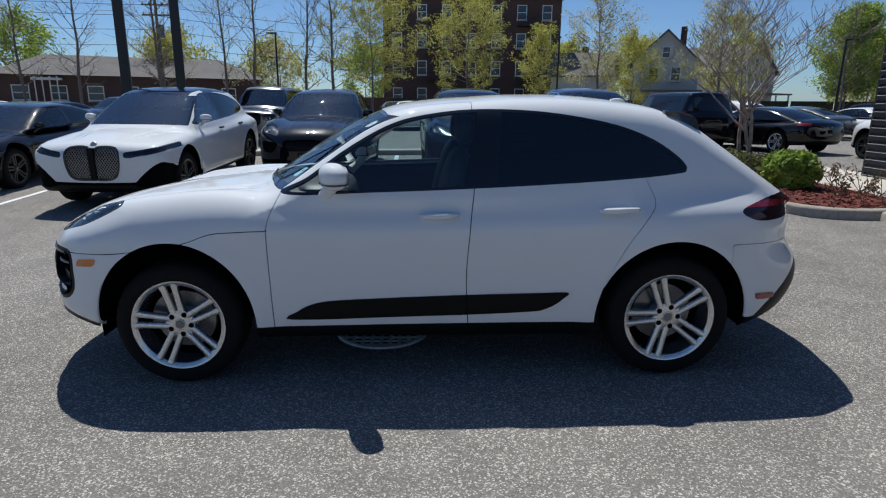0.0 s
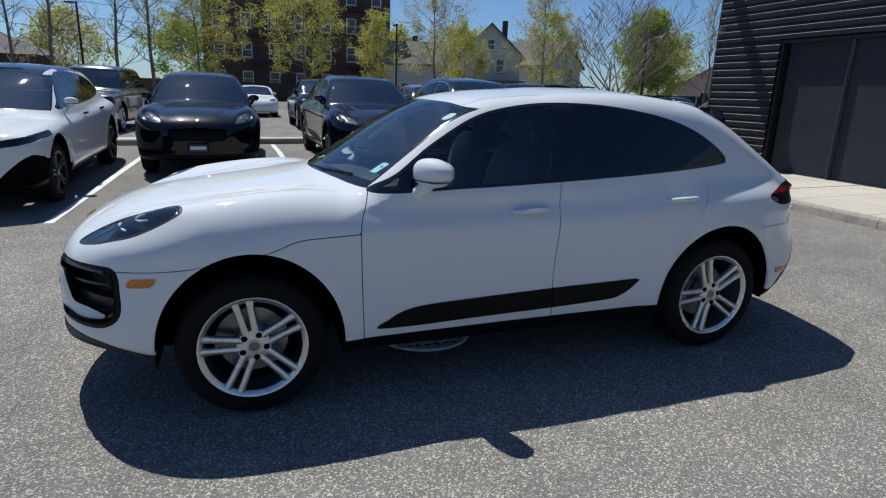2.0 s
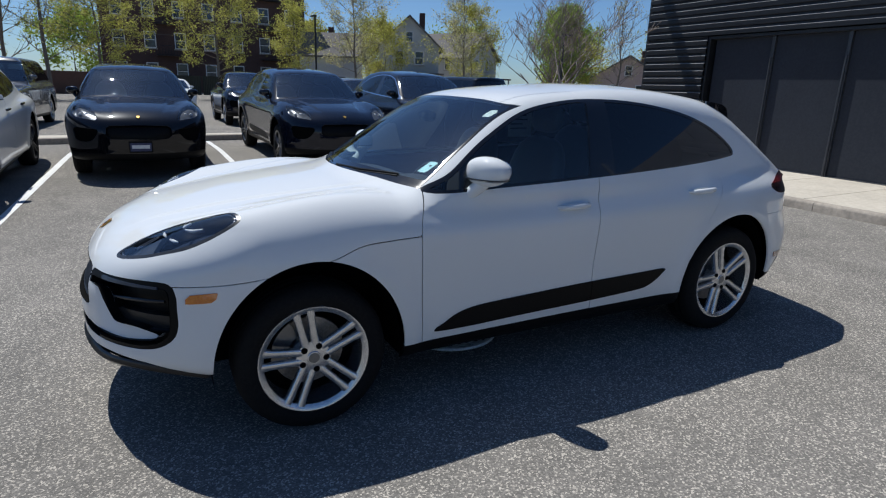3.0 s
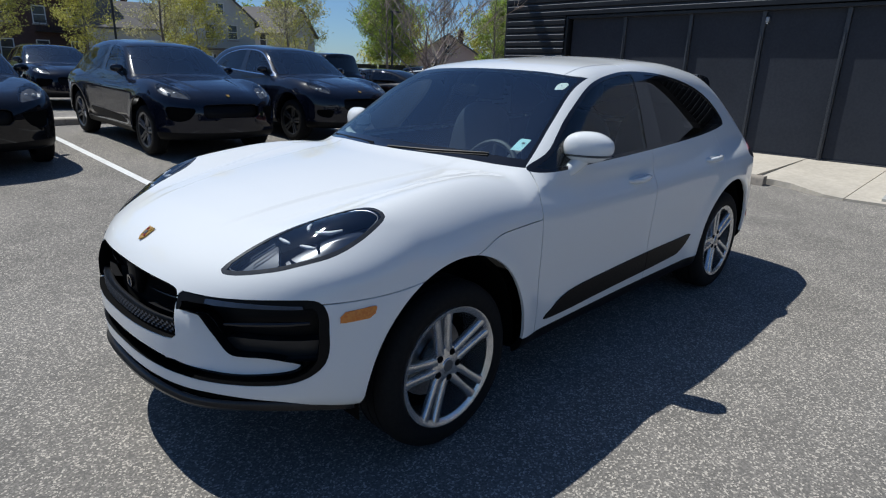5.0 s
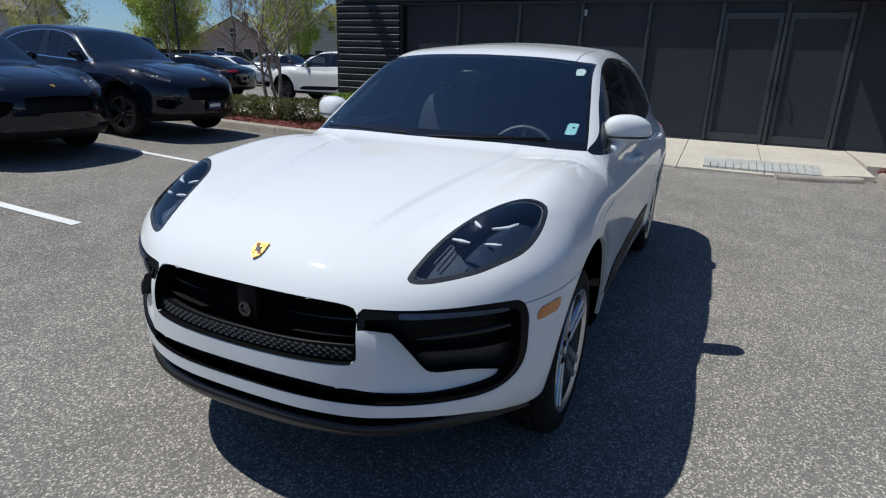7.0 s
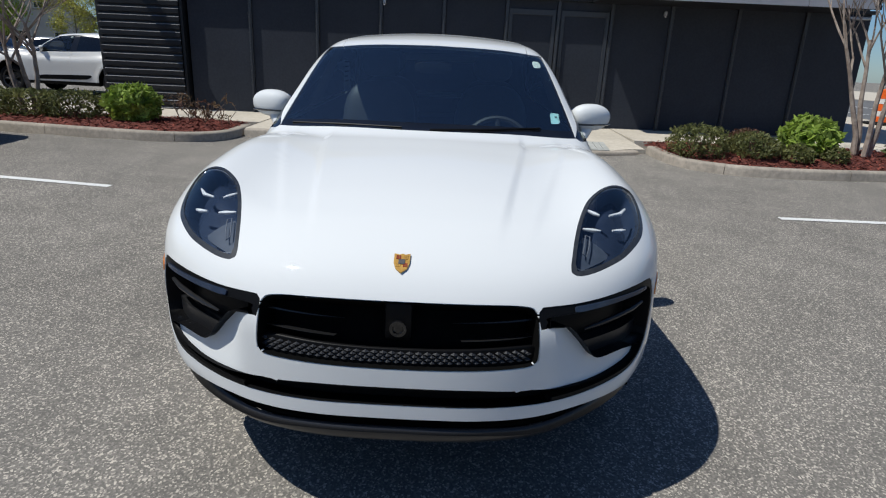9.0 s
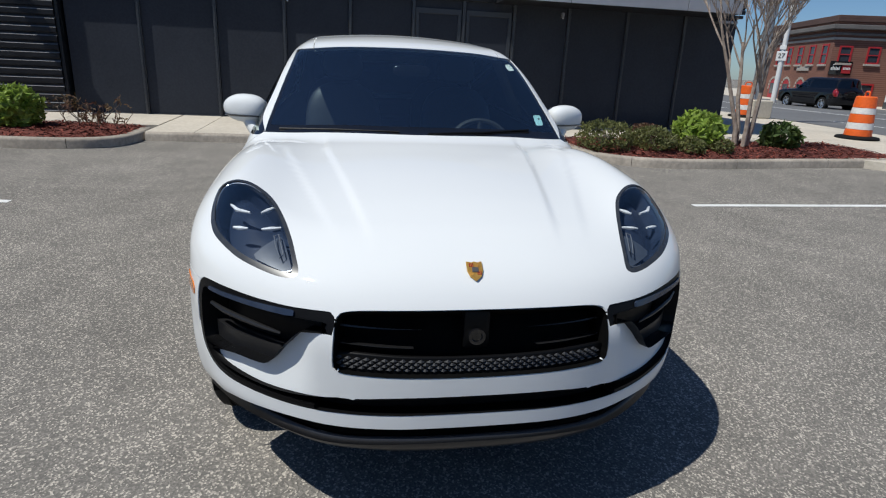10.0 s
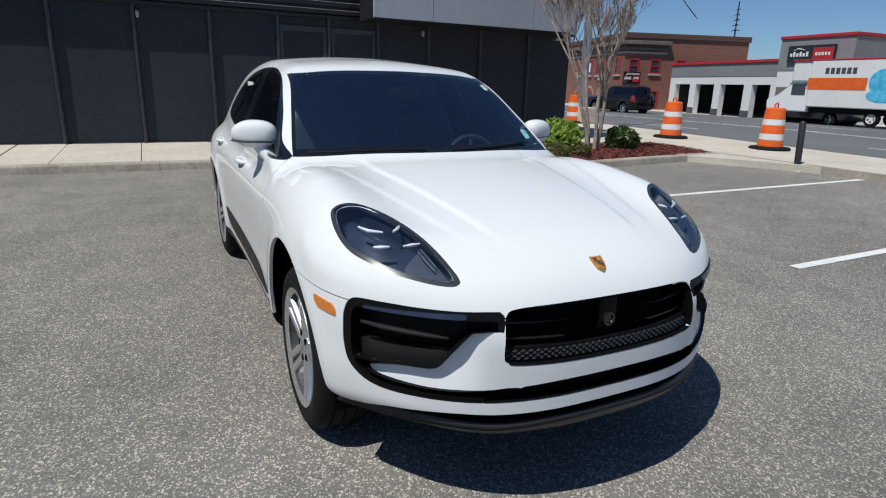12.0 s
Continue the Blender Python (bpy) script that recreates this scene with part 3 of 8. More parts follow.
        ring = [[bm.verts.new((r * math.cos(a), s * d, r * math.sin(a))) for a in [1.9 + k * .16 for k in range(n)]] for r, d in ((.105, -.065), (.105, -.012), (.185, -.012), (.185, -.065))]
        for r0, r1 in zip(ring, ring[1:]):
            for j in range(n - 1):
                bm.faces.new((r0[j], r0[j + 1], r1[j + 1], r1[j]))
        for j in (0, n - 1):
            bm.faces.new([r[j] for r in ring])
        part("brake_caliper", bm, GREY_PAINT, ob)
    return ob


def blob(bm, centre, radii, power=2.0, nu=20, nv=12, m=None):
    """A rounded lump: a superellipsoid."""
    def w(c, e):
        return math.copysign(abs(c) ** (2 / e), c)
    rows = []
    for i in range(1, nv):
        a = -math.pi / 2 + math.pi * i / nv
        rows.append([bm.verts.new((radii[0] * w(math.cos(a), power) * w(math.cos(2 * math.pi * j / nu), power),
                                   radii[1] * w(math.cos(a), power) * w(math.sin(2 * math.pi * j / nu), power),
                                   radii[2] * w(math.sin(a), power))) for j in range(nu)])
    lo, hi = bm.verts.new((0, 0, -radii[2])), bm.verts.new((0, 0, radii[2]))
    for r0, r1 in zip(rows, rows[1:]):
        for j in range(nu):
            bm.faces.new((r0[j], r0[(j + 1) % nu], r1[(j + 1) % nu], r1[j]))
    for j in range(nu):
        bm.faces.new((lo, rows[0][(j + 1) % nu], rows[0][j]))
        bm.faces.new((hi, rows[-1][j], rows[-1][(j + 1) % nu]))
    vs = [v for r in rows for v in r] + [lo, hi]
    mm = Matrix.Translation(centre) @ (m or Matrix())
    bmesh.ops.transform(bm, matrix=mm, verts=vs)
    return vs


def door_mirror(parent, paint, s, at=(-.495, -.907, 1.165), size=1.0):
    """A door mirror with its shell, stem, glass and black lower edge; s is -1 on the driver's side."""
    x, y, z = at
    bm = bmesh.new()
    vs = blob(bm, (0, 0, 0), (.070, .120, .074), 2.5, 28, 16)
    for v in vs:
        if v.co.x > .055:
            v.co.x = .055 + (v.co.x - .055) * .15
        v.co.x -= .12 * max(0.0, v.co.y * s) ** 1.5 * -1.0
        v.co.z *= 1 - .25 * max(0.0, (v.co.y * s) / .12) ** 2
    ob = part("mirror", bm, paint, parent, m=Matrix.Translation((x, -y * s, z + .03)) @ Matrix.Rotation(-.38 * s, 4, "Z") @ Matrix.Scale(size, 4), smooth=True)
    bm = bmesh.new()
    vs = blob(bm, (0, .0, -.036), (.073, .122, .010), 2.5, 28, 6)
    part("mirror_strip", bm, GLOSS, ob, smooth=True)
    bm = bmesh.new()
    blob(bm, (.060, 0, .0), (.004, .10, .056), 3, 20, 10)
    part("mirror_glass", bm, CHROME, ob, smooth=True)
    bm = bmesh.new()
    tube(bm, [(0.0, -.02 * s, -.04), (-.02, -.05 * s, -.085), (-.045, -.085 * s, -.12), (-.07, -.13 * s, -.15)], [.045, .036, .032, .038], 12)
    part("mirror_stem", bm, paint, ob, smooth=True)
    return ob


def build_car(name, label, m, paint, shape, spec, alloy=ALLOY, detail=1, group="", mirrors=True, wheel_radius=.362, plate=None, tints=None, rim=.25):
    """A car with its panels, windows, lamps, wheels and mirrors. detail 2: the subject, 1: beside it, 0: far."""
    car = thing(name, m, label, "car", group)
    nu, nv = ((60, 32), (112, 58), (340, 170))[detail]
    p, body, whole = car_skin(shape, spec, nu, nv)
    X, Y, Z = (lambda v: v[:, 0]), (lambda v: v[:, 1]), (lambda v: v[:, 2])
    screen, side, back = tints or (GLASS_SCREEN, GLASS_FRONT, GLASS_TINT)
    deep = .014
    # lower black plastic and doors
    low, body = cut(body, lambda v: np.maximum(Z(v) - .352, np.abs(X(v)) - 2.0))
    for g in (low, mirrored(low)):
        skin_part("sill", flange(g, .03), TRIM, car)
    d1, d2, d3 = spec["doors"]
    if "blade" in spec:
        bl = outline(spec["blade"], True, 4)
        blade, body = cut(body, lambda v: np.maximum(bl(X(v), Z(v)), Y(v) + .5))
        fore, aft = panel_line(blade, lambda v: X(v) - d2(Z(v)), .002)
        for g in (fore, aft, mirrored(fore), mirrored(aft)):
            skin_part("door_blade", flange(shift(g, .006), .014), TRIM, car, "black plastic door blade")
    if detail:
        front, body = panel_line(body, lambda v: np.maximum.reduce([d1(Z(v)) - X(v), X(v) - d2(Z(v)), Y(v) + .55]))
        rear, body = panel_line(body, lambda v: np.maximum.reduce([d2(Z(v)) - X(v), X(v) - d3(Z(v)), Y(v) + .55, Z(v) - 1.3]))
        for half, s in ((front, 1), (rear, 1)):
            which = "front_door" if half is front else "rear_door"
            for g in (half, mirrored(half)):
                skin_part(which, flange(g, deep), paint, car)
    return car, p, body, whole


def finish_car(car, p, body, whole, paint, shape, spec, alloy, detail, mirrors=True, wheel_radius=.362, tints=None, rim=.256, body_name="body"):
    X, Y, Z = (lambda v: v[:, 0]), (lambda v: v[:, 1]), (lambda v: v[:, 2])
    screen, side, back = tints or (GLASS_SCREEN, GLASS_FRONT, GLASS_TINT)
    for k, piece in enumerate(pieces(body)):
        which = body_name if k == 0 else "roof" if piece[0][:, 2].mean() > 1.2 else "lower_panel"
        if piece[0][:, 1].max() > -.02:
            skin_part(which, both(flange(piece, .02)), paint, car)
        else:
            skin_part(which, flange(piece, .02), paint, car)
            skin_part(which, flange(mirrored(piece), .02), paint, car)
    # near-black sheet inside the skin, added to stand for the shade in the gaps
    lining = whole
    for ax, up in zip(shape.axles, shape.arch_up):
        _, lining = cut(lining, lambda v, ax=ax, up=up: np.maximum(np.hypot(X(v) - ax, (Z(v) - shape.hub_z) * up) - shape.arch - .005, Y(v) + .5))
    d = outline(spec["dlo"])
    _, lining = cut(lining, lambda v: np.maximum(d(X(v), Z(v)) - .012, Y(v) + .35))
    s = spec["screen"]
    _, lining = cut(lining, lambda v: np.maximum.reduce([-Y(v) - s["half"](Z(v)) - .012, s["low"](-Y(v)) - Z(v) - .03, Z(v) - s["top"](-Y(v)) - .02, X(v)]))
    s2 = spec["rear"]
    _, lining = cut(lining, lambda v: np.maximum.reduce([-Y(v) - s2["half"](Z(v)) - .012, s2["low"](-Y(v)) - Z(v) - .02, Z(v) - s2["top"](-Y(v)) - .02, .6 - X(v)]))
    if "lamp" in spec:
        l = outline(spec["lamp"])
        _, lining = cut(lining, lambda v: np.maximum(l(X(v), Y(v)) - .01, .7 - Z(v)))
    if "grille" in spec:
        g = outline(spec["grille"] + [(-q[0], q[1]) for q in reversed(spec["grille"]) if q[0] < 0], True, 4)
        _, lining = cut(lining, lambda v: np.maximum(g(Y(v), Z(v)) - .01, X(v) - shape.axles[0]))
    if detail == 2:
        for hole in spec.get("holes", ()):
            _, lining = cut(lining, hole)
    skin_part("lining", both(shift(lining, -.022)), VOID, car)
    # glass
    for key, mat in (("front_window", side), ("rear_window", back)):
        for g in (p[key], mirrored(p[key])):
            ob = skin_part(key, shift(g, -.004), mat, car)
            ob.visible_shadow = key != "front_window"
    frit, clear = cut(p["windscreen"], lambda v: np.maximum.reduce([-Y(v) - s["half"](Z(v)) + .016, s["low"](-Y(v)) - Z(v) + (.03 if detail == 2 else .012), Z(v) - s["top"](-Y(v)) + .008]) * -1)
    pane = skin_part("windscreen", both(shift(clear, -.003)), screen, car)
    pane.visible_shadow = False
    skin_part("screen_border", both(shift(frit, -.003)), GLOSS, car)
    skin_part("rear_screen", both(shift(p["rear_screen"], -.003)), back, car)
    for g in (p["window_trim"], mirrored(p["window_trim"])):
        skin_part("window_trim", flange(shift(g, -.001), .012), spec.get("rim", GLOSS), car)
    for g in (p["pillar"], mirrored(p["pillar"])):
        skin_part("door_pillar", flange(shift(g, -.001), .02), GLOSS, car)
    # wheel wells
    for ax, up in zip(shape.axles, shape.arch_up):
        for sy in (-1, 1):
            bm = bmesh.new()
            a0 = -.15
            n = 14
            rows = []
            for yy in (.955 - (1.0 - shape.width(ax)) - .03, .58):
                rows.append([bm.verts.new((ax + (shape.arch + .004) * math.cos(a0 + (math.pi - 2 * a0) * k / n), sy * yy, shape.hub_z + (shape.arch + .004) / up * math.sin(a0 + (math.pi - 2 * a0) * k / n))) for k in range(n + 1)])
            for k in range(n):
                bm.faces.new((rows[0][k], rows[0][k + 1], rows[1][k + 1], rows[1][k]))
            bm.faces.new(rows[1])
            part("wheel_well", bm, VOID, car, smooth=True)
            wheel(car, ax, sy * (shape.width(ax) - .035), wheel_radius, alloy, wheel_radius, rim, detail=detail > 0, turn=(-.175 if ax < 0 else -.33) if sy < 0 else .2 + .3 * ax)
    if mirrors:
        for sy in (-1, 1):
            door_mirror(car, paint, sy, spec.get("mirror", (-.495, -.907, 1.165)), 1.0 if detail == 2 else .78)
    return car


def seat(parent, x, y, mat, z=.62):
    bm = bmesh.new()
    blob(bm, (0, 0, .0), (.27, .25, .10), 3.2, 20, 10)
    cushion = part("seat", bm, mat, parent, m=Matrix.Translation((x, y, z)), smooth=True)
    bm = bmesh.new()
    blob(bm, (.27, 0, .36), (.085, .25, .34), 3.0, 20, 12, Matrix.Rotation(radians(14), 4, "Y"))
    part("backrest", bm, mat, cushion, smooth=True)
    bm = bmesh.new()
    blob(bm, (.37, 0, .80), (.055, .13, .09), 3.0, 16, 10, Matrix.Rotation(radians(10), 4, "Y"))
    part("headrest", bm, mat, cushion, smooth=True)
    return cushion


def cabin(car, wheel_at=(-.62, -.38, 1.0)):
    """Seats, dashboard and steering wheel, as seen through the glass."""
    for x, y in ((-.12, -.38), (-.12, .38), (.82, -.42), (.82, .42)):
        seat(car, x, y, LEATHER)
    bm = bmesh.new()
    blob(bm, (-.80, 0, .93), (.30, .74, .16), 3.4, 32, 12)
    part("dashboard", bm, LEATHER, car, smooth=True)
    bm = bmesh.new()
    blob(bm, (-.66, -.38, 1.06), (.13, .20, .05), 2.6, 20, 10)
    part("instrument_hood", bm, LEATHER, car, smooth=True)
    bm = bmesh.new()
    tilt = Matrix.Translation(wheel_at) @ Matrix.Rotation(radians(-66), 4, "Y")
    ring = []
    for k in range(33):
        a = 2 * math.pi * k / 32
        ring.append(tilt @ Vector((.185 * math.cos(a), .185 * math.sin(a), 0)))
    tube(bm, ring, .016, 8, False)
    for a in (0, math.pi, -math.pi / 2 - .0):
        tube(bm, [tilt @ Vector((.04 * math.cos(a), .04 * math.sin(a), -.02)), tilt @ Vector((.18 * math.sin(a + math.pi / 2), .18 * math.sin(a), 0))], .014, 6)
    part("steering_wheel", bm, LEATHER, car, smooth=True)
    bm = bmesh.new()
    blob(bm, (-.40, 0, 1.42), (.02, .11, .035), 3, 16, 8)
    part("inner_mirror", bm, GLOSS, car, smooth=True)
    bm = bmesh.new()
    box(bm, (-.9, -.70, .36), (1.9, .70, .42), .02)
    box(bm, (1.5, -.66, .42), (2.0, .66, .95), .05)
    part("cabin_floor", bm, VOID, car)


def top_z(shape, x, y):
    """Height of the skin over a point of the plan."""
    z = np.linspace(1.8, .3, 3000)
    q = np.stack([np.full(3000, x), np.full(3000, y), z], -1)
    return float(z[int(np.argmax(shape(q) < 0))])


def front_x(shape, y, z):
    x = np.linspace(-2.8, -1.2, 3200)
    q = np.stack([x, np.full(3200, y), np.full(3200, z)], -1)
    return float(x[int(np.argmax(shape(q) < 0))])


def side_y(shape, x, z):
    y = np.linspace(-1.2, -.3, 2400)
    q = np.stack([np.full(2400, x), y, np.full(2400, z)], -1)
    return float(y[int(np.argmax(shape(q) < 0))])


# ---------------------------------------------------------------- the white car
SMOKED = material("smoked red lens", (.018, .003, .005), .12, coat=1.0, grain=30, second=(.026, .004, .006))
LAMP_RIM = material("dark satin lamp rim", (.030, .033, .038), .25, grain=40, second=(.04, .043, .048))
LAMP_BLUE = material("grey blue lamp plastic", (.06, .075, .10), .3, grain=30, second=(.075, .09, .12))
GLASS_LAMP = glass("headlamp lens", (.80, .86, .94), 2.1)
LIP_GREY = material("satin grey lip", (.018, .018, .020), .30, grain=120, second=(.024, .024, .026), spec=.5)
TRIM_GREY = material("satin grey plastic", (.012, .012, .013), .34, grain=120, second=(.016, .016, .017))
HERO = Shape(width=curve([(-2.4, .895), (-1.9, .926), (-1.4, .948), (-.8, .942), (0, .935), (.75, .942), (1.4, .956), (2.0, .90), (2.45, .80)]),
             tail=(2.425, .40, 2.4), green=(.885, .365, .20), lift=.075, tuck=.055, floor=curve([(-2.4, .335), (-2.15, .322), (-1.9, .28), (-1.0, .26), (1.0, .24), (1.9, .28), (2.4, .36)]))
HERO_AT = pose(0, -.014, 0.0, 0, -0.82, 0)


def hero_car():
    X, Y, Z = (lambda v: v[:, 0]), (lambda v: v[:, 1]), (lambda v: v[:, 2])
    spec = dict(CROSSOVER, tail=[(1.77, .985), (1.90, 1.03), (2.05, 1.06), (2.3, 1.07), (2.5, 1.05), (2.5, .96), (2.2, .945), (2.0, .93), (1.85, .935)])
    # front apron: black frame with the vents, white blade inside it
    frame_line = outline([(.30, .543), (.12, .548), (0, .549), (-.12, .548), (-.25, .543), (-.42, .530), (-.452, .56), (-.437, .70), (-.424, .755), (-.426, .785), (-.46, .789), (-.56, .789), (-.67, .794), (-.79, .801), (-.845, .795), (-.866, .755), (-.872, .70), (-.870, .60), (-.850, .54), (-.80, .500), (-.70, .482), (-.57, .473), (-.45, .472), (-.25, .479), (-.12, .484), (0, .485), (.12, .484), (.30, .478)], True, 4)
    blade = outline([(-.36, .54), (-.40, .533), (-.47, .523), (-.55, .514), (-.65, .516), (-.735, .528), (-.795, .541), (-.818, .556), (-.815, .575), (-.74, .593), (-.648, .591), (-.618, .608), (-.587, .653), (-.535, .716), (-.51, .724), (-.44, .727), (-.40, .70)], True, 3)
    front = lambda v: X(v) + 1.9
    frame_hole = lambda v: np.maximum(frame_line(Y(v), Z(v)), front(v))
    spec["holes"] = (lambda v: frame_hole(v) - .006,)
    spec["lamp"] = [(-2.168, -.533), (-2.10, -.541), (-2.0, -.566), (-1.89, -.602), (-1.79, -.648), (-1.71, -.718), (-1.675, -.79), (-1.685, -.830), (-1.78, -.842), (-1.88, -.828), (-1.965, -.788), (-2.06, -.712), (-2.145, -.600)]
    car, p, body, whole = build_car("suv_car", "white compact luxury SUV parked on the open asphalt", HERO_AT, WHITE_PAINT, HERO, spec, detail=2)
    for name, loop, mat in (("side_marker", [(-1.925, .751), (-1.80, .760), (-1.815, .718), (-1.928, .713)], AMBER), ("rear_reflector", [(1.895, .508), (2.03, .500), (2.035, .462), (1.90, .468)], RED_LENS)):
        f = outline(loop, False)
        piece, body = cut(body, lambda v: np.maximum(f(X(v), Z(v)), Y(v) + .5))
        for g in (piece, mirrored(piece)):
            skin_part(name, flange(shift(g, .004), .012), mat, car)
    # the black frame: a flush rim and lamp panel, sunk vent and slot, and the white blade sunk into it
    inside, body = cut(body, frame_hole)
    tusk, inside = cut(inside, lambda v: blade(Y(v), Z(v)))
    inner = step((np.abs(tusk[0][:, 1]) - .45) / .12)
    sink = (inner * (.012 + .20 * np.clip(tusk[0][:, 2] - .51, 0, .3)))[:, None]
    lean_up = tusk[1] + np.stack([inner * 0, inner * 0, inner * .26], -1)
    tusk = (tusk[0] - tusk[1] * sink, lean_up / np.linalg.norm(lean_up, axis=1, keepdims=True), tusk[2])
    for g in (tusk, mirrored(tusk)):
        skin_part("bumper_blade", flange(g, .03), WHITE_PAINT, car)
    trim, sunk = cut(inside, lambda v: np.minimum(-.018 - frame_line(Y(v), Z(v)), .764 + .03 * (np.abs(Y(v)) - .6) - Z(v)) + np.where((np.abs(Y(v)) > .47) | (Z(v) > .66), 0, 1))
    for g in (trim, mirrored(trim)):
        skin_part("front_trim", flange(shift(g, -.003), .06), TRIM, car, "black front apron trim")
    sunk, _ = cut(sunk, lambda v: frame_line(Y(v), Z(v)) + .003)
    vent, slot = cut(sunk, lambda v: np.maximum(.46 + Y(v), .585 - Z(v)))
    skin_part("bumper_slot", both(joined(shift(slot, -.05), walls(slot, .05))), TRIM, car)
    for g in (vent, mirrored(vent)):
        vent_ob = skin_part("air_vent", joined(shift(g, -.09), walls(g, .09)), TRIM, car)
        shelf, _ = cut(g, lambda v: np.maximum(Z(v) - .640, .60 - np.abs(Y(v))))
        skin_part("vent_shelf", flange(shift(shelf, -.045), .04), TRIM_GREY, vent_ob)
        s_ = -1 if g is vent else 1
        bm = bmesh.new()
        tube(bm, [(front_x(HERO, y, .702 + .10 * (y - .7)) + .035, s_ * y, .702 + .10 * (y - .7)) for y in (.585, .65, .71, .77, .82)], [.004, .008, .009, .009, .006], 8)
        part("vent_bar", bm, TRIM_GREY, vent_ob, smooth=True)
    # lower lip in two dark steps
    edge = curve([(0, .440), (.12, .439), (.25, .434), (.45, .428), (.57, .431), (.69, .428), (.775, .420), (.82, .395), (.88, .36), (.95, .33)])
    sole = curve([(0, .398), (.12, .396), (.25, .390), (.45, .374), (.58, .382), (.69, .386), (.9, .37)])
    base = curve([(0, .366), (.12, .364), (.25, .356), (.42, .338), (.58, .350), (.69, .366), (.9, .36)])
    lip, body = cut(body, lambda v: np.maximum(Z(v) - edge(-Y(v)), X(v) + 1.85))
    slot, lip = cut(lip, lambda v: np.maximum.reduce([sole(-Y(v)) - Z(v), X(v) + 1.8]))
    under, lip = cut(lip, lambda v: Z(v) - base(-Y(v)))
    skin_part("front_lip", both(flange(shift(lip, .014), .03)), LIP_GREY, car, "satin grey plastic front lip")
    skin_part("lower_intake", both(flange(shift(slot, -.022), .02)), TRIM, car)
    skin_part("under_tray", both(flange(shift(under, -.008), .02)), TRIM, car)
    # rear diffuser
    diff, body = cut(body, lambda v: np.maximum(Z(v) - np.clip(.40 + (X(v) - 1.95) * 1.0, .36, .66), 1.78 - X(v)))
    skin_part("rear_diffuser", both(flange(diff, .03)), TRIM, car)
    # bonnet over the wheels, wing below it, roof, bumper
    bonnet_edge = curve([(-2.4, .765), (-2.0, .782), (-1.68, .793), (-1.31, .848), (-1.17, .893), (-1.05, .902), (-.6, .91)])
    d1 = spec["doors"][0]
    bonnet, body = panel_line(body, lambda v: np.maximum.reduce([bonnet_edge(X(v)) - Z(v), X(v) - np.where(Z(v) > 1.0, np.maximum(d1(Z(v)), -.86 + np.clip(Z(v) - 1.0, 0, .1)), d1(Z(v))), Z(v) - spec["screen"]["low"](-Y(v)) - .0]))
    skin_part("bonnet", both(flange(bonnet, .016)), WHITE_PAINT, car)
    wing, body = panel_line(body, lambda v: np.maximum.reduce([-1.45 - X(v), X(v) - d1(Z(v)), Z(v) - .93]))
    for g in (wing, mirrored(wing)):
        skin_part("front_wing", flange(g, .016), WHITE_PAINT, car)
    apron, body = panel_line(body, lambda v: np.maximum(X(v) + 1.45, Z(v) - .84))
    skin_part("front_bumper", both(flange(apron, .016)), WHITE_PAINT, car)
    rear_b, body = panel_line(body, lambda v: np.maximum(1.72 - X(v), Z(v) - .80))
    skin_part("rear_bumper", both(flange(rear_b, .016)), WHITE_PAINT, car)
    finish_car(car, p, body, whole, WHITE_PAINT, HERO, spec, ALLOY, 2)
    # grille: recessed backing, near-black for the shade inside, bars, camera and pattern
    g_line = outline(spec["grille"] + [(-q[0], q[1]) for q in reversed(spec["grille"]) if q[0] < 0], True, 4)
    p["grille"], _ = cut(p["grille"], lambda v: g_line(Y(v), Z(v)) + .004)
    grille = skin_part("grille", both(bowl(p["grille"], .09)), VOID, car)
    for z0, half in ((.757, .004), (.698, .005), (.662, .007)):
        bar, _ = cut(p["grille"], lambda v: np.maximum(np.abs(Z(v) - z0) - half, .05 + Y(v)))
        for g in (bar, mirrored(bar)):
            skin_part("grille_bar", flange(shift(g, -.046), .03), TRIM_GREY, grille)
    mesh_band, _ = cut(p["grille"], lambda v: Z(v) - .662)
    skin_part("grille_floor", both(flange(shift(mesh_band, -.026), .03)), TRIM, grille)
    # daytime lights in the black frame
    strip, _ = cut(trim, lambda v: np.maximum.reduce([np.abs(Z(v) - .772) - .009, .535 + Y(v), -Y(v) - .82]))
    dash, _ = cut(trim, lambda v: np.maximum.reduce([np.abs(Z(v) - .752 + .06 * (Y(v) + .5)) - .004, .455 + Y(v), -Y(v) - .535]))
    for g in (strip, mirrored(strip)):
        skin_part("daytime_light", flange(shift(g, .004), .01), LAMP_DARK, car)
    for g in (dash, mirrored(dash)):
        skin_part("chrome_dash", flange(shift(g, .003), .008), CHROME, car)
    # stickers on the windscreen
    for y0, z0, w, h, mat in ((-.60, 1.468, .025, .017, PAPER), (-.672, 1.205, .025, .024, PALE_BLUE)):
        patch, _ = cut(p["windscreen"], lambda v: np.maximum(np.abs(Y(v) - y0) - w, np.abs(Z(v) - z0) - h))
        skin_part("sticker", shift(patch, -.0075), mat, car, "small sticker behind the windscreen")
        lines, _ = cut(patch, lambda v: np.maximum(np.abs(Y(v) - y0) - w * .7, np.abs(Z(v) - z0 - h * .2) - h * .18))
        skin_part("sticker_print", shift(lines, -.006), INK, car)
    # head lamps
    lamp_line = outline(spec["lamp"])
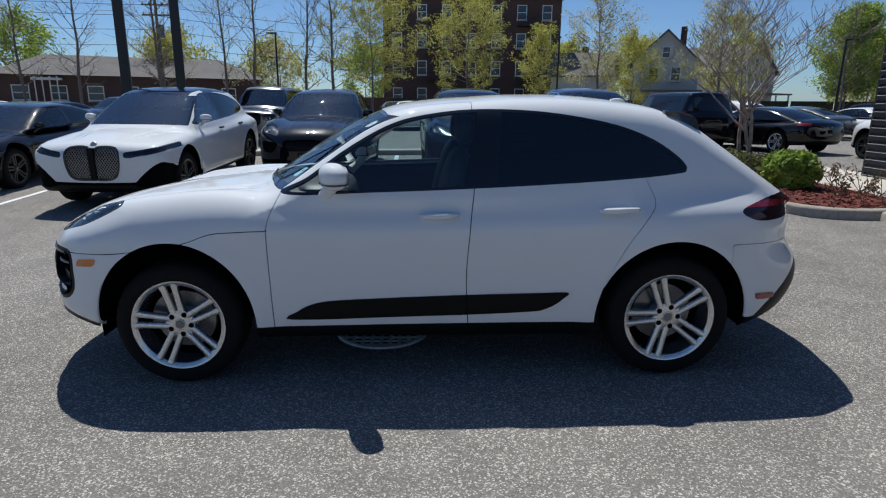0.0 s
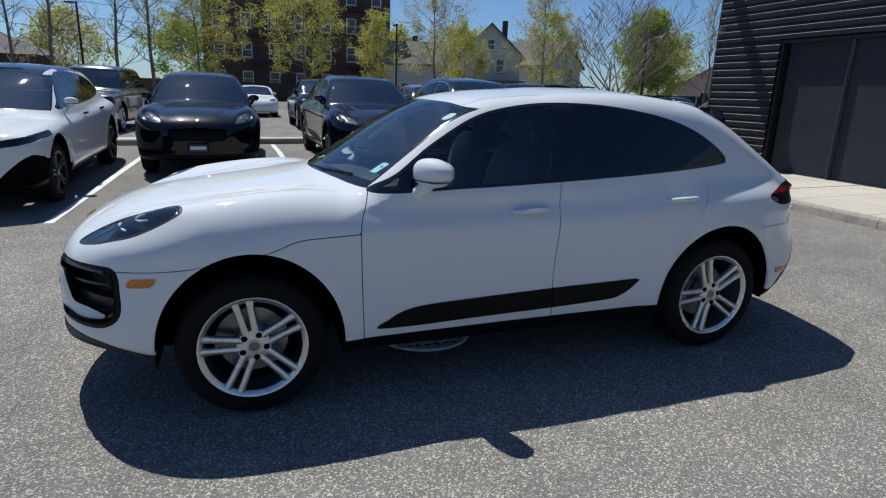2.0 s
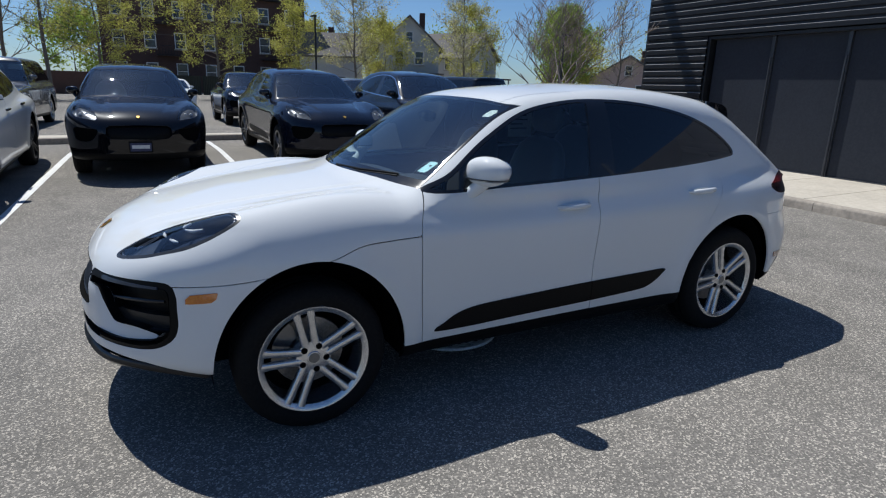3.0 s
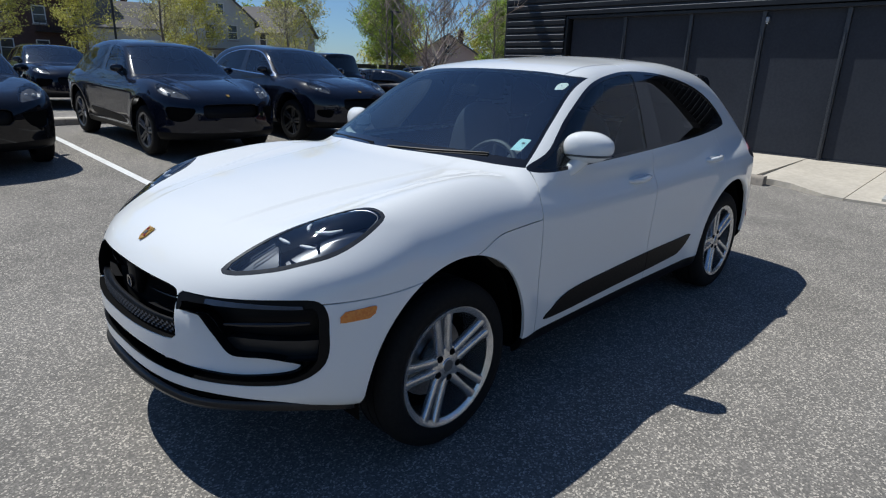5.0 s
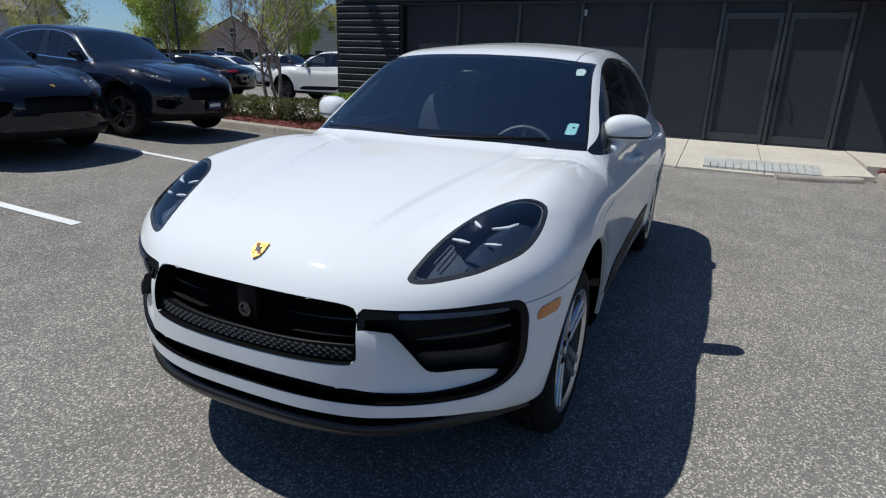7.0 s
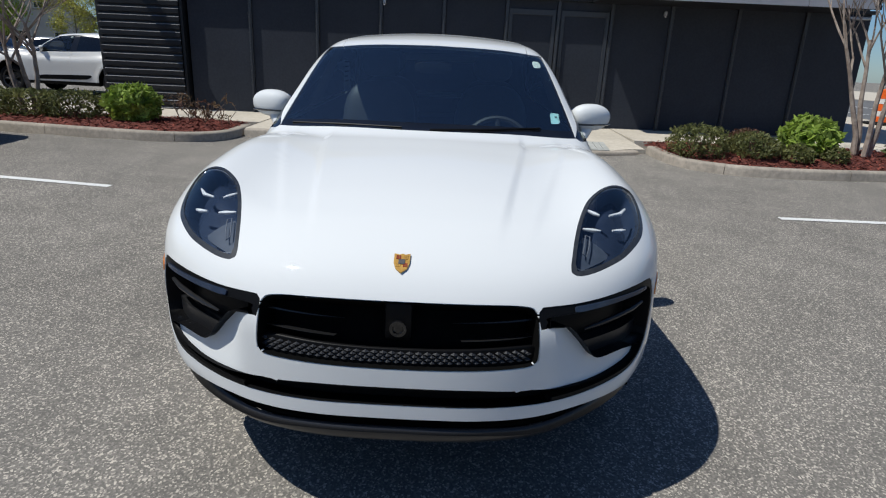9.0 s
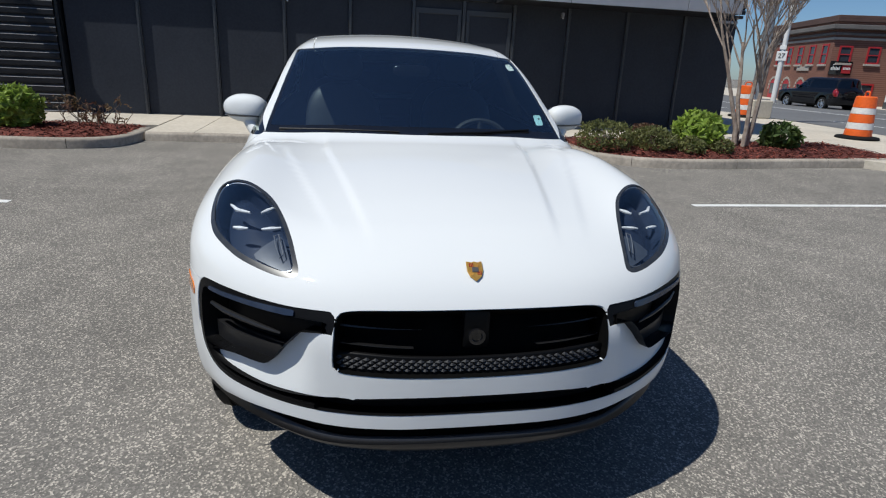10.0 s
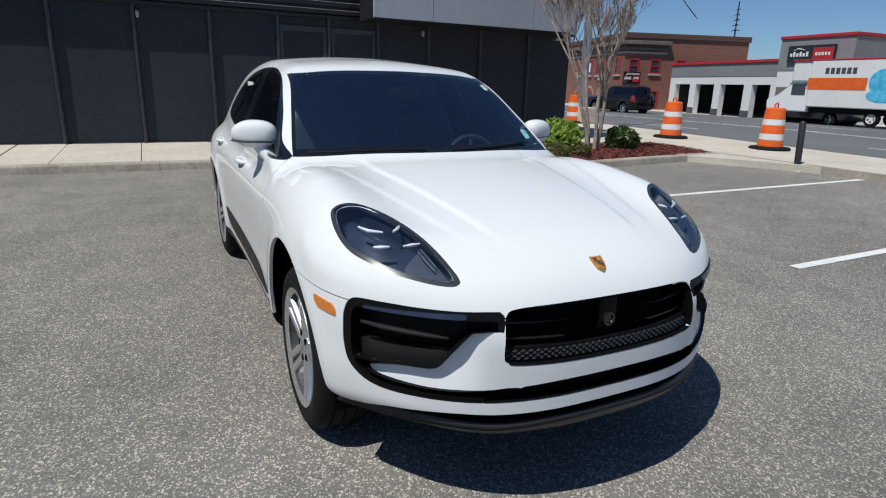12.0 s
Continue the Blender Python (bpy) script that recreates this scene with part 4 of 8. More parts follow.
    for sgn in (1, -1):
        g = p["lamp"] if sgn == 1 else mirrored(p["lamp"])
        lens, rim = cut(g, lambda v: lamp_line(X(v), -np.abs(Y(v))) + .013)
        lamp = skin_part("headlamp", bowl(shift(g, -.004), .075), LAMP_DARK, car, "dark headlamp with four bright bars")
        skin_part("lamp_rim", flange(rim, .02), LAMP_RIM, lamp)
        loop = smooth_loop(spec["lamp"], 3)
        mid = loop.mean(0)
        bm = bmesh.new()
        tube(bm, [(x, y * sgn, top_z(HERO, x, y) - .006) for x, y in [mid + (q - mid) * .90 for q in np.concatenate([loop, loop[:1]])]], .0022, 6, False)
        part("chrome_line", bm, LAMP_GREY, lamp, smooth=True)
        shelf, _ = cut(lens, lambda v: np.maximum(lamp_line(X(v), -np.abs(Y(v))) + .024, X(v) + 2.005 + .55 * (np.abs(Y(v)) - .62)))
        skin_part("lamp_shelf", flange(shift(shelf, -.030), .02), LAMP_BLUE, lamp)
        bm = bmesh.new()
        tube(bm, [(x, -y * sgn, top_z(HERO, x, -y) - .014) for y, x in ((.600, -1.995), (.592, -2.03), (.580, -2.075), (.590, -2.085), (.606, -2.04), (.614, -2.0), (.600, -1.995))], .0022, 6, False)
        part("turn_signal", bm, LAMP_GREY, lamp, smooth=True)
        skin_part("lens", shift(lens, -.002), GLASS_LAMP, lamp).visible_shadow = False
        for bar in (((.770, -1.825), (.745, -1.861), (.700, -1.889)), ((.664, -1.895), (.645, -1.882), (.625, -1.857)),
                    ((.750, -1.926), (.730, -1.940), (.700, -1.953)), ((.655, -1.968), (.625, -1.971), (.594, -1.970))):
            bm = bmesh.new()
            tube(bm, [(x, -y * sgn, top_z(HERO, x, -y) - .012) for y, x in bar], [.004, .0075, .004], 8)
            part("light_bar", bm, LAMP_WHITE, lamp, smooth=True)
    for g in (p["tail_lamp"], mirrored(p["tail_lamp"])):
        strip, shell = cut(g, lambda v: np.abs(Z(v) - 1.015) - .016)
        lamp = skin_part("tail_lamp", flange(shift(shell, .003), .02), SMOKED, car, "smoked tail lamp")
        skin_part("light_strip", flange(shift(strip, .005), .02), RED_LENS, lamp)
    cabin(car)
    bm = bmesh.new()
    box(bm, (.68, .712, 1.20), (.91, .716, 1.44), .001)
    sheet = part("price_sheet", bm, PAPER, car, "white price sheet behind the side window")
    for k, (w, mat) in enumerate(((.19, INK), (.15, INK), (.17, INK), (.12, INK), (.16, INK))):
        bm = bmesh.new()
        box(bm, (.70, .709, 1.405 - .035 * k), (.70 + w, .7115, 1.415 - .035 * k))
        part("print_bar", bm, mat, sheet)
    return car


HERO_CAR = hero_car()

def hero_bits(car, shape):
    # door handles, body-coloured, over a shallow cup
    for x, z in ((.075, .975), (1.075, .998)):
        for s in (-1, 1):
            y = side_y(shape, x, z)
            bm = bmesh.new()
            tube(bm, [(x - .105, y + .006, z - .002), (x - .085, y - .022, z), (x - .03, y - .034, z + .002), (x + .04, y - .034, z + .004), (x + .09, y - .022, z + .004), (x + .11, y + .006, z + .003)], [.010, .014, .016, .016, .014, .010], 12)
            if s > 0:
                bmesh.ops.scale(bm, vec=(1, -1, 1), verts=bm.verts)
            part("door_handle", bm, WHITE_PAINT, car, smooth=True)
            bm = bmesh.new()
            blob(bm, (x, s * -(y + .004), z), (.085, .006, .022), 2.2, 20, 8)
            part("handle_cup", bm, WHITE_PAINT, car, smooth=True)
    # crest on the bonnet
    x = -2.222
    z = top_z(shape, x, 0)
    n = Vector(shape.normal(np.array([[x, 0.0, z]]))[0])
    tilt = Matrix.Translation(Vector((x, 0, z)) + n * .003) @ Matrix.Rotation(math.atan2(n.x, n.z), 4, "Y")
    loop = [(-.5, .56), (-.18, .5), (0, .56), (.18, .5), (.5, .56), (.5, .0), (.36, -.34), (0, -.6), (-.36, -.34), (-.5, .0)]

    def shield(k, h, mat, name, parent, clip=None):
        bm = bmesh.new()
        lo = [bm.verts.new((b * .062 * k, a * .05 * k, 0)) for a, b in loop]
        hi = [bm.verts.new((b * .060 * k, a * .048 * k, h)) for a, b in loop]
        bm.faces.new(hi)
        for j in range(len(loop)):
            bm.faces.new((lo[j], lo[(j + 1) % len(loop)], hi[(j + 1) % len(loop)], hi[j]))
        return part(name, bm, mat, parent, m=tilt if parent is car else None)
    crest = shield(1.0, .004, GOLD, "crest", car)
    for a, b, mat in ((-.36, .24, GOLD), (.08, .24, RED_ENAMEL), (-.36, -.28, RED_ENAMEL), (.08, -.28, GOLD)):
        bm = bmesh.new()
        for j in range(3):
            box(bm, ((b - .02) * .055, (a + j * .10) * .05, .004), ((b + .24) * .055, (a + j * .10 + .065) * .05, .0056))
        part("field", bm, mat, crest)
    bm = bmesh.new()
    box(bm, (-.007, -.010, .004), (.011, .010, .0068), .001)
    part("inner_shield", bm, INK, crest)
    # wipers
    for pts in ([(-1.0, -.02, 1.145), (-.95, -.30, 1.152), (-.84, -.58, 1.160)], [(-.82, .70, 1.130), (-.92, .42, 1.145), (-.985, .12, 1.150)]):
        bm = bmesh.new()
        tube(bm, pts, [.006, .005, .004], 6)
        tube(bm, [(p[0] - .01, p[1], p[2] - .010) for p in pts], .004, 5)
        part("wiper", bm, TRIM, car, smooth=True)
    # side markers, rear reflectors are cut in hero_car; roof spoiler here
    bm = bmesh.new()
    xs, zs, ys = (1.40, 1.48, 1.55, 1.60), (1.53, 1.516, 1.50, 1.475), (-.58, -.45, -.2, 0, .2, .45, .58)
    top = [[bm.verts.new((x, y, z + .018 * (1 - (y / .6) ** 2))) for y in ys] for x, z in zip(xs, zs)]
    low = [[bm.verts.new(v.co - Vector((0, 0, .05))) for v in r] for r in top]
    for g in (top, low):
        for a, b in zip(g, g[1:]):
            for j in range(len(ys) - 1):
                bm.faces.new((a[j], a[j + 1], b[j + 1], b[j]))
    for j in range(len(ys) - 1):
        bm.faces.new((top[-1][j], top[-1][j + 1], low[-1][j + 1], low[-1][j]))
    for j in (0, -1):
        for k in range(3):
            bm.faces.new((top[k][j], top[k + 1][j], low[k + 1][j], low[k][j]))
    part("roof_spoiler", bm, WHITE_PAINT, car, smooth=True)
    for s in (-1, 1):
        bm = bmesh.new()
        loop2 = [(1.41, 1.526), (1.48, 1.521), (1.552, 1.508), (1.595, 1.485), (1.612, 1.45), (1.621, 1.353), (1.65, 1.30), (1.80, 1.243), (1.97, 1.18), (1.955, 1.16), (1.78, 1.215), (1.62, 1.275), (1.55, 1.34), (1.48, 1.43), (1.43, 1.495)]
        a = [bm.verts.new((x, s * (.60 + .16 * max(0, 1.45 - z)), z)) for x, z in loop2]
        b = [bm.verts.new((x, s * (.55 + .16 * max(0, 1.45 - z)), z)) for x, z in loop2]
        bm.faces.new(a), bm.faces.new(b)
        for k in range(len(loop2)):
            bm.faces.new((a[k], a[(k + 1) % len(loop2)], b[(k + 1) % len(loop2)], b[k]))
        part("spoiler_fin", bm, GLOSS, car)
    # roof aerial
    bm = bmesh.new()
    blob(bm, (1.31, 0, 1.575), (.06, .022, .03), 2.0, 14, 8)
    part("aerial", bm, WHITE_PAINT, car, smooth=True)
    # camera unit and bars of the grille
    x = front_x(shape, 0, .70)
    bm = bmesh.new()
    box(bm, (x + .058, -.043, .665), (x + .10, .043, .796), .015)
    unit = part("camera_unit", bm, TRIM, car, smooth=True)
    bm = bmesh.new()
    lathe(bm, [(.0, x + .054), (.014, x + .054), (.017, x + .048), (.026, x + .048), (.028, x + .07)], 24, "x")
    bmesh.ops.translate(bm, vec=(0, 0, .712), verts=bm.verts)
    part("camera_ring", bm, GLOSS, unit, smooth=True)
    # small lozenges in the lower grille
    me = bpy.data.meshes.new("lozenge")
    bm = bmesh.new()
    v = [bm.verts.new(q) for q in ((0, -.013, 0), (0, 0, -.007), (0, .013, 0), (0, 0, .007), (-.006, 0, 0))]
    for j in range(4):
        bm.faces.new((v[j], v[(j + 1) % 4], v[4]))
    bm.to_mesh(me)
    bm.free()
    for r in range(4):
        for k in range(31):
            y = (k - 15 + .5 * (r % 2)) * .0265
            z = .622 + r * .0095 + .002 * (y / .4) ** 2
            put_mesh("lozenge", me, TRIM_LIGHT, car, m=Matrix.Translation((front_x(shape, y, z) + .026, y, z)))


TRIM_LIGHT = material("satin black mesh", (.014, .014, .0155), .4, grain=90, second=(.04, .04, .042))
hero_bits(HERO_CAR, HERO)

GRATE = material("worn grate iron", (.80, .79, .76), .6, grain=40, second=(.64, .63, .60))
drain = thing("drain_grate", pose(-.31, -.17, ground_z(-.31, -.17)), "round iron drain grate set in the asphalt", "drain grate")
bm = bmesh.new()
lathe(bm, [(.285, -.03), (.285, .012), (.29, .016), (.315, .016), (.325, .005)], 40, "z")
part("ring", bm, GRATE, drain, smooth=True)
# flat near-black disc under the bars, painted in for the darkness of the hole
bm = bmesh.new()
lathe(bm, [(.0, .002), (.286, .002)], 40, "z")
part("shaft", bm, VOID, drain)
for k in range(-4, 5):
    half = math.sqrt(.28 ** 2 - (k * .062) ** 2)
    for flip in (0, 1):
        bm = bmesh.new()
        box(bm, (k * .062 - .012, -half, -.02), (k * .062 + .012, half, .012 - .001 * flip), .003)
        if flip:
            bmesh.ops.rotate(bm, verts=bm.verts, cent=(0, 0, 0), matrix=Matrix.Rotation(math.pi / 2, 3, "Z"))
        part("bar", bm, GRATE, drain)

# ---------------------------------------------------------------- the place
def ground_sheet():
    bm = bmesh.new()
    xs = [-900, -300, -120, -60, -30, -20] + list(np.arange(-14, 14.1, 2.0)) + [20, 30, 60, 120, 300, 900]
    ys = [-900, -300, -120, -60, -30, -20, -13.6, -12.5, -10, -6, -2, 2, 3, 4, 5, 6, 7, 8, 9, 10, 12, 14, 18, 25, 40, 70, 120, 300, 900]
    grid = [[bm.verts.new((x, y, ground_z(x, y) - (.6 if y < -13.5 else 0))) for y in ys] for x in xs]
    for a, b in zip(grid, grid[1:]):
        for j in range(len(ys) - 1):
            bm.faces.new((a[j], b[j], b[j + 1], a[j + 1]))
    ob = part("ground", bm, ASPHALT)
    return tagged(ob, "grey weathered asphalt of the parking lot", "ground", kind="structure")


ground_sheet()


def stripe(x0, y0, x1, y1, w=.10):
    d = Vector((x1 - x0, y1 - y0)).normalized()
    n = Vector((-d.y, d.x)) * w / 2
    bm = bmesh.new()
    steps = 12
    rows = []
    for k in range(steps + 1):
        x, y = x0 + (x1 - x0) * k / steps, y0 + (y1 - y0) * k / steps
        rows.append([bm.verts.new((x + n.x * s, y + n.y * s, ground_z(x + n.x * s, y + n.y * s) + .006)) for s in (-1, 1)])
    for a, b in zip(rows, rows[1:]):
        bm.faces.new((a[0], a[1], b[1], b[0]))
    tagged(part("parking_line", bm, LINE), "white painted parking line on asphalt", "road marking", "parking lines", "structure")


for x, y, end in ((-6.55, 3.9, -6.3), (-3.54, 3.9, -3.05), (-.51, 3.65, -.68), (2.06, 3.45, 1.92)):
    stripe(x, y, end, 10.9)
for x in (2.13, -.75, -3.6):
    stripe(x, -3.62, x + .08, -10.1)

# ---------------------------------------------------------------- the dark building
WALL_X, BASE = 8.45, 0.27
FACE_X = WALL_X - .13


# paler grey that puts the sun's gleam on the black ledges into the colour
LEDGE = material("sunlit ledge of the cladding", (.20, .20, .205), .5, grain=20, second=(.14, .14, .145))


def corrugated(name, x, y0, y1, z0, z1, pitch=.145, depth=.03, label=""):
    """Horizontal ribbed cladding, its ribs real; the sunlight on their ledges is a paler colour."""
    bm = bmesh.new()
    prof = []
    n = int((z1 - z0) / pitch)
    for k in range(n):
        z = z0 + k * pitch
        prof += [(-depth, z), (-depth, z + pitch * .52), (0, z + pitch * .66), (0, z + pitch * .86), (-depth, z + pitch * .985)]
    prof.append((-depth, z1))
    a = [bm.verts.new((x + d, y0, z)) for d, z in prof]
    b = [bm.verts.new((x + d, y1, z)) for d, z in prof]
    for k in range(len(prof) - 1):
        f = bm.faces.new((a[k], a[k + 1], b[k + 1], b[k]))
        # upward ledge faces take the paler colour, as if sunlit
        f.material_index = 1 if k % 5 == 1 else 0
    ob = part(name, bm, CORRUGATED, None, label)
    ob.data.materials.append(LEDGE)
    return ob


def building():
    top = 5.2
    before = set(scene.objects)
    # core and side walls
    bm = bmesh.new()
    box(bm, (WALL_X + .03, -8.05, 0), (WALL_X + 9.5, 6.94, top))
    core = tagged(part("wall_core", bm, DARK_FRAME), "dark plain wall of the low commercial building", "wall", kind="structure")
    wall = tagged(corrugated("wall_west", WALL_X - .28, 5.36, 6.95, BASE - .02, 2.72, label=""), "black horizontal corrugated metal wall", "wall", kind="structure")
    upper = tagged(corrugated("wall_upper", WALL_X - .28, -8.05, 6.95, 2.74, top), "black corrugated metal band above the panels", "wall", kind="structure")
    bm = bmesh.new()
    box(bm, (WALL_X - .30, 6.92, BASE - .1), (WALL_X + .05, 6.99, top), .01)
    box(bm, (WALL_X - .275, 5.30, BASE - .1), (WALL_X + .03, 5.355, 2.70), .005)
    box(bm, (WALL_X - .26, -8.05, 2.665), (WALL_X + .05, 5.36, 2.725), .005)
    box(bm, (WALL_X - .275, 5.37, 2.60), (WALL_X + .05, 6.91, 2.73), .0)
    part("corner_trim", bm, DARK_FRAME, wall)
    # the big panels between posts
    posts = [5.28, 4.00, 2.68, 1.43, .20, -1.02, -2.02, -3.05, -4.20, -5.48, -6.78, -8.03]
    for k, (a, b) in enumerate(zip(posts, posts[1:])):
        bm = bmesh.new()
        box(bm, (FACE_X - .03, b + .035, BASE + .05), (FACE_X + .02, a - .035, 2.70), .006)
        ob = tagged(part("wall_panel_%d" % (k + 1), bm, PANEL), "dark grey painted storefront panel", "wall panel", "dark panels along the building", "structure")
    for k, y in enumerate(posts[1:-1]):
        bm = bmesh.new()
        box(bm, (FACE_X - .075, y - .032, BASE + .02), (FACE_X + .02, y + .032, 2.68), .006)
        box(bm, (FACE_X - .095, y - .012, BASE + .02), (FACE_X - .07, y + .012, 2.3), .004)
        tagged(part("wall_post_%d" % (k + 1), bm, MULLION), "black metal mullion between dark panels", "mullion", "mullions of the building", "structure")
    bm = bmesh.new()
    box(bm, (FACE_X - .06, -8.03, BASE - .05), (FACE_X + .02, 5.30, BASE + .05), .006)
    tagged(part("baseboard", bm, MULLION), "black metal sill rail at the wall's foot", "baseboard", kind="structure")
    # double door with pull handles
    door = thing("door_1", pose(0, 0, 0), "dark grey double door with black pull handles", "door", kind="structure")
    for s, (a, b) in ((1, (-1.06, -1.97)), (-1, (-2.07, -3.0))):
        bm = bmesh.new()
        y0, y1 = min(a, b), max(a, b)
        for lo, hi in (((y0, BASE + .06), (y1, BASE + .20)), ((y0, 2.40), (y1, 2.50)), ((y0, BASE + .2), (y0 + .07, 2.4)), ((y1 - .07, BASE + .2), (y1, 2.4))):
            box(bm, (FACE_X - .052, lo[0], lo[1]), (FACE_X - .022, hi[0], hi[1]), .004)
        part("door_frame", bm, MULLION, door)
        bm = bmesh.new()
        yy = -2.02 + s * .075
        tube(bm, [(FACE_X - .05, yy, 1.20), (FACE_X - .11, yy, 1.20), (FACE_X - .125, yy, 1.22), (FACE_X - .125, yy, 1.43), (FACE_X - .11, yy, 1.45), (FACE_X - .05, yy, 1.45)], .011, 8)
        part("door_handle", bm, DARK_FRAME, door, smooth=True)
    # grey fascia box
    fascia = thing("wall_fascia", pose(0, 0, 0), "light grey metal fascia box over the storefront", "fascia", kind="structure")
    ys = [-2.62, -3.85, -6.22, -7.35]
    for a, b in zip(ys, ys[1:]):
        bm = bmesh.new()
        box(bm, (7.30, b + .006, 2.66), (7.36, a - .006, 5.1), .004)
        part("fascia_panel", bm, FASCIA, fascia)
    bm = bmesh.new()
    box(bm, (7.30, -7.38, 2.66), (8.4, -7.352, 5.1), .004)
    part("fascia_end", bm, FASCIA, fascia)
    bm = bmesh.new()
    box(bm, (7.31, -7.34, 2.655), (8.5, -2.63, 2.70))
    box(bm, (7.37, -7.34, 2.7), (8.5, -2.63, 5.08))
    part("soffit", bm, DARK_FRAME, fascia)
    bm = bmesh.new()
    box(bm, (8.05, -7.85, 2.55), (8.22, -7.40, 2.60), .01)
    part("soffit_light", bm, GALV, fascia)
    # blade sign high on the corner
    blade = thing("wall_sign", pose(0, 0, 0), "dark blade sign high on the building's corner", "sign", kind="structure")
    bm = bmesh.new()
    box(bm, (WALL_X - 1.05, 6.70, 3.72), (WALL_X - .30, 6.78, 4.15), .01)
    part("board", bm, DARK_FRAME, blade)
    # small wall lamps
    for y in (1.36, -4.05):
        lamp = thing("wall_lamp", pose(FACE_X - .06, y, 2.52), "small white wall lamp on the dark facade", "lamp", "wall lamps")
        bm = bmesh.new()
        box(bm, (-.06, -.03, -.045), (.02, .03, .045), .015)
        part("lamp_body", bm, GALV, lamp)
        bm = bmesh.new()
        blob(bm, (-.05, 0, -.06), (.018, .018, .012), 2, 10, 6)
        part("bulb", bm, LAMP_WHITE, lamp)
    # the whole front stands a little farther back and larger
    c = Vector((-3.8, .7, 1.45))
    for ob in [o for o in scene.objects if o not in before and o.parent is None]:
        ob.matrix_world = Matrix.Translation(c) @ Matrix.Scale(1.047, 4) @ Matrix.Translation(-c) @ ob.matrix_world


building()


# ---------------------------------------------------------------- kerbs, pavement, islands
def lift(h):
    return lambda x, y: ground_z(x, y) + h


def arc_points(pts, steps=5):
    """An open rounded line through a few points."""
    p = np.array(pts, float)
    q = np.vstack([2 * p[0] - p[1], p, 2 * p[-1] - p[-2]])
    out = []
    for k in range(1, len(q) - 2):
        a, b, c, d = q[k - 1:k + 3]
        for t in np.arange(steps) / steps:
            out.append(.5 * (2 * b + (c - a) * t + (2 * a - 5 * b + 4 * c - d) * t * t + (3 * b - a - 3 * c + d) * t ** 3))
    out.append(p[-1])
    return [tuple(o) for o in out]


def kerb_run(line, width=.15, height=.14, name="kerb", mat=KERB, piece=1.8):
    """Kerb stones along a line, each with a rounded nose and a joint."""
    pts = [Vector((x, y)) for x, y in line]
    run = thing(name, pose(0, 0, 0), "weathered concrete kerb beside the asphalt", "kerb", "kerbs", "structure")
    start, stones, length = 0, [], 0.0
    for k in range(1, len(pts)):
        length += (pts[k] - pts[k - 1]).length
        if length >= piece or k == len(pts) - 1:
            stones.append(pts[start:k + 1])
            start, length = k, 0.0
    prof = [(0, -.25), (0, height - .035), (.012, height - .012), (.035, height), (width, height), (width, -.25)]
    for st in stones:
        bm = bmesh.new()
        rows = []
        for k, p in enumerate(st):
            d = (st[min(k + 1, len(st) - 1)] - st[max(k - 1, 0)]).normalized()
            n = Vector((-d.y, d.x))
            q = p.copy()
            if k == 0:
                q = p + d * .004
            if k == len(st) - 1:
                q = p - d * .004
            rows.append([bm.verts.new((q.x + n.x * o, q.y + n.y * o, ground_z(q.x, q.y) + h)) for o, h in prof])
        for a, b in zip(rows, rows[1:]):
            for j in range(len(prof) - 1):
                bm.faces.new((a[j], a[j + 1], b[j + 1], b[j]))
        bm.faces.new(rows[0])
        bm.faces.new(rows[-1])
        part("kerb_stone", bm, mat, run, smooth=True)


LEFT = arc_points([(6.75, 3.52), (6.1, 3.50), (5.55, 3.62), (5.15, 4.05), (4.98, 4.8), (4.95, 5.8), (5.0, 7.5), (5.05, 9.2), (5.3, 10.2), (5.9, 10.6), (7.0, 10.65)])
RIGHT = arc_points([(4.92, -9.75), (4.85, -8.6), (4.72, -7.2), (4.50, -5.6), (4.48, -4.7), (4.62, -4.1), (5.0, -3.66), (5.6, -3.5), (6.3, -3.48)])
kerb_run(LEFT[::-1])
kerb_run(RIGHT[::-1])
kerb_run([(6.15, 3.46), (6.15, 2.6), (6.14, 1.3), (6.12, 0.2)], height=.13)
kerb_run([(5.72, -2.2), (5.85, -2.8), (6.1, -3.3)], height=.07, piece=.9)
kerb_run([(-30, -10.6), (-20, -10.5), (-10, -10.4), (-5, -10.3), (-2, -10.25), (0, -10.2), (1.9, -10.15), (3.4, -9.98), (4.9, -9.78)], height=.14)


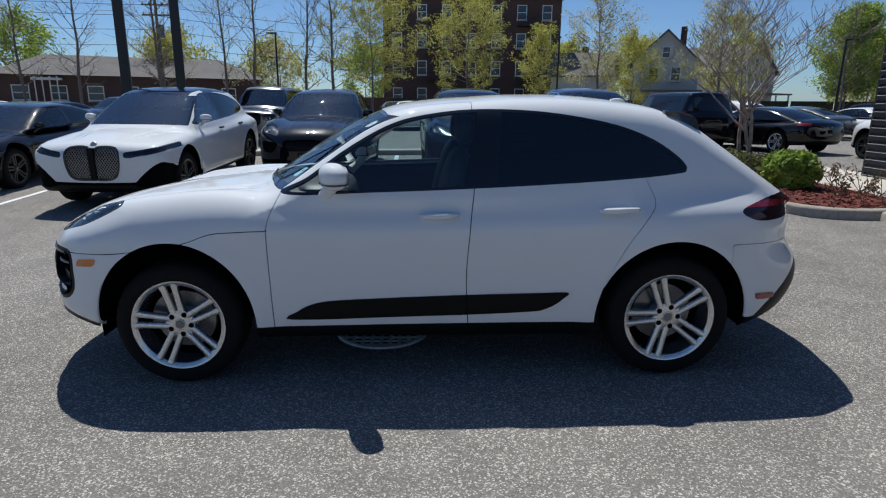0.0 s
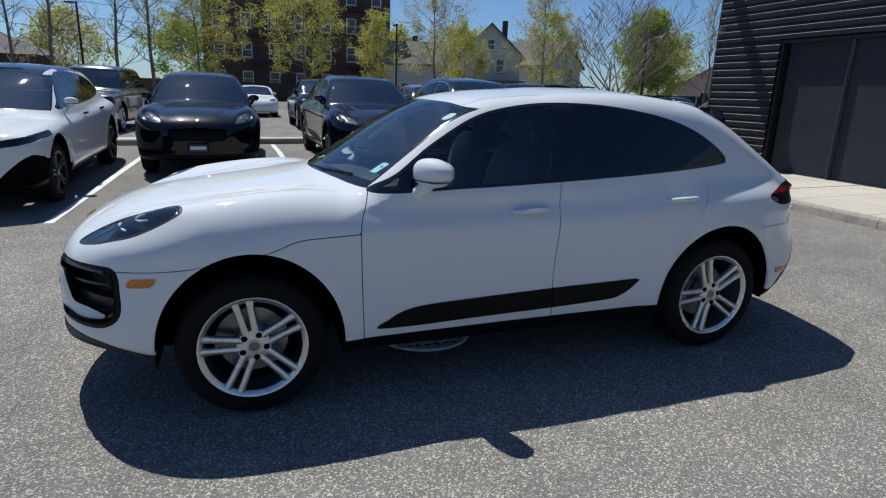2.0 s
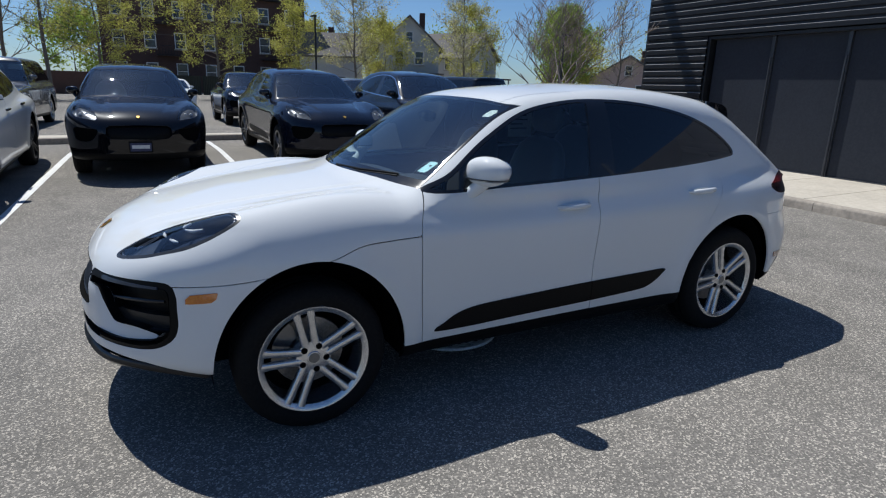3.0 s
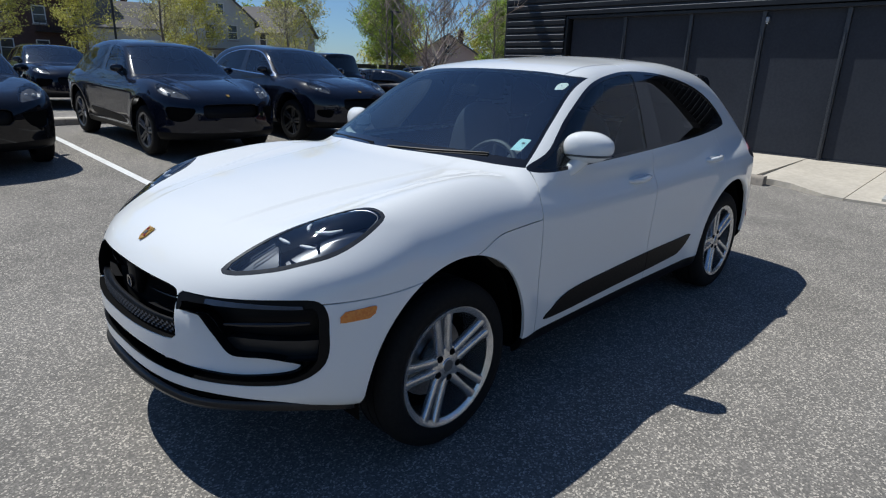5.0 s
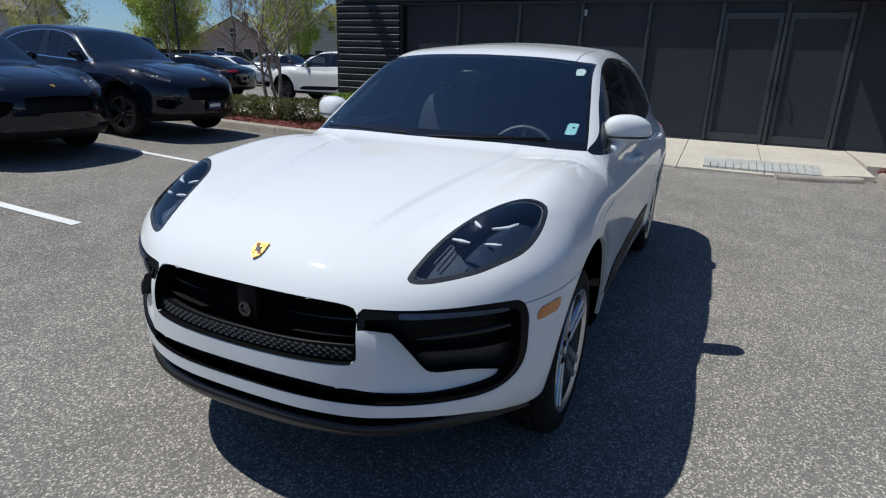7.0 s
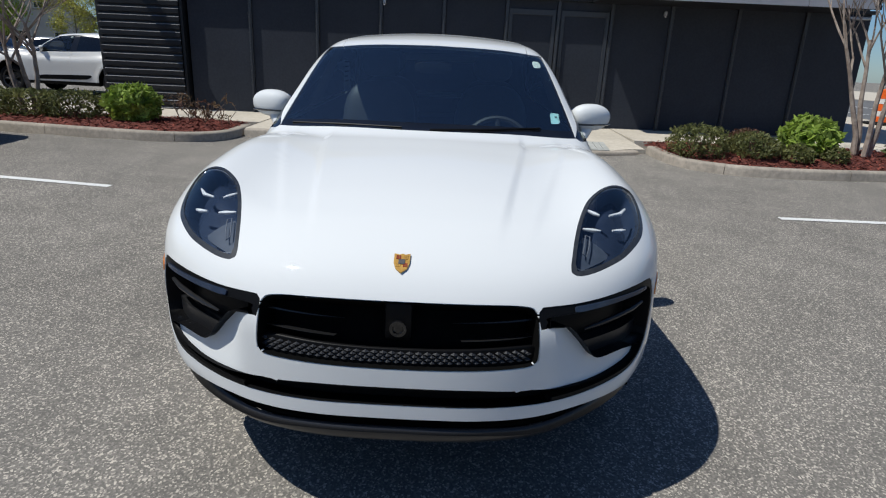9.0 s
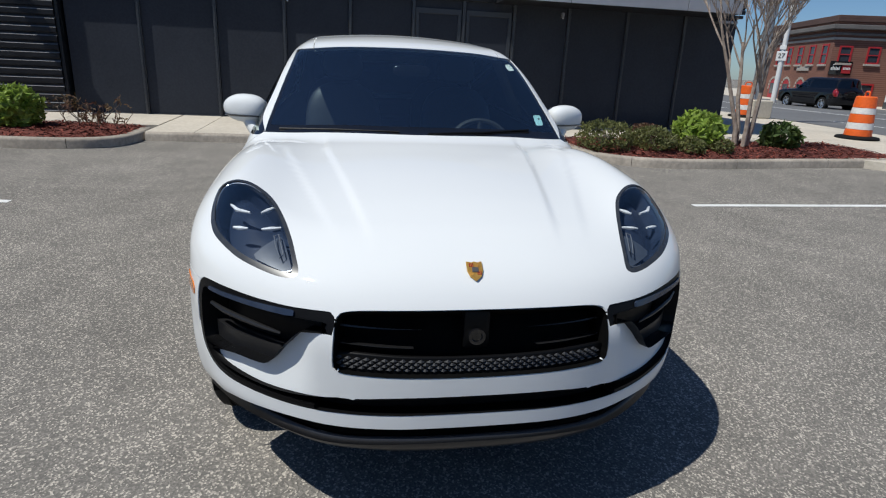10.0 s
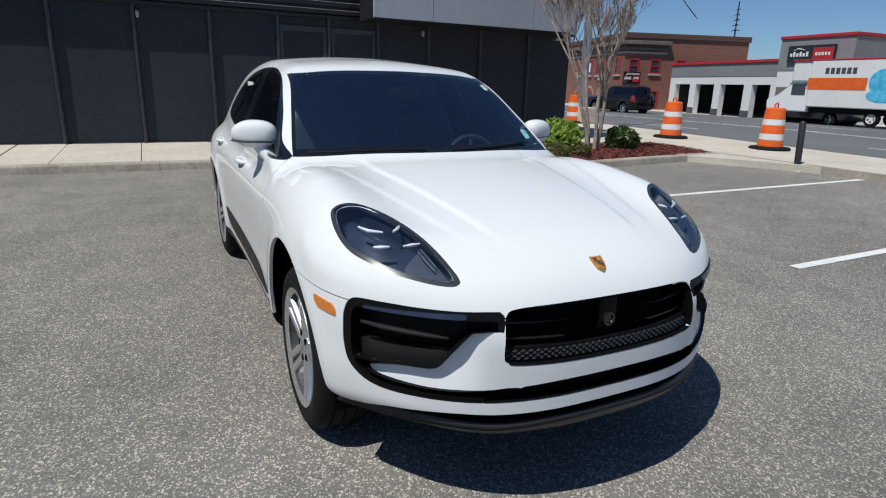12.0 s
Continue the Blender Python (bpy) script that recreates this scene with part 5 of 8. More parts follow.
def pavement():
    """Concrete slabs before the building, with joints between them."""
    root = thing("pavement", pose(0, 0, 0), "pale tan concrete pavement along the building", "pavement", kind="structure")
    joints = [3.5, 2.75, 1.55, .35, -.85, -2.05, -3.45]
    for a, b in zip(joints, joints[1:]):
        bm = bmesh.new()
        x0 = lambda y: 6.30 if y > .1 else 6.30 - .42 * float(step((.1 - y) / .9)) + .38 * float(step((-2.2 - y) / 1.2))
        ys = np.linspace(a - .006, b + .006, 6)
        loop = [(x0(y), y) for y in ys] + [(WALL_X + .62, b + .006), (WALL_X + .62, a - .006)]
        ramp = a < .4
        slab(bm, loop, lambda x, y: ground_z(x, y) - .2, lambda x, y, r=ramp: ground_z(x, y) + (.125 if not r or x > 7.2 else .02 + .105 * max(0, min(1, (x - 5.75) / .9))))
        part("paving_slab", bm, CONCRETE, root)
    for a, b in ((10.0, 7.14), (7.13, 5.3), (5.29, 3.52)):
        bm = bmesh.new()
        slab(bm, [(7.15, a - .005), (7.15, b), (WALL_X + .62, b), (WALL_X + .62, a - .005)], lambda x, y: ground_z(x, y) - .2, lift(.128))
        part("paving_slab", bm, CONCRETE, root)
    for a, b in ((-3.46, -5.5), (-5.51, -8.4)):
        bm = bmesh.new()
        slab(bm, [(7.0, a - .005), (7.0, b), (WALL_X + .62, b), (WALL_X + .62, a - .005)], lambda x, y: ground_z(x, y) - .2, lift(.128))
        part("paving_slab", bm, CONCRETE, root)
    # the pavement by the street
    edges = [-40, -28, -22, -17, -13, -10, -7, -4.5, -2, .4, 2.8, 5.05, 7.6, 10.5, 14, 18, 24, 32, 45]
    for a, b in zip(edges, edges[1:]):
        bm = bmesh.new()
        near = lambda x: -10.36 if x < 2 else -9.95 if x < 5.0 else -8.42
        slab(bm, [(a + .005, near(a + .02)), (a + .005, -12.85 - .02 * a), (b - .005, -12.85 - .02 * b), (b - .005, near(b - .02))], lambda x, y: ground_z(x, y) - .2, lift(.135))
        part("paving_slab", bm, CONCRETE, root)
    # ribbed tactile mat
    mat = thing("tactile_mat", pose(0, 0, 0), "grey-blue ribbed tactile mat set in the pavement", "tactile paving", kind="structure")
    steel = material("worn grey blue steel", (.44, .45, .43), .6, .1, grain=40, second=(.50, .50, .46), stain=(3, .2))
    for k in range(15):
        y = -1.22 - k * .105
        bm = bmesh.new()
        zz = lambda x, y: ground_z(x, y) + .03 + .105 * max(0, min(1, (x - 5.75) / .9))
        slab(bm, [(6.02, y), (6.02, y - .096), (6.55, y - .096), (6.55, y)], lambda x, y: zz(x, y) - .02, lambda x, y: zz(x, y) + .012)
        part("slat", bm, steel, mat)


pavement()


def chips(bm, inside, n, size, seed, z):
    rng = random.Random(seed)
    box_lo, box_hi = inside[1], inside[2]
    made = 0
    while made < n:
        x, y = rng.uniform(box_lo[0], box_hi[0]), rng.uniform(box_lo[1], box_hi[1])
        if inside[0](np.array([x]), np.array([y]))[0] > -.03:
            continue
        made += 1
        a = rng.uniform(0, math.pi)
        l, w = size * rng.uniform(.6, 1.8), size * rng.uniform(.2, .45)
        dx, dy = math.cos(a) * l, math.sin(a) * l
        px, py = -math.sin(a) * w, math.cos(a) * w
        t = rng.uniform(-.4, .4) * l
        h = z(x, y) + rng.uniform(0, .02)
        vs = [bm.verts.new(q) for q in ((x - dx - px, y - dy - py, h - t), (x + dx - px, y + dy - py, h + t), (x + dx + px, y + dy + py, h + t + w * .4), (x - dx + px, y - dy + py, h - t + w * .4))]
        bm.faces.new(vs)


def bed(line, back, name, seed, count):
    """A mulch bed behind a kerb: a heaped sheet with loose chips."""
    loop = [(x, y) for x, y in line] + back
    f = outline(loop, False)
    xs, ys = [q[0] for q in loop], [q[1] for q in loop]
    lo, hi = (min(xs), min(ys)), (max(xs), max(ys))

    def z(x, y):
        d = -float(f(np.array([x]), np.array([y]))[0])
        return ground_z(x, y) + .11 + .10 * min(1, max(0, d) / .5) + .012 * noise.noise((x * 6, y * 6, seed))
    bm = bmesh.new()
    g = .12
    nx, ny = int((hi[0] - lo[0]) / g) + 2, int((hi[1] - lo[1]) / g) + 2
    pts = {}
    for i in range(nx):
        for j in range(ny):
            x, y = lo[0] + i * g, lo[1] + j * g
            if f(np.array([x]), np.array([y]))[0] < .02:
                pts[i, j] = bm.verts.new((x, y, z(x, y)))
    for i in range(nx):
        for j in range(ny):
            q = [(i, j), (i + 1, j), (i + 1, j + 1), (i, j + 1)]
            if all(k in pts for k in q):
                bm.faces.new([pts[k] for k in q])
    ob = part(name, bm, MULCH, smooth=True)
    tagged(ob, "red mulch bed inside a concrete kerb", "mulch bed", "mulch beds", "structure")
    bm = bmesh.new()
    chips(bm, (f, lo, hi), count, .028, seed, z)
    tagged(part("mulch_chips", bm, MULCH_CHIP), "loose red-brown wood chips on the bed", "mulch", kind="stuff")
    return z


MULCH_CHIP = material("red wood chips", (.30, .075, .048), .9, grain=25, second=(.13, .032, .024), bump=.3)
BED_LEFT = bed([(x + .13, y) for x, y in LEFT if y > 3.55], [(7.1, 10.45), (7.1, 3.62)], "mulch_bed", 3, 5000)
BED_RIGHT = bed([(x + .13, y) for x, y in RIGHT], [(6.95, -3.6), (6.95, -9.6)], "mulch_bed", 5, 5000)
# median between the two rows of stalls
kerb_run([(-16, 11.1), (-12, 11.1), (-8, 11.1), (-4, 11.1), (0, 11.1), (4.9, 11.1)], height=.13, piece=3.0)
bm = bmesh.new()
slab(bm, [(-16, 11.24), (4.9, 11.24), (4.9, 12.6), (-16, 12.6)], lambda x, y: ground_z(x, y) - .2, lift(.125))
tagged(part("pavement_median", bm, CONCRETE), "pale concrete median between parking rows", "median", kind="structure")


# ---------------------------------------------------------------- the street
def road_z(x, y):
    """The street lies a little lower towards its far side."""
    return ground_z(x, 0) + .005 - .26 * max(0.0, min(1.0, (-13.0 - y) / 22.0))


def street():
    bm = bmesh.new()
    xs = [-120, -60, -30, -14, -8, -4, 0, 4, 8, 12, 20, 30, 45, 70, 120]
    rows = []
    for x in xs:
        y0 = -12.84 - .02 * x
        rows.append([bm.verts.new((x, y0, ground_z(x, 0) + .14))] + [bm.verts.new((x, y, road_z(x, y))) for y in (y0 - .02, -17, -21, -26, -31, -35.0)])
    for a, b in zip(rows, rows[1:]):
        for j in range(6):
            bm.faces.new((a[j], b[j], b[j + 1], a[j + 1]))
    tagged(part("road", bm, ROAD), "grey asphalt street with white lane marks", "road", kind="structure")
    for y, dash, w in ((-17.2, 3.0, .13), (-22.4, 0, .12), (-22.8, 0, .12), (-27.6, 3.0, .13)):
        x = -24.0
        while x < 44:
            e = x + (dash or 6.0)
            bm = bmesh.new()
            zz = lambda x: road_z(x, y) + .012
            vs = [bm.verts.new(q) for q in ((x, y, zz(x)), (e, y, zz(e)), (e, y + w, zz(e)), (x, y + w, zz(x)))]
            bm.faces.new(vs)
            tagged(part("lane_mark", bm, LINE), "worn white lane mark on the street", "road marking", "lane marks", "structure")
            x = e + (6.0 if dash else .01)
    bm = bmesh.new()
    slab(bm, [(-120, -35.0), (120, -35.0), (120, -60), (-120, -60)], -1.5, lambda x, y: road_z(x, -35) + .14, .0)
    tagged(part("pavement_far", bm, CONCRETE), "concrete pavement across the street", "pavement", kind="structure")


street()

# ---------------------------------------------------------------- parked cars
def simple_front(car, shape, p, spec, lamp_mat=LAMP_MID):
    """Lamps and grille of a parked car."""
    if "lamp" in p:
        for g in (p["lamp"], mirrored(p["lamp"])):
            ob = skin_part("headlamp", bowl(shift(g, -.003), .05), lamp_mat, car)
            skin_part("lens", shift(g, -.001), GLASS_CLEAR, ob).visible_shadow = False
            c = g[0].mean(0)
            bm = bmesh.new()
            for dx, dy in ((.0, -.04), (.0, .04), (.07, -.04), (.07, .04)):
                blob(bm, (c[0] + dx, c[1] + dy * math.copysign(1, c[1]), c[2] - .035), (.022, .022, .018), 2, 10, 6)
            part("lamp_bulbs", bm, LAMP_WHITE, ob)
    if "grille" in p:
        grille = skin_part("grille", both(bowl(p["grille"], .05)), TRIM, car)
        if spec.get("grille_ring"):
            g = outline(spec["grille"], True, 4)
            ring, _ = cut(p["grille"], lambda v: -.022 - g(-np.abs(v[:, 1]), v[:, 2]))
            skin_part("grille_frame", both(flange(shift(ring, .008), .03)), DARK_ALLOY, grille)
            bm = bmesh.new()
            for lean in (-1, 1):
                for c in np.arange(-.3, 1.7, .055):
                    for side in (-1, 1):
                        zs = np.linspace(.48, .93, 19)
                        ys = lean * (zs - c) * .7 - .18
                        ok = g(ys, zs) < -.015
                        if ok.sum() > 2:
                            pts = [(surface_x(shape, float(y), float(z)) + .015, side * float(y), float(z)) for y, z in zip(ys[ok], zs[ok])]
                            tube(bm, [pts[0], pts[len(pts) // 2], pts[-1]], .004, 4)
            tagged(part("grille_mesh", bm, GALV, grille), kind="stuff")
    if "tail_lamp" in p:
        for g in (p["tail_lamp"], mirrored(p["tail_lamp"])):
            skin_part("tail_lamp", flange(shift(g, .003), .02), RED_LENS, car)


def number_plate(car, x, z, y=0, w=.31, h=.155, frame=TRIM, s=-1):
    bm = bmesh.new()
    box(bm, (x - .012, y - w / 2, z - h / 2), (x + .012, y + w / 2, z + h / 2), .006)
    plate = part("number_plate", bm, frame, car)
    bm = bmesh.new()
    box(bm, (x + s * .014 - .002, y - w / 2 + .018, z - h / 2 + .018), (x + s * .014 + .002, y + w / 2 - .018, z + h / 2 - .018), .002)
    part("plate_face", bm, PLATE_FACE, plate)
    bm = bmesh.new()
    box(bm, (x + s * .018 - .001, y - w / 2 + .04, z - .02), (x + s * .018 + .001, y + w / 2 - .04, z + .03))
    part("plate_bar", bm, PAPER, plate)


PLATE_FACE = material("dark blue plate", (.03, .04, .10), .4, grain=20, second=(.04, .05, .12))


def badge(car, shape, x, z, size=1.0):
    bm = bmesh.new()
    loop = [(-.5, .5), (0, .58), (.5, .5), (.5, -.05), (.32, -.38), (0, -.6), (-.32, -.38), (-.5, -.05)]
    lo = [bm.verts.new((0, a * .05 * size, b * .055 * size)) for a, b in loop]
    hi = [bm.verts.new((-.006, a * .042 * size, b * .046 * size)) for a, b in loop]
    bm.faces.new(hi)
    for k in range(8):
        bm.faces.new((lo[k], lo[(k + 1) % 8], hi[(k + 1) % 8], hi[k]))
    n = shape.normal(np.array([[x, 0.0, z]]))[0]
    tilt = math.atan2(n[2], -n[0])
    return part("badge", bm, GOLD, car, m=Matrix.Translation((x - n[0] * -.0 - .004, 0, z + .004)) @ Matrix.Rotation(tilt, 4, "Y"))


def surface_x(shape, y, z):
    x = np.linspace(-2.8, -1.2, 1600)
    q = np.stack([x, np.full(1600, y), np.full(1600, z)], -1)
    return float(x[int(np.argmax(shape(q) < 0))])


def parked(name, label, m, paint, shape, spec, alloy=ALLOY, detail=1, group="cars parked in the lot", wr=.362, rim=.25, plate=None, gold=False, tints=None):
    car, p, body, whole = build_car(name, label, m, paint, shape, spec, detail=detail, group=group, alloy=alloy)
    if detail and spec.get("apron"):
        X, Y, Z = (lambda v: v[:, 0]), (lambda v: v[:, 1]), (lambda v: v[:, 2])
        f = outline(spec["apron"])
        hole, body = cut(body, lambda v: np.maximum(f(Y(v), Z(v)), X(v) + 1.8))
        for g in (hole, mirrored(hole)):
            skin_part("air_vent", bowl(g, .05), TRIM, car)
    if detail:
        low, body = cut(body, lambda v: np.maximum(v[:, 2] - .40, np.abs(v[:, 0]) * -1 + 1.85))
        fore, aft = cut(low, lambda v: v[:, 0])
        for g in (fore, aft):
            skin_part("apron_trim", both(flange(g, .02)), TRIM, car)
    if spec.get("intake"):
        f2 = outline(spec["intake"] + [(-a, b) for a, b in reversed(spec["intake"]) if a < 0], False)
        hole, body = cut(body, lambda v: np.maximum(f2(v[:, 1], v[:, 2]), v[:, 0] + 1.8))
        skin_part("lower_intake", both(bowl(hole, .05)), TRIM, car)
        low_side, body = cut(body, lambda v: np.maximum(v[:, 2] - .44, np.abs(v[:, 0]) - 1.5))
        for g in (low_side, mirrored(low_side)):
            skin_part("sill_cladding", flange(g, .02), TRIM, car)
        for x0 in (.02, 1.02):
            for s_ in (-1, 1):
                bm = bmesh.new()
                box(bm, (x0 - .09, s_ * .955 - .02, 1.0), (x0 + .09, s_ * .955 + .02, 1.035), .012)
                part("door_handle", bm, GLOSS, car)
        bm = bmesh.new()
        box(bm, (surface_x(shape, 0, .70) - .012, -.045, .47), (surface_x(shape, 0, .70) + .04, .045, .93), .01)
        part("grille_post", bm, TRIM, car)
        bm = bmesh.new()
        lathe(bm, [(.0, -.012), (.035, -.012), (.045, -.006), (.045, .01)], 20, "x")
        part("round_badge", bm, GALV, car, m=Matrix.Translation((surface_x(shape, 0, .965), 0, .965)) @ Matrix.Rotation(radians(35), 4, "Y"))
    if spec.get("glass_roof"):
        pane, body = cut(body, lambda v: np.maximum(spec["glass_roof"] - v[:, 2], -v[:, 1] - .60))
        skin_part("glass_roof", both(flange(pane, .02)), GLOSS, car, "black glass roof")
    finish_car(car, p, body, whole, paint, shape, spec, alloy, detail, wheel_radius=wr, rim=rim, tints=tints)
    simple_front(car, shape, p, spec)
    if detail:
        for x, y in ((-.12, -.38), (-.12, .38), (.82, -.4), (.82, .4)):
            seat(car, x, y, LEATHER, .62 if shape.roof(.3) > 1.5 else .38)
        bm = bmesh.new()
        blob(bm, (-.80, 0, .93 if shape.roof(.3) > 1.5 else .80), (.30, .70, .15), 3.2, 20, 10)
        part("dashboard", bm, LEATHER, car, smooth=True)
    if gold:
        badge(car, shape, surface_x(shape, 0, .905), .905, 1.0)
    if plate:
        number_plate(car, surface_x(shape, 0, plate) - .02, plate)
    return car


def at(x, y, turn):
    c, s = math.cos(radians(turn)), math.sin(radians(turn))
    fore, aft = ground_z(x - 1.45 * c, y - 1.45 * s), ground_z(x + 1.45 * c, y + 1.45 * s)
    return pose(x, y, (fore + aft) / 2, 0, -math.degrees(math.atan2(aft - fore, 2.9)), turn)


CROSSOVER_PARKED = dict(CROSSOVER, apron=[(-.52, .735), (-.66, .748), (-.83, .752), (-.838, .66), (-.80, .56), (-.62, .58)])
LOT_CROSSOVER = Shape(crease=.012)
# nose at -2.37 of the car's own frame
parked("suv_car", "black compact SUV parked nose-out with clear headlamps", at(-2.03, 6.2 + 2.37, 90), BLACK_PAINT, LOT_CROSSOVER, CROSSOVER_PARKED, DARK_ALLOY, gold=True, plate=.50)
parked("suv_car", "black compact SUV with dark five-spoke wheels", at(.93, 5.95 + 2.37, 92), NAVY_PAINT, LOT_CROSSOVER, CROSSOVER_PARKED, MID_ALLOY, gold=True)
OLD = dict(CROSSOVER, rim=CHROME, lamp=[(-2.12, -.60), (-2.05, -.55), (-1.93, -.555), (-1.80, -.60), (-1.72, -.68), (-1.70, -.76), (-1.76, -.82), (-1.9, -.80), (-2.03, -.72)],
           apron=[(-.60, .60), (-.7, .61), (-.82, .60), (-.80, .50), (-.64, .48)])
parked("suv_car", "dark blue compact SUV with black wheels and bright window trim", at(3.45, 6.15 + 2.37, 93), NAVY_PAINT, LOT_CROSSOVER, OLD, DARK_ALLOY, gold=True, plate=.52)

ELECTRIC = Shape(axles=(-1.5, 1.5), arch=.46, hub_z=.385,
           width=curve([(-2.5, .93), (-2.0, .96), (-1.5, .975), (0, .965), (1.5, .975), (2.1, .94), (2.5, .87)]),
           inset=curve([(.2, .09), (.35, .03), (.55, .01), (.8, .0), (1.0, .012), (1.12, .05), (1.25, .12)]),
           nose=(-2.42, .20, 3.2), nose_z=curve([(.2, .06), (.35, .01), (.6, .0), (.85, .01), (.98, .05), (1.1, .16)]),
           tail=(2.5, .25, 2.6), deck=curve([(-2.5, .86), (-2.4, .93), (-2.25, .99), (-2.0, 1.03), (-1.6, 1.07), (-1.2, 1.10), (0, 1.12), (2.0, 1.16), (2.5, 1.05)]),
           fender=.02, crease=.012, crown=.07, floor=curve([(-2.5, .28), (0, .26), (2.5, .36)]),
           green=(.90, .42, .20), roof=curve([(-.7, 1.5), (-.35, 1.61), (0, 1.672), (.4, 1.692), (.9, 1.68), (1.4, 1.63), (1.9, 1.55), (2.3, 1.46)]),
           screen=(-1.22, 1.14, .58, .14), back=(2.25, 1.25, -1.0, .2), round=dict(end=.14, side=.12))
ELECTRIC_SPEC = dict(
    dlo=[(-.86, 1.13), (0, 1.14), (1.0, 1.17), (1.6, 1.22), (1.78, 1.30), (1.62, 1.42), (1.2, 1.53), (.6, 1.60), (.2, 1.605), (-.1, 1.57), (-.45, 1.42), (-.72, 1.24)],
    pillar=(line_x((.18, 1.1), (.24, 1.6)), line_x((.28, 1.1), (.32, 1.6))),
    screen=dict(half=curve([(1.1, .80), (1.35, .73), (1.62, .63)]), low=curve([(0, 1.155), (.5, 1.145), (.8, 1.125)]), top=curve([(0, 1.605), (.4, 1.59), (.66, 1.555)])),
    rear=dict(half=curve([(1.2, .70), (1.6, .6)]), low=curve([(0, 1.2), (.7, 1.2)]), top=curve([(0, 1.5), (.6, 1.48)])),
    lamp_front=[(-.42, .79), (-.43, .86), (-.62, .89), (-.84, .93), (-.98, .96), (-.98, .89), (-.80, .835), (-.6, .80)],
    grille=[(-.012, .80), (-.02, .91), (-.10, .945), (-.28, .94), (-.37, .89), (-.39, .75), (-.355, .57), (-.28, .485), (-.08, .468), (-.015, .50)],
    doors=(line_x((-.86, 1.15), (-.98, .9), (-1.0, .3)), line_x((.24, 1.14), (.22, .3)), line_x((1.25, 1.2), (1.3, 1.05), (1.05, .6), (1.02, .3))),
    apron=[(-.55, .43), (-.82, .68), (-.95, .70), (-.98, .46), (-.90, .37), (-.62, .37)], mirror=(-.66, -.96, 1.2), glass_roof=1.56, grille_ring=True, intake=[(0, .44), (-.62, .45), (-.70, .40), (-.74, .345), (0, .335)])
parked("suv_car", "white electric SUV with a dark twin grille parked in its bay", at(-4.56, 4.30 + 2.42, 88), WHITE_PAINT, ELECTRIC, ELECTRIC_SPEC, DARK_ALLOY, wr=.385, rim=.27, tints=(GLASS_COATED, GLASS_COATED, GLASS_TINT))

SEDAN = Shape(axles=(-1.48, 1.48), arch=.42, hub_z=.35,
              width=curve([(-2.5, .90), (-1.5, .955), (0, .94), (1.5, .96), (2.5, .88)]),
              inset=curve([(.15, .09), (.3, .03), (.5, .01), (.7, .0), (.82, .02), (.95, .08), (1.1, .16)]),
              nose=(-2.48, .42, 2.5), nose_z=curve([(.2, .07), (.35, .01), (.5, .0), (.6, .03), (.75, .12), (.9, .3)]),
              tail=(2.5, .3, 2.5), tail_z=curve([(.2, .15), (.4, .04), (.6, .0), (.8, .01), (.92, .03), (1.05, .15)]),
              deck=curve([(-2.5, .60), (-2.35, .72), (-2.1, .80), (-1.6, .87), (-1.1, .93), (0, .95), (1.5, 1.0), (2.2, 1.02), (2.5, .97)]),
              green_low=.93, fender=.06, crease=.008, floor=curve([(-2.5, .20), (0, .18), (2.5, .28)]),
              green=(.86, .52, .25), green_x=curve([(-1.2, .03), (0, 0), (1.2, .03), (2.2, .12)]),
              roof=curve([(-.7, 1.22), (-.3, 1.345), (.1, 1.39), (.4, 1.395), (.9, 1.36), (1.4, 1.27), (1.9, 1.14), (2.3, 1.02)]),
              screen=(-1.22, .95, .48, .16), back=(2.1, 1.06, -3.0, .2))
SEDAN_SPEC = dict(
    dlo=[(-.86, .97), (.3, .98), (1.1, 1.02), (1.5, 1.06), (1.3, 1.18), (.9, 1.28), (.4, 1.325), (.0, 1.315), (-.35, 1.21), (-.65, 1.07)],
    pillar=(line_x((.25, .95), (.30, 1.3)), line_x((.36, .95), (.38, 1.3))),
    screen=dict(half=curve([(.93, .76), (1.3, .6)]), low=curve([(0, .985), (.7, .955)]), top=curve([(0, 1.345), (.6, 1.30)])),
    rear=dict(half=curve([(.95, .7), (1.3, .55)]), low=curve([(0, 1.05), (.7, 1.04)]), top=curve([(0, 1.30), (.6, 1.27)])),
    lamp=[(-2.30, -.60), (-2.15, -.56), (-1.95, -.62), (-1.82, -.74), (-1.86, -.83), (-2.0, -.83), (-2.18, -.74)],
    doors=(line_x((-.9, 1.0), (-.98, .8), (-1.0, .25)), line_x((.3, .98), (.27, .25)), line_x((1.2, 1.05), (1.25, .9), (1.02, .6), (1.0, .25))),
    tail=[(1.95, .88), (2.2, .93), (2.6, .94), (2.6, .86), (2.2, .85)], tail_in=.62, mirror=(-.62, -.86, 1.0))
parked("sedan_car", "black low sedan parked beside the white SUV", at(-8.0, 5.4 + 2.48, 90), BLACK_PAINT, SEDAN, SEDAN_SPEC, DARK_ALLOY, wr=.35)
glossy_sedan = parked("sedan_car", "black glossy sedan seen from behind", at(11.2, 15.4, -72), BLACK_PAINT, SEDAN, SEDAN_SPEC, ALLOY, wr=.35)
number_plate(glossy_sedan, 2.47, .78, s=1)
parked("suv_car", "white SUV parked behind the corrugated corner", at(13.05, 10.4, -90), material("off-white car paint", (.70, .69, .66), .3, coat=1.0, grain=300, second=(.74, .73, .70)), LOT_CROSSOVER, CROSSOVER_PARKED, DARK_ALLOY)

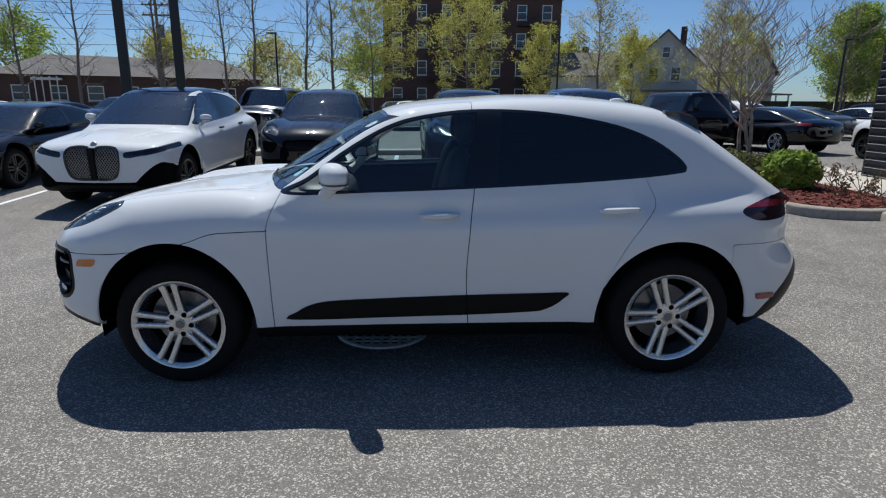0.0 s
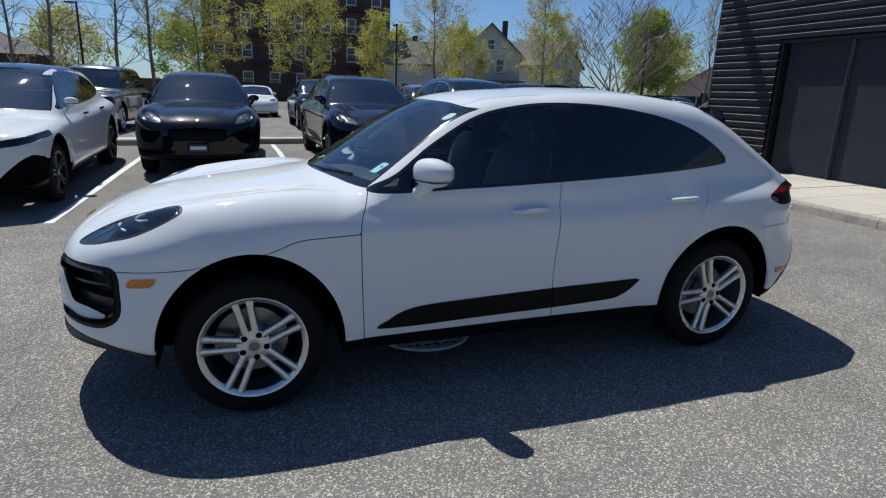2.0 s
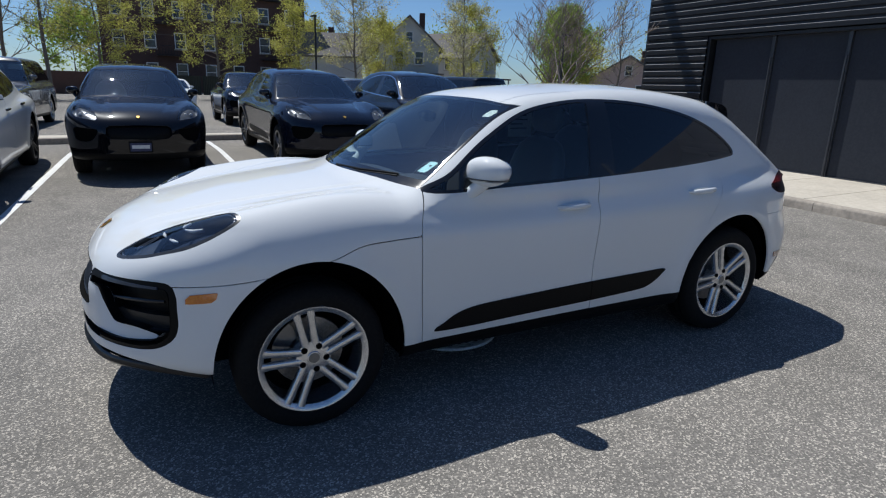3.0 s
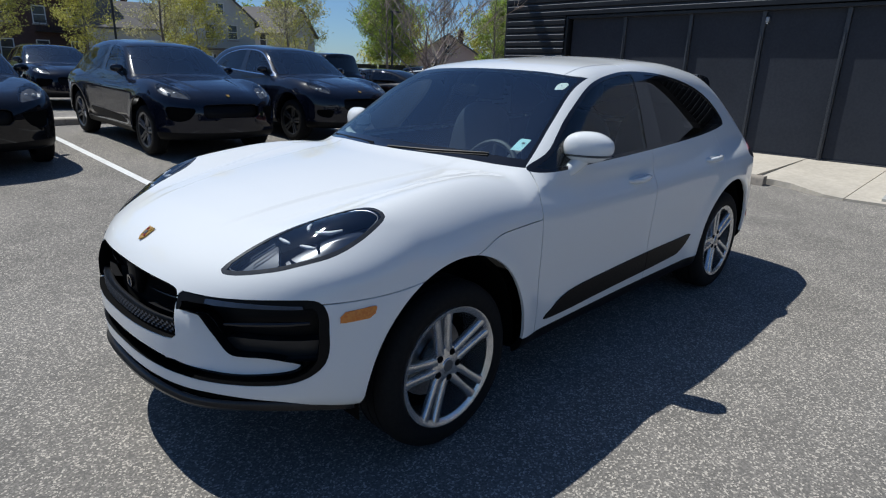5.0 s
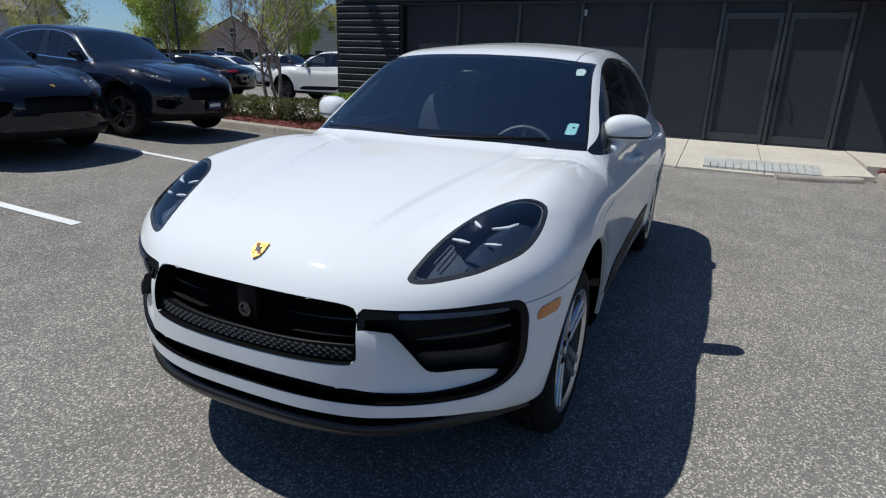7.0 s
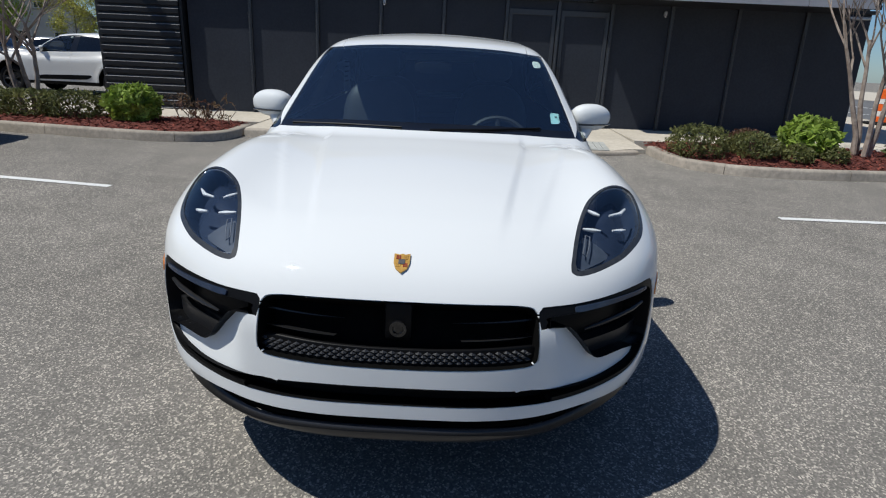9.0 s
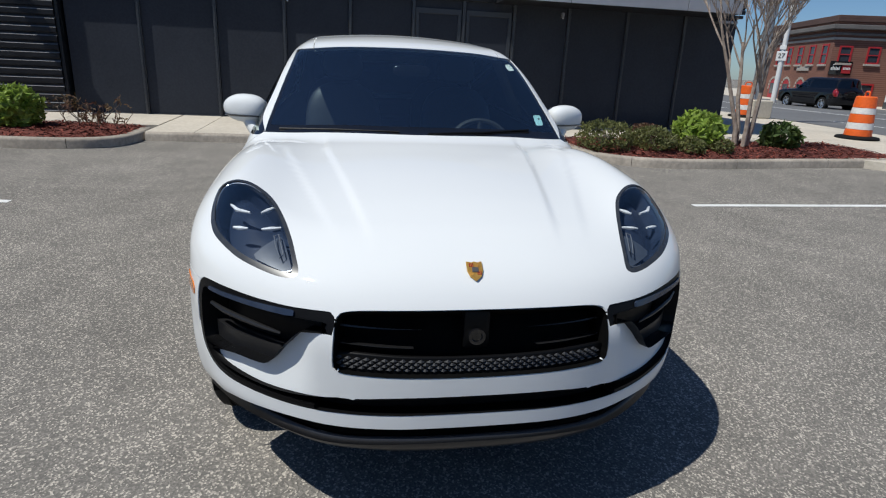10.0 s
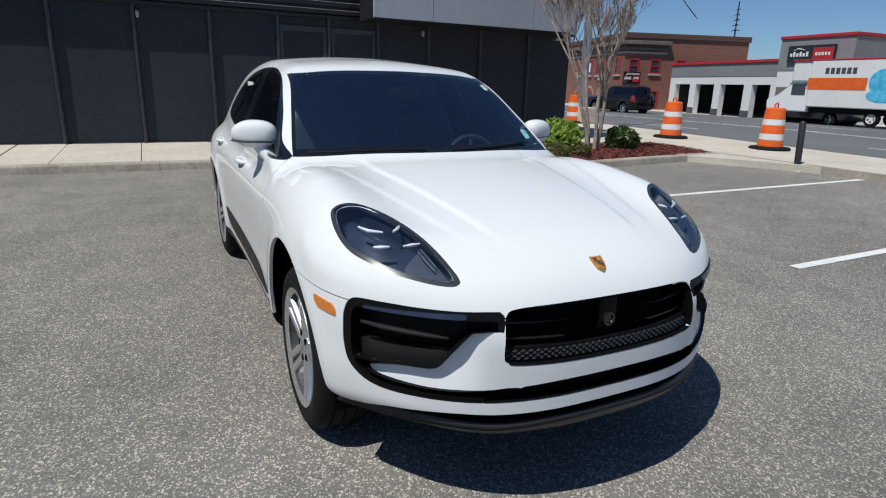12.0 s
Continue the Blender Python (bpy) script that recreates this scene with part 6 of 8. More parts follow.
TALL = Shape(axles=(-1.5, 1.5), arch=.45, hub_z=.40, nose=(-2.5, .12, 3.5), nose_z=curve([(.2, .05), (.4, .0), (.8, .0), (1.02, .02), (1.15, .1)]),
             tail=(2.55, .12, 3.5), tail_z=curve([(.2, .1), (.5, 0), (1.1, .02), (1.3, .1)]),
             width=curve([(-2.5, .97), (0, 1.0), (2.5, .97)]), inset=curve([(.2, .05), (.4, .01), (.8, 0), (1.1, .01), (1.25, .06)]),
             deck=curve([(-2.5, 1.03), (-2.3, 1.10), (-1.8, 1.14), (-1.2, 1.18), (0, 1.22), (2.5, 1.22)]), fender=.02,
             green=(.95, .28, .15), green_x=curve([(-1.2, .02), (0, 0), (2.5, .02)]),
             roof=curve([(-.8, 1.74), (-.4, 1.84), (.2, 1.88), (1.5, 1.87), (2.3, 1.84), (2.6, 1.8)]), roof_crown=.04,
             screen=(-1.1, 1.2, .95, .12), back=(2.45, 1.3, -.28, .1), round=dict(end=.12, side=.10))
TALL_SPEC = dict(
    dlo=[(-.75, 1.22), (.5, 1.23), (2.0, 1.25), (2.2, 1.3), (2.1, 1.68), (1.6, 1.74), (.5, 1.76), (-.1, 1.74), (-.45, 1.55)],
    pillar=(line_x((.1, 1.2), (.12, 1.75)), line_x((.2, 1.2), (.22, 1.75))),
    screen=dict(half=curve([(1.2, .85), (1.75, .72)]), low=curve([(0, 1.24), (.8, 1.22)]), top=curve([(0, 1.77), (.7, 1.74)])),
    rear=dict(half=curve([(1.3, .78), (1.7, .7)]), low=curve([(0, 1.28), (.7, 1.28)]), top=curve([(0, 1.72), (.7, 1.7)])),
    lamp_front=[(-.60, .98), (-.92, 1.0), (-.95, .86), (-.90, .78), (-.62, .80)],
    grille=[(0, 1.02), (-.45, 1.02), (-.54, .95), (-.50, .68), (-.30, .60), (0, .60)],
    doors=(line_x((-.8, 1.25), (-.95, 1.0), (-.96, .3)), line_x((.15, 1.22), (.15, .3)), line_x((1.2, 1.25), (1.2, 1.0), (.98, .5), (.98, .3))),
    tail=[(2.2, 1.25), (2.7, 1.25), (2.7, .85), (2.3, .85)], tail_in=.80, mirror=(-.66, -1.0, 1.32))
parked("suv_car", "large grey SUV with a slatted chrome grille", at(-5.4, 14.6 + 2.5, 86), GREY_PAINT, TALL, TALL_SPEC, ALLOY, wr=.40, rim=.28)
parked("suv_car", "large black SUV seen from behind", at(8.6, 16.6, -82), BLACK_PAINT, TALL, TALL_SPEC, ALLOY, wr=.40, rim=.28)
parked("sports_car", "white low sports car far down the aisle", at(-.6, 24 + 2.4, 90), WHITE_PAINT, SEDAN, SEDAN_SPEC, DARK_ALLOY, detail=0, wr=.35)
parked("sedan_car", "dark sedan parked far down the aisle", at(-1.6, 32, 90), GREY_PAINT, SEDAN, SEDAN_SPEC, ALLOY, detail=0, wr=.35)
parked("suv_car", "black SUV parked behind the front row", at(1.3, 17.5, 90), NAVY_PAINT, LOT_CROSSOVER, CROSSOVER_PARKED, ALLOY)
parked("suv_car", "dark grey SUV parked behind the front row", at(5.0, 16.8, 92), GREY_PAINT, LOT_CROSSOVER, CROSSOVER_PARKED, ALLOY)
rng = random.Random(11)
far_paints = (GREY_PAINT, BLACK_PAINT, SILVER_PAINT, WHITE_PAINT, NAVY_PAINT)
words = {GREY_PAINT: "grey", BLACK_PAINT: "black", SILVER_PAINT: "silver", WHITE_PAINT: "white", NAVY_PAINT: "dark blue"}
kinds = ((SEDAN, SEDAN_SPEC, "sedan_car", "sedan"), (LOT_CROSSOVER, CROSSOVER_PARKED, "suv_car", "compact SUV"))
made = {}
spots = [(-11.5, 13.5, 88), (-14.6, 14.5, 88), (-17.8, 15.5, 86), (-21.5, 17, 84), (-25.5, 18.5, 84), (-29.5, 20.5, 84), (-13.0, 22.5, 80), (-17.0, 24, 80), (-21.5, 26, 80), (-26.5, 29, 80),
         (14.5, 24, -70), (17.3, 23, -70), (20.0, 21.5, 100), (22.5, 20, 100), (25.0, 18.5, 100), (17.0, 29, 95), (20.5, 28, 95), (24.0, 26.5, 95), (27.5, 24.5, 95), (12.0, 33, 90), (8.5, 34, 90)]
for k, (x, y, a) in enumerate(spots):
    paint, kind = far_paints[(k * 2 + k // 3) % 5], kinds[(k * 3 // 2) % 2]
    key = (paint.name, kind[2])
    m = at(x + rng.uniform(-.2, .2), y, a)
    if key in made:
        copy_thing(made[key], m)
    else:
        made[key] = parked(kind[2], "%s %s parked far across the lot" % (words[paint], kind[3]), m, paint, kind[0], kind[1], ALLOY, detail=0, group="far parked cars", wr=.35)

# ---------------------------------------------------------------- trees and shrubs
BARK = material("grey bark", (.22, .185, .155), .9, grain=22, second=(.13, .11, .09), bump=.6)
BARK_PALE = material("pale smooth bark", (.36, .30, .25), .8, grain=9, second=(.22, .17, .14), bump=.3)
TWIG = material("brown twigs", (.12, .085, .065), .9, grain=15, second=(.16, .12, .09))


def leaf_material(name, a, b):
    m = material(name, a, .6, grain=3.0, second=b, coords="Object")
    nt = m.node_tree
    bsdf = nt.nodes["Principled BSDF"]
    geo = nt.nodes.new("ShaderNodeNewGeometry")
    mr = node(nt, "MapRange")
    mr.inputs["To Min"].default_value, mr.inputs["To Max"].default_value = .6, 1.4
    nt.links.new(geo.outputs["Random Per Island"], mr.inputs["Value"])
    mul = nt.nodes.new("ShaderNodeMix")
    mul.data_type, mul.blend_type = "RGBA", "MULTIPLY"
    mul.inputs["Factor"].default_value = 1.0
    nt.links.new(bsdf.inputs["Base Color"].links[0].from_socket, mul.inputs["A"])
    nt.links.new(mr.outputs["Result"], mul.inputs["B"])
    nt.links.new(mul.outputs["Result"], bsdf.inputs["Base Color"])
    tl = nt.nodes.new("ShaderNodeBsdfTranslucent")
    nt.links.new(mul.outputs["Result"], tl.inputs["Color"])
    mx = nt.nodes.new("ShaderNodeMixShader")
    mx.inputs[0].default_value = .4
    out = nt.nodes["Material Output"]
    nt.links.new(bsdf.outputs[0], mx.inputs[1])
    nt.links.new(tl.outputs[0], mx.inputs[2])
    nt.links.new(mx.outputs[0], out.inputs["Surface"])
    return m


LEAF_YELLOW = leaf_material("yellow green spring leaves", (.42, .42, .085), (.52, .49, .13))
LEAF_FRESH = leaf_material("fresh green leaves", (.28, .37, .055), (.36, .45, .09))
LEAF_PALE = leaf_material("pale buds", (.48, .45, .22), (.58, .54, .30))
LEAF_DARK = leaf_material("dark green leaves", (.07, .12, .03), (.11, .16, .04))
LEAF_BRIGHT = leaf_material("bright laurel leaves", (.24, .34, .05), (.30, .40, .08))
LEAF_OLIVE = leaf_material("olive hedge leaves", (.12, .135, .045), (.18, .185, .065))
LEAF_BROWN = leaf_material("reddish brown young leaves", (.13, .06, .04), (.16, .12, .06))


def quads(name, centres, size, seed, mat, parent, stretch=1.6, up=0.0):
    """Many small leaves, turned every way, as one crown."""
    rng = np.random.default_rng(seed)
    c = np.asarray(centres, float)
    n = len(c)
    a = rng.normal(size=(n, 3))
    a /= np.linalg.norm(a, axis=1, keepdims=True)
    b = rng.normal(size=(n, 3))
    b[:, 2] += up
    b = np.cross(a, b)
    b /= np.linalg.norm(b, axis=1, keepdims=True)
    s = size * rng.uniform(.6, 1.4, (n, 1))
    v = np.stack([c - a * s * stretch, c - b * s * .6, c + a * s * stretch, c + b * s * .6], 1).reshape(-1, 3)
    f = np.arange(4 * n).reshape(-1, 4)
    me = bpy.data.meshes.new(name)
    me.from_pydata(v.tolist(), [], f.tolist())
    return put_mesh(name, me, mat, parent)


def tree_mesh(seed, height, spread, levels=4, first=.3, stems=1, lean=.25, up=.5, thick=.0065, split=(3, 4), shrink=.68, fan=.75, twig=.006):
    """Limbs of a tree as tapered tubes; gives the mesh and the twig tips."""
    rng = random.Random(seed)
    bm = bmesh.new()
    tips = []

    def grow(p, d, length, r, level):
        pts, radii = [p], [r]
        seg = 4 if level < 2 else 3
        q, dd = p.copy(), d.copy()
        for k in range(seg):
            dd = (dd + Vector((rng.gauss(0, .10), rng.gauss(0, .10), rng.gauss(0, .06) + .04 * up))).normalized()
            q = q + dd * length / seg
            pts.append(q.copy())
            radii.append(max(twig, r * (1 - .5 * (k + 1) / seg)))
        tube(bm, pts, radii, 7 if level == 0 else 5 if level == 1 else 3, False)
        if level >= 2:
            tips.extend(pts[1:])
        if level >= levels:
            return
        for j in range(rng.randint(*split) + (1 if level == 0 else 0)):
            t = rng.uniform(.45, 1.0) if level else rng.uniform(.55, 1.0)
            k = min(seg - 1, int(t * seg))
            base = pts[k].lerp(pts[k + 1], t * seg - k) if k < seg else pts[-1]
            az = rng.uniform(0, 2 * math.pi)
            side = Vector((math.cos(az), math.sin(az), 0))
            nd = (dd * (1 - fan * .5) + side * fan * spread + Vector((0, 0, up * .6))).normalized()
            grow(base, nd, length * shrink * rng.uniform(.8, 1.15), max(twig, radii[min(k, seg)] * .62), level + 1)

    for s in range(stems):
        a = 2 * math.pi * s / max(1, stems) + seed
        d = Vector((math.cos(a) * lean * (stems > 1), math.sin(a) * lean * (stems > 1), 1)).normalized()
        grow(Vector((.10 * math.cos(a) * (stems > 1), .10 * math.sin(a) * (stems > 1), -.1)), d, height * first, height * thick * (1 if stems == 1 else .55), 0)
    top = max(p.z for p in tips)
    k = height / top
    for v in bm.verts:
        v.co *= k
    return bm, [p * k for p in tips]


def far_tree(seed, height, width, bare=.2, rise=.9, limbs=24, r0=.010, twigs=6):
    """A tree with a leader and many limbs that fork into fine twigs; gives the mesh and places for leaves."""
    rng = random.Random(seed)
    bm = bmesh.new()
    tips = []
    lean = Vector((rng.gauss(0, .03), rng.gauss(0, .03), 1))
    line = [Vector((lean.x * height * t + rng.gauss(0, .012) * height * t, lean.y * height * t + rng.gauss(0, .012) * height * t, height * t - .1)) for t in (0, .12, .25, .4, .55, .7, .85, 1.0)]
    r = height * r0
    tube(bm, line, [r * k for k in (1.15, 1.0, .88, .70, .52, .36, .2, .06)], 7, False)

    def on_line(t):
        k = min(6, max(0, next((j for j, a in enumerate((.12, .25, .4, .55, .7, .85, 1.0)) if t <= a), 6)))
        a, b = (0, .12, .25, .4, .55, .7, .85, 1.0)[k:k + 2]
        return line[k].lerp(line[k + 1], (t - a) / (b - a))

    def branch(p, d, length, rad, level):
        q, pts = p.copy(), [p.copy()]
        for k in range(3):
            d = (d + Vector((rng.gauss(0, .13), rng.gauss(0, .13), rng.gauss(0, .08) + .07))).normalized()
            q = q + d * length / 3
            pts.append(q.copy())
        tube(bm, pts, [rad, rad * .75, rad * .5, rad * .25], 4 if level == 1 else 3, False)
        if level >= 2:
            tips.extend(pts[1:])
        if level < 3:
            for j in range(twigs if level == 1 else 3):
                t = rng.uniform(.2, 1.0)
                k = min(2, int(t * 3))
                side = Vector((rng.gauss(0, 1), rng.gauss(0, 1), rng.gauss(.1, .5))).normalized()
                branch(pts[k].lerp(pts[k + 1], t * 3 - k), (d * .8 + side * .8).normalized(), length * rng.uniform(.35, .6), max(.006, rad * .5), level + 1)

    for j in range(limbs):
        t = bare + (1 - bare) * (j + rng.random()) / limbs * .97
        u = (t - bare) / (1 - bare)
        az = j * 2.4 + rng.uniform(-.5, .5)
        up = math.tan(rise * rng.uniform(.75, 1.2) * (.55 + .5 * u))
        d = Vector((math.cos(az), math.sin(az), up)).normalized()
        length = width * (1.0 - u ** 2.2 * .75) * (.62 + .38 * min(1, u * 3)) * rng.uniform(.75, 1.15)
        branch(on_line(t), d, length, max(.012, r * .34 * (1 - .6 * u)), 1)
    return bm, tips


def wild_tree(x, y, height, seed, leaf=None, count=0, label="", size=.05, width=.3, cloud=.12, **kw):
    ob = thing("tree", pose(x, y, ground_z(x, y)), label, "tree", "trees round the lot")
    bm, tips = far_tree(seed, height, width * height, **kw)
    part("trunk", bm, BARK, ob, smooth=True)
    if leaf and count:
        rng = np.random.default_rng(seed)
        t = np.array([tuple(p) for p in tips])
        c = t[rng.integers(0, len(t), count)] + rng.normal(size=(count, 3)) * cloud
        quads("crown", c, size, seed, leaf, ob)
    return ob


def tree(x, y, height, seed, leaf=None, count=0, label="", size=.12, bark=BARK, z=None, group="trees round the lot", near=0.0, spread=1.0, cloud=.35, **kw):
    ob = thing("tree", pose(x, y, ground_z(x, y) if z is None else z), label, "tree", group)
    bm, tips = tree_mesh(seed, height, spread, **kw)
    part("trunk", bm, bark, ob, smooth=True)
    if leaf and count:
        rng = np.random.default_rng(seed)
        t = np.array([tuple(p) for p in tips])
        count, size = int(count * 3.4), size * .42
        c = t[rng.integers(0, len(t), count)] + rng.normal(size=(count, 3)) * cloud
        c = c[c[:, 2] > height * .14]
        quads("crown", c, size, seed, leaf, ob)
    return ob


# the far belt of trees, from the brick houses round to the white houses
BUDS = "tall bare tree with a haze of spring buds"
for k, (x, y, h, n) in enumerate(((-33, 37, 13, 1200), (-29, 41, 13, 2500), (-24.5, 40, 13.5, 1200), (-21, 46, 12.5, 3000), (-18, 38.5, 13.5, 1500), (-15, 43, 13, 3500), (-12.3, 40.5, 14, 2500), (-9.2, 43.5, 14.5, 1500), (-6.6, 41, 14, 1500))):
    wild_tree(x, y, h, 60 + k, LEAF_PALE, n // 2, BUDS, .04, .24, .15, rise=1.0, bare=.16, limbs=26, r0=.0085)
wild_tree(-26, 58, 7.2, 2, LEAF_YELLOW, 6000, "yellow-green tree behind the low brick building", .075, .42, .35, rise=.7)
wild_tree(-15, 60, 7, 3, LEAF_PALE, 1300, "hazy yellow-green tree behind the low brick building", .075, .42, .35, rise=.7)
wild_tree(-3.8, 41.5, 9.3, 7, LEAF_YELLOW, 19000, "spreading tree in fresh yellow-green leaf", .046, .40, .11, rise=.40, limbs=36, bare=.24)
wild_tree(3.3, 41.3, 8.8, 8, LEAF_YELLOW, 15000, "wide tree in yellow spring leaf", .044, .42, .11, rise=.36, limbs=36, bare=.22)
wild_tree(13.2, 41, 9.8, 9, LEAF_PALE, 9000, "airy tree with pale young leaves", .045, .30, .14, rise=.9, bare=.2, limbs=30)
wild_tree(9.8, 46, 7, 10, LEAF_YELLOW, 7000, "small tree in yellow-green leaf", .05, .36, .16, rise=.7)
wild_tree(17.5, 46, 6.5, 30, LEAF_YELLOW, 9000, "low tree in yellow-green leaf", .05, .42, .18, rise=.6)
wild_tree(21.0, 38, 9.8, 11, LEAF_PALE, 7000, "slender tree with sparse pale leaves", .042, .28, .14, rise=1.0, limbs=28)
wild_tree(24.0, 42, 7.5, 12, LEAF_YELLOW, 10000, "yellow-green tree before the white house", .05, .40, .16, rise=.65)
wild_tree(29.5, 37, 7.4, 13, LEAF_FRESH, 26000, "dense tree in bright green leaf", .06, .38, .2, rise=.75, limbs=34)
wild_tree(27.0, 34.0, 7.8, 14, None, 0, "bare vase-shaped tree with fine twigs", width=.36, rise=1.05, bare=.25, limbs=34)
wild_tree(31.5, 32.5, 8.6, 15, LEAF_PALE, 1500, "bare tree with upswept twigs", .04, .30, .15, rise=1.1, limbs=32)
wild_tree(35.0, 30.0, 9.0, 16, LEAF_PALE, 1500, "bare tree with upswept twigs", .04, .28, .15, rise=1.1, limbs=32)
wild_tree(38.0, 31.5, 6.8, 18, LEAF_FRESH, 18000, "green tree before the far houses", .06, .42, .2, rise=.7)
wild_tree(41.0, 28.0, 6.5, 19, LEAF_YELLOW, 12000, "yellow-green tree before the far houses", .055, .42, .2, rise=.7)
wild_tree(33.5, 40.5, 6.0, 23, LEAF_YELLOW, 11000, "low yellow-green tree beside a pale house", .055, .5, .2, rise=.6)
for k, (x, y, h) in enumerate(((-42, 60, 9), (-30, 70, 8.5), (-19, 74, 8), (-8, 80, 8), (20, 82, 9), (29, 78, 9), (40, 72, 8.5), (49, 60, 8), (56, 48, 8), (12, 78, 8))):
    wild_tree(x, y, h, 90 + k, LEAF_YELLOW if k % 3 else LEAF_FRESH, 5000, "hazy far tree in young leaf", .14, .55, .5, rise=.6, limbs=14, twigs=4, bare=.1)
tree(6.25, 7.15, 3.6, 21, None, 0, "bare multi-stemmed myrtle pruned to a fan", bark=BARK_PALE, z=.25, stems=3, lean=.05, first=.42, levels=5, fan=.72, thick=.022, split=(2, 3), twig=.004, group="myrtles in the islands")
tree(5.75, -6.75, 4.4, 22, None, 0, "bare multi-stemmed myrtle in the mulch bed", bark=BARK_PALE, z=.22, stems=4, lean=.05, first=.46, levels=5, fan=.60, spread=.7, thick=.020, split=(3, 4), shrink=.60, twig=.004, group="myrtles in the islands")


def shrub(x, y, z, rx, ry, rz, seed, leaf, count, size, label, shape="round", stretch=1.6):
    """A shrub: short stems and a shell of leaves."""
    ob = thing("shrub", pose(x, y, z), label, "shrub", "shrubs in the islands")
    rng = np.random.default_rng(seed)
    bm = bmesh.new()
    for k in range(9):
        a = rng.uniform(0, 2 * math.pi)
        r = rng.uniform(.2, .7)
        tube(bm, [(0, 0, -.03), (.3 * r * rx * math.cos(a), .3 * r * ry * math.sin(a), .5 * rz), (r * rx * math.cos(a), r * ry * math.sin(a), rz * rng.uniform(1.0, 1.6))], [.012, .009, .005], 5)
    part("woody_base", bm, TWIG, ob)
    d = rng.normal(size=(count, 3))
    d /= np.linalg.norm(d, axis=1, keepdims=True)
    p = 4 if shape == "box" else 2
    d /= (np.abs(d) ** p).sum(1, keepdims=True) ** (1 / p)
    lump = np.array([1 + .22 * noise.noise(Vector(q) * 2.3 + Vector((seed, 0, 0))) for q in d])[:, None]
    rad = rng.uniform(.45, 1.0, (count, 1)) ** .4
    c = d * lump * rad * [rx, ry, rz] + [0, 0, rz * .92]
    c = c[c[:, 2] > .0]
    quads("leaves", c, size, seed, leaf, ob, stretch)
    return ob


shrub(5.95, 5.22, .27, .42, .42, .33, 31, LEAF_BRIGHT, 1500, .045, "bright green laurel shrub in red mulch")
for k, (x, y) in enumerate(((6.05, 6.3), (6.0, 7.0), (6.05, 7.8), (6.0, 8.6), (6.1, 9.4))):
    shrub(x, y, .24, .42, .44, .25, 40 + k, LEAF_OLIVE, 2200, .022, "low clipped olive-green hedge shrub", "box")
shrub(5.42, -3.98, .22, .45, .38, .24, 51, LEAF_OLIVE, 2600, .020, "rounded clipped boxwood shrub", "box")
shrub(5.28, -4.78, .21, .42, .38, .22, 52, LEAF_OLIVE, 2400, .020, "rounded olive boxwood shrub")
shrub(5.85, -4.95, .21, .38, .34, .22, 53, LEAF_BROWN, 1800, .020, "brownish clipped shrub by the wall")
shrub(5.55, -5.75, .22, .42, .42, .36, 54, LEAF_BRIGHT, 1500, .045, "bright green laurel shrub in red mulch")
shrub(5.05, -5.35, .20, .24, .24, .16, 55, LEAF_OLIVE, 900, .020, "small olive shrub at the kerb")
shrub(5.15, -5.95, .20, .22, .22, .15, 57, LEAF_OLIVE, 800, .020, "small olive shrub at the kerb")
shrub(5.75, -7.55, .22, .34, .34, .26, 56, LEAF_DARK, 800, .045, "dark green laurel shrub in red mulch")


def rose(x, y, z, seed, h):
    ob = thing("rose_bush", pose(x, y, z), "thin rose bush with reddish young leaves", "rose bush", "rose bushes")
    bm, tips = tree_mesh(seed, h, 1.0, levels=2, stems=5, lean=.5, first=.5, fan=.7, thick=.022, split=(1, 2), twig=.003)
    part("woody_base", bm, TWIG, ob)
    rng = np.random.default_rng(seed)
    t = np.array([tuple(p) for p in tips])
    quads("leaves", t[rng.integers(0, len(t), 170)] + rng.normal(size=(170, 3)) * .03, .022, seed, LEAF_BROWN, ob)


rose(6.45, 4.42, .25, 61, .50)
rose(6.30, 4.05, .25, 62, .36)

# ---------------------------------------------------------------- far buildings
BRICK = material("dark brown brick", (.085, .050, .042), .9, grain=40, second=(.11, .066, .055), stain=(.3, .25))
BRICK_RED = material("red brown brick", (.17, .078, .055), .9, grain=40, second=(.215, .10, .07), stain=(.3, .22))
ROOF = material("grey brown shingle roof", (.13, .12, .115), .9, grain=12, second=(.16, .15, .14), stain=(.5, .2))
SIDING = material("pale grey siding", (.52, .52, .50), .7, grain=9, second=(.56, .56, .54), stain=(.4, .1))
SIDING_PINK = material("pinkish siding", (.50, .38, .34), .7, grain=9, second=(.54, .42, .38))
PANE = material("dark window pane", (.03, .035, .045), .08, grain=1.5, second=(.06, .07, .085), spec=.8)
FRAME_WHITE = material("white window frame", (.72, .72, .70), .6, grain=20, second=(.68, .68, .66))
RED_PAINT = material("red painted timber", (.42, .025, .03), .5, grain=20, second=(.36, .02, .025))
STONE = material("pale stone band", (.42, .38, .33), .8, grain=18, second=(.36, .32, .28))
GREY_WALL = material("mid grey painted wall", (.20, .205, .21), .7, grain=8, second=(.22, .225, .23), stain=(.6, .08))
WHITE_WALL = material("white painted wall", (.70, .70, .68), .7, grain=8, second=(.66, .66, .64), stain=(.6, .06))


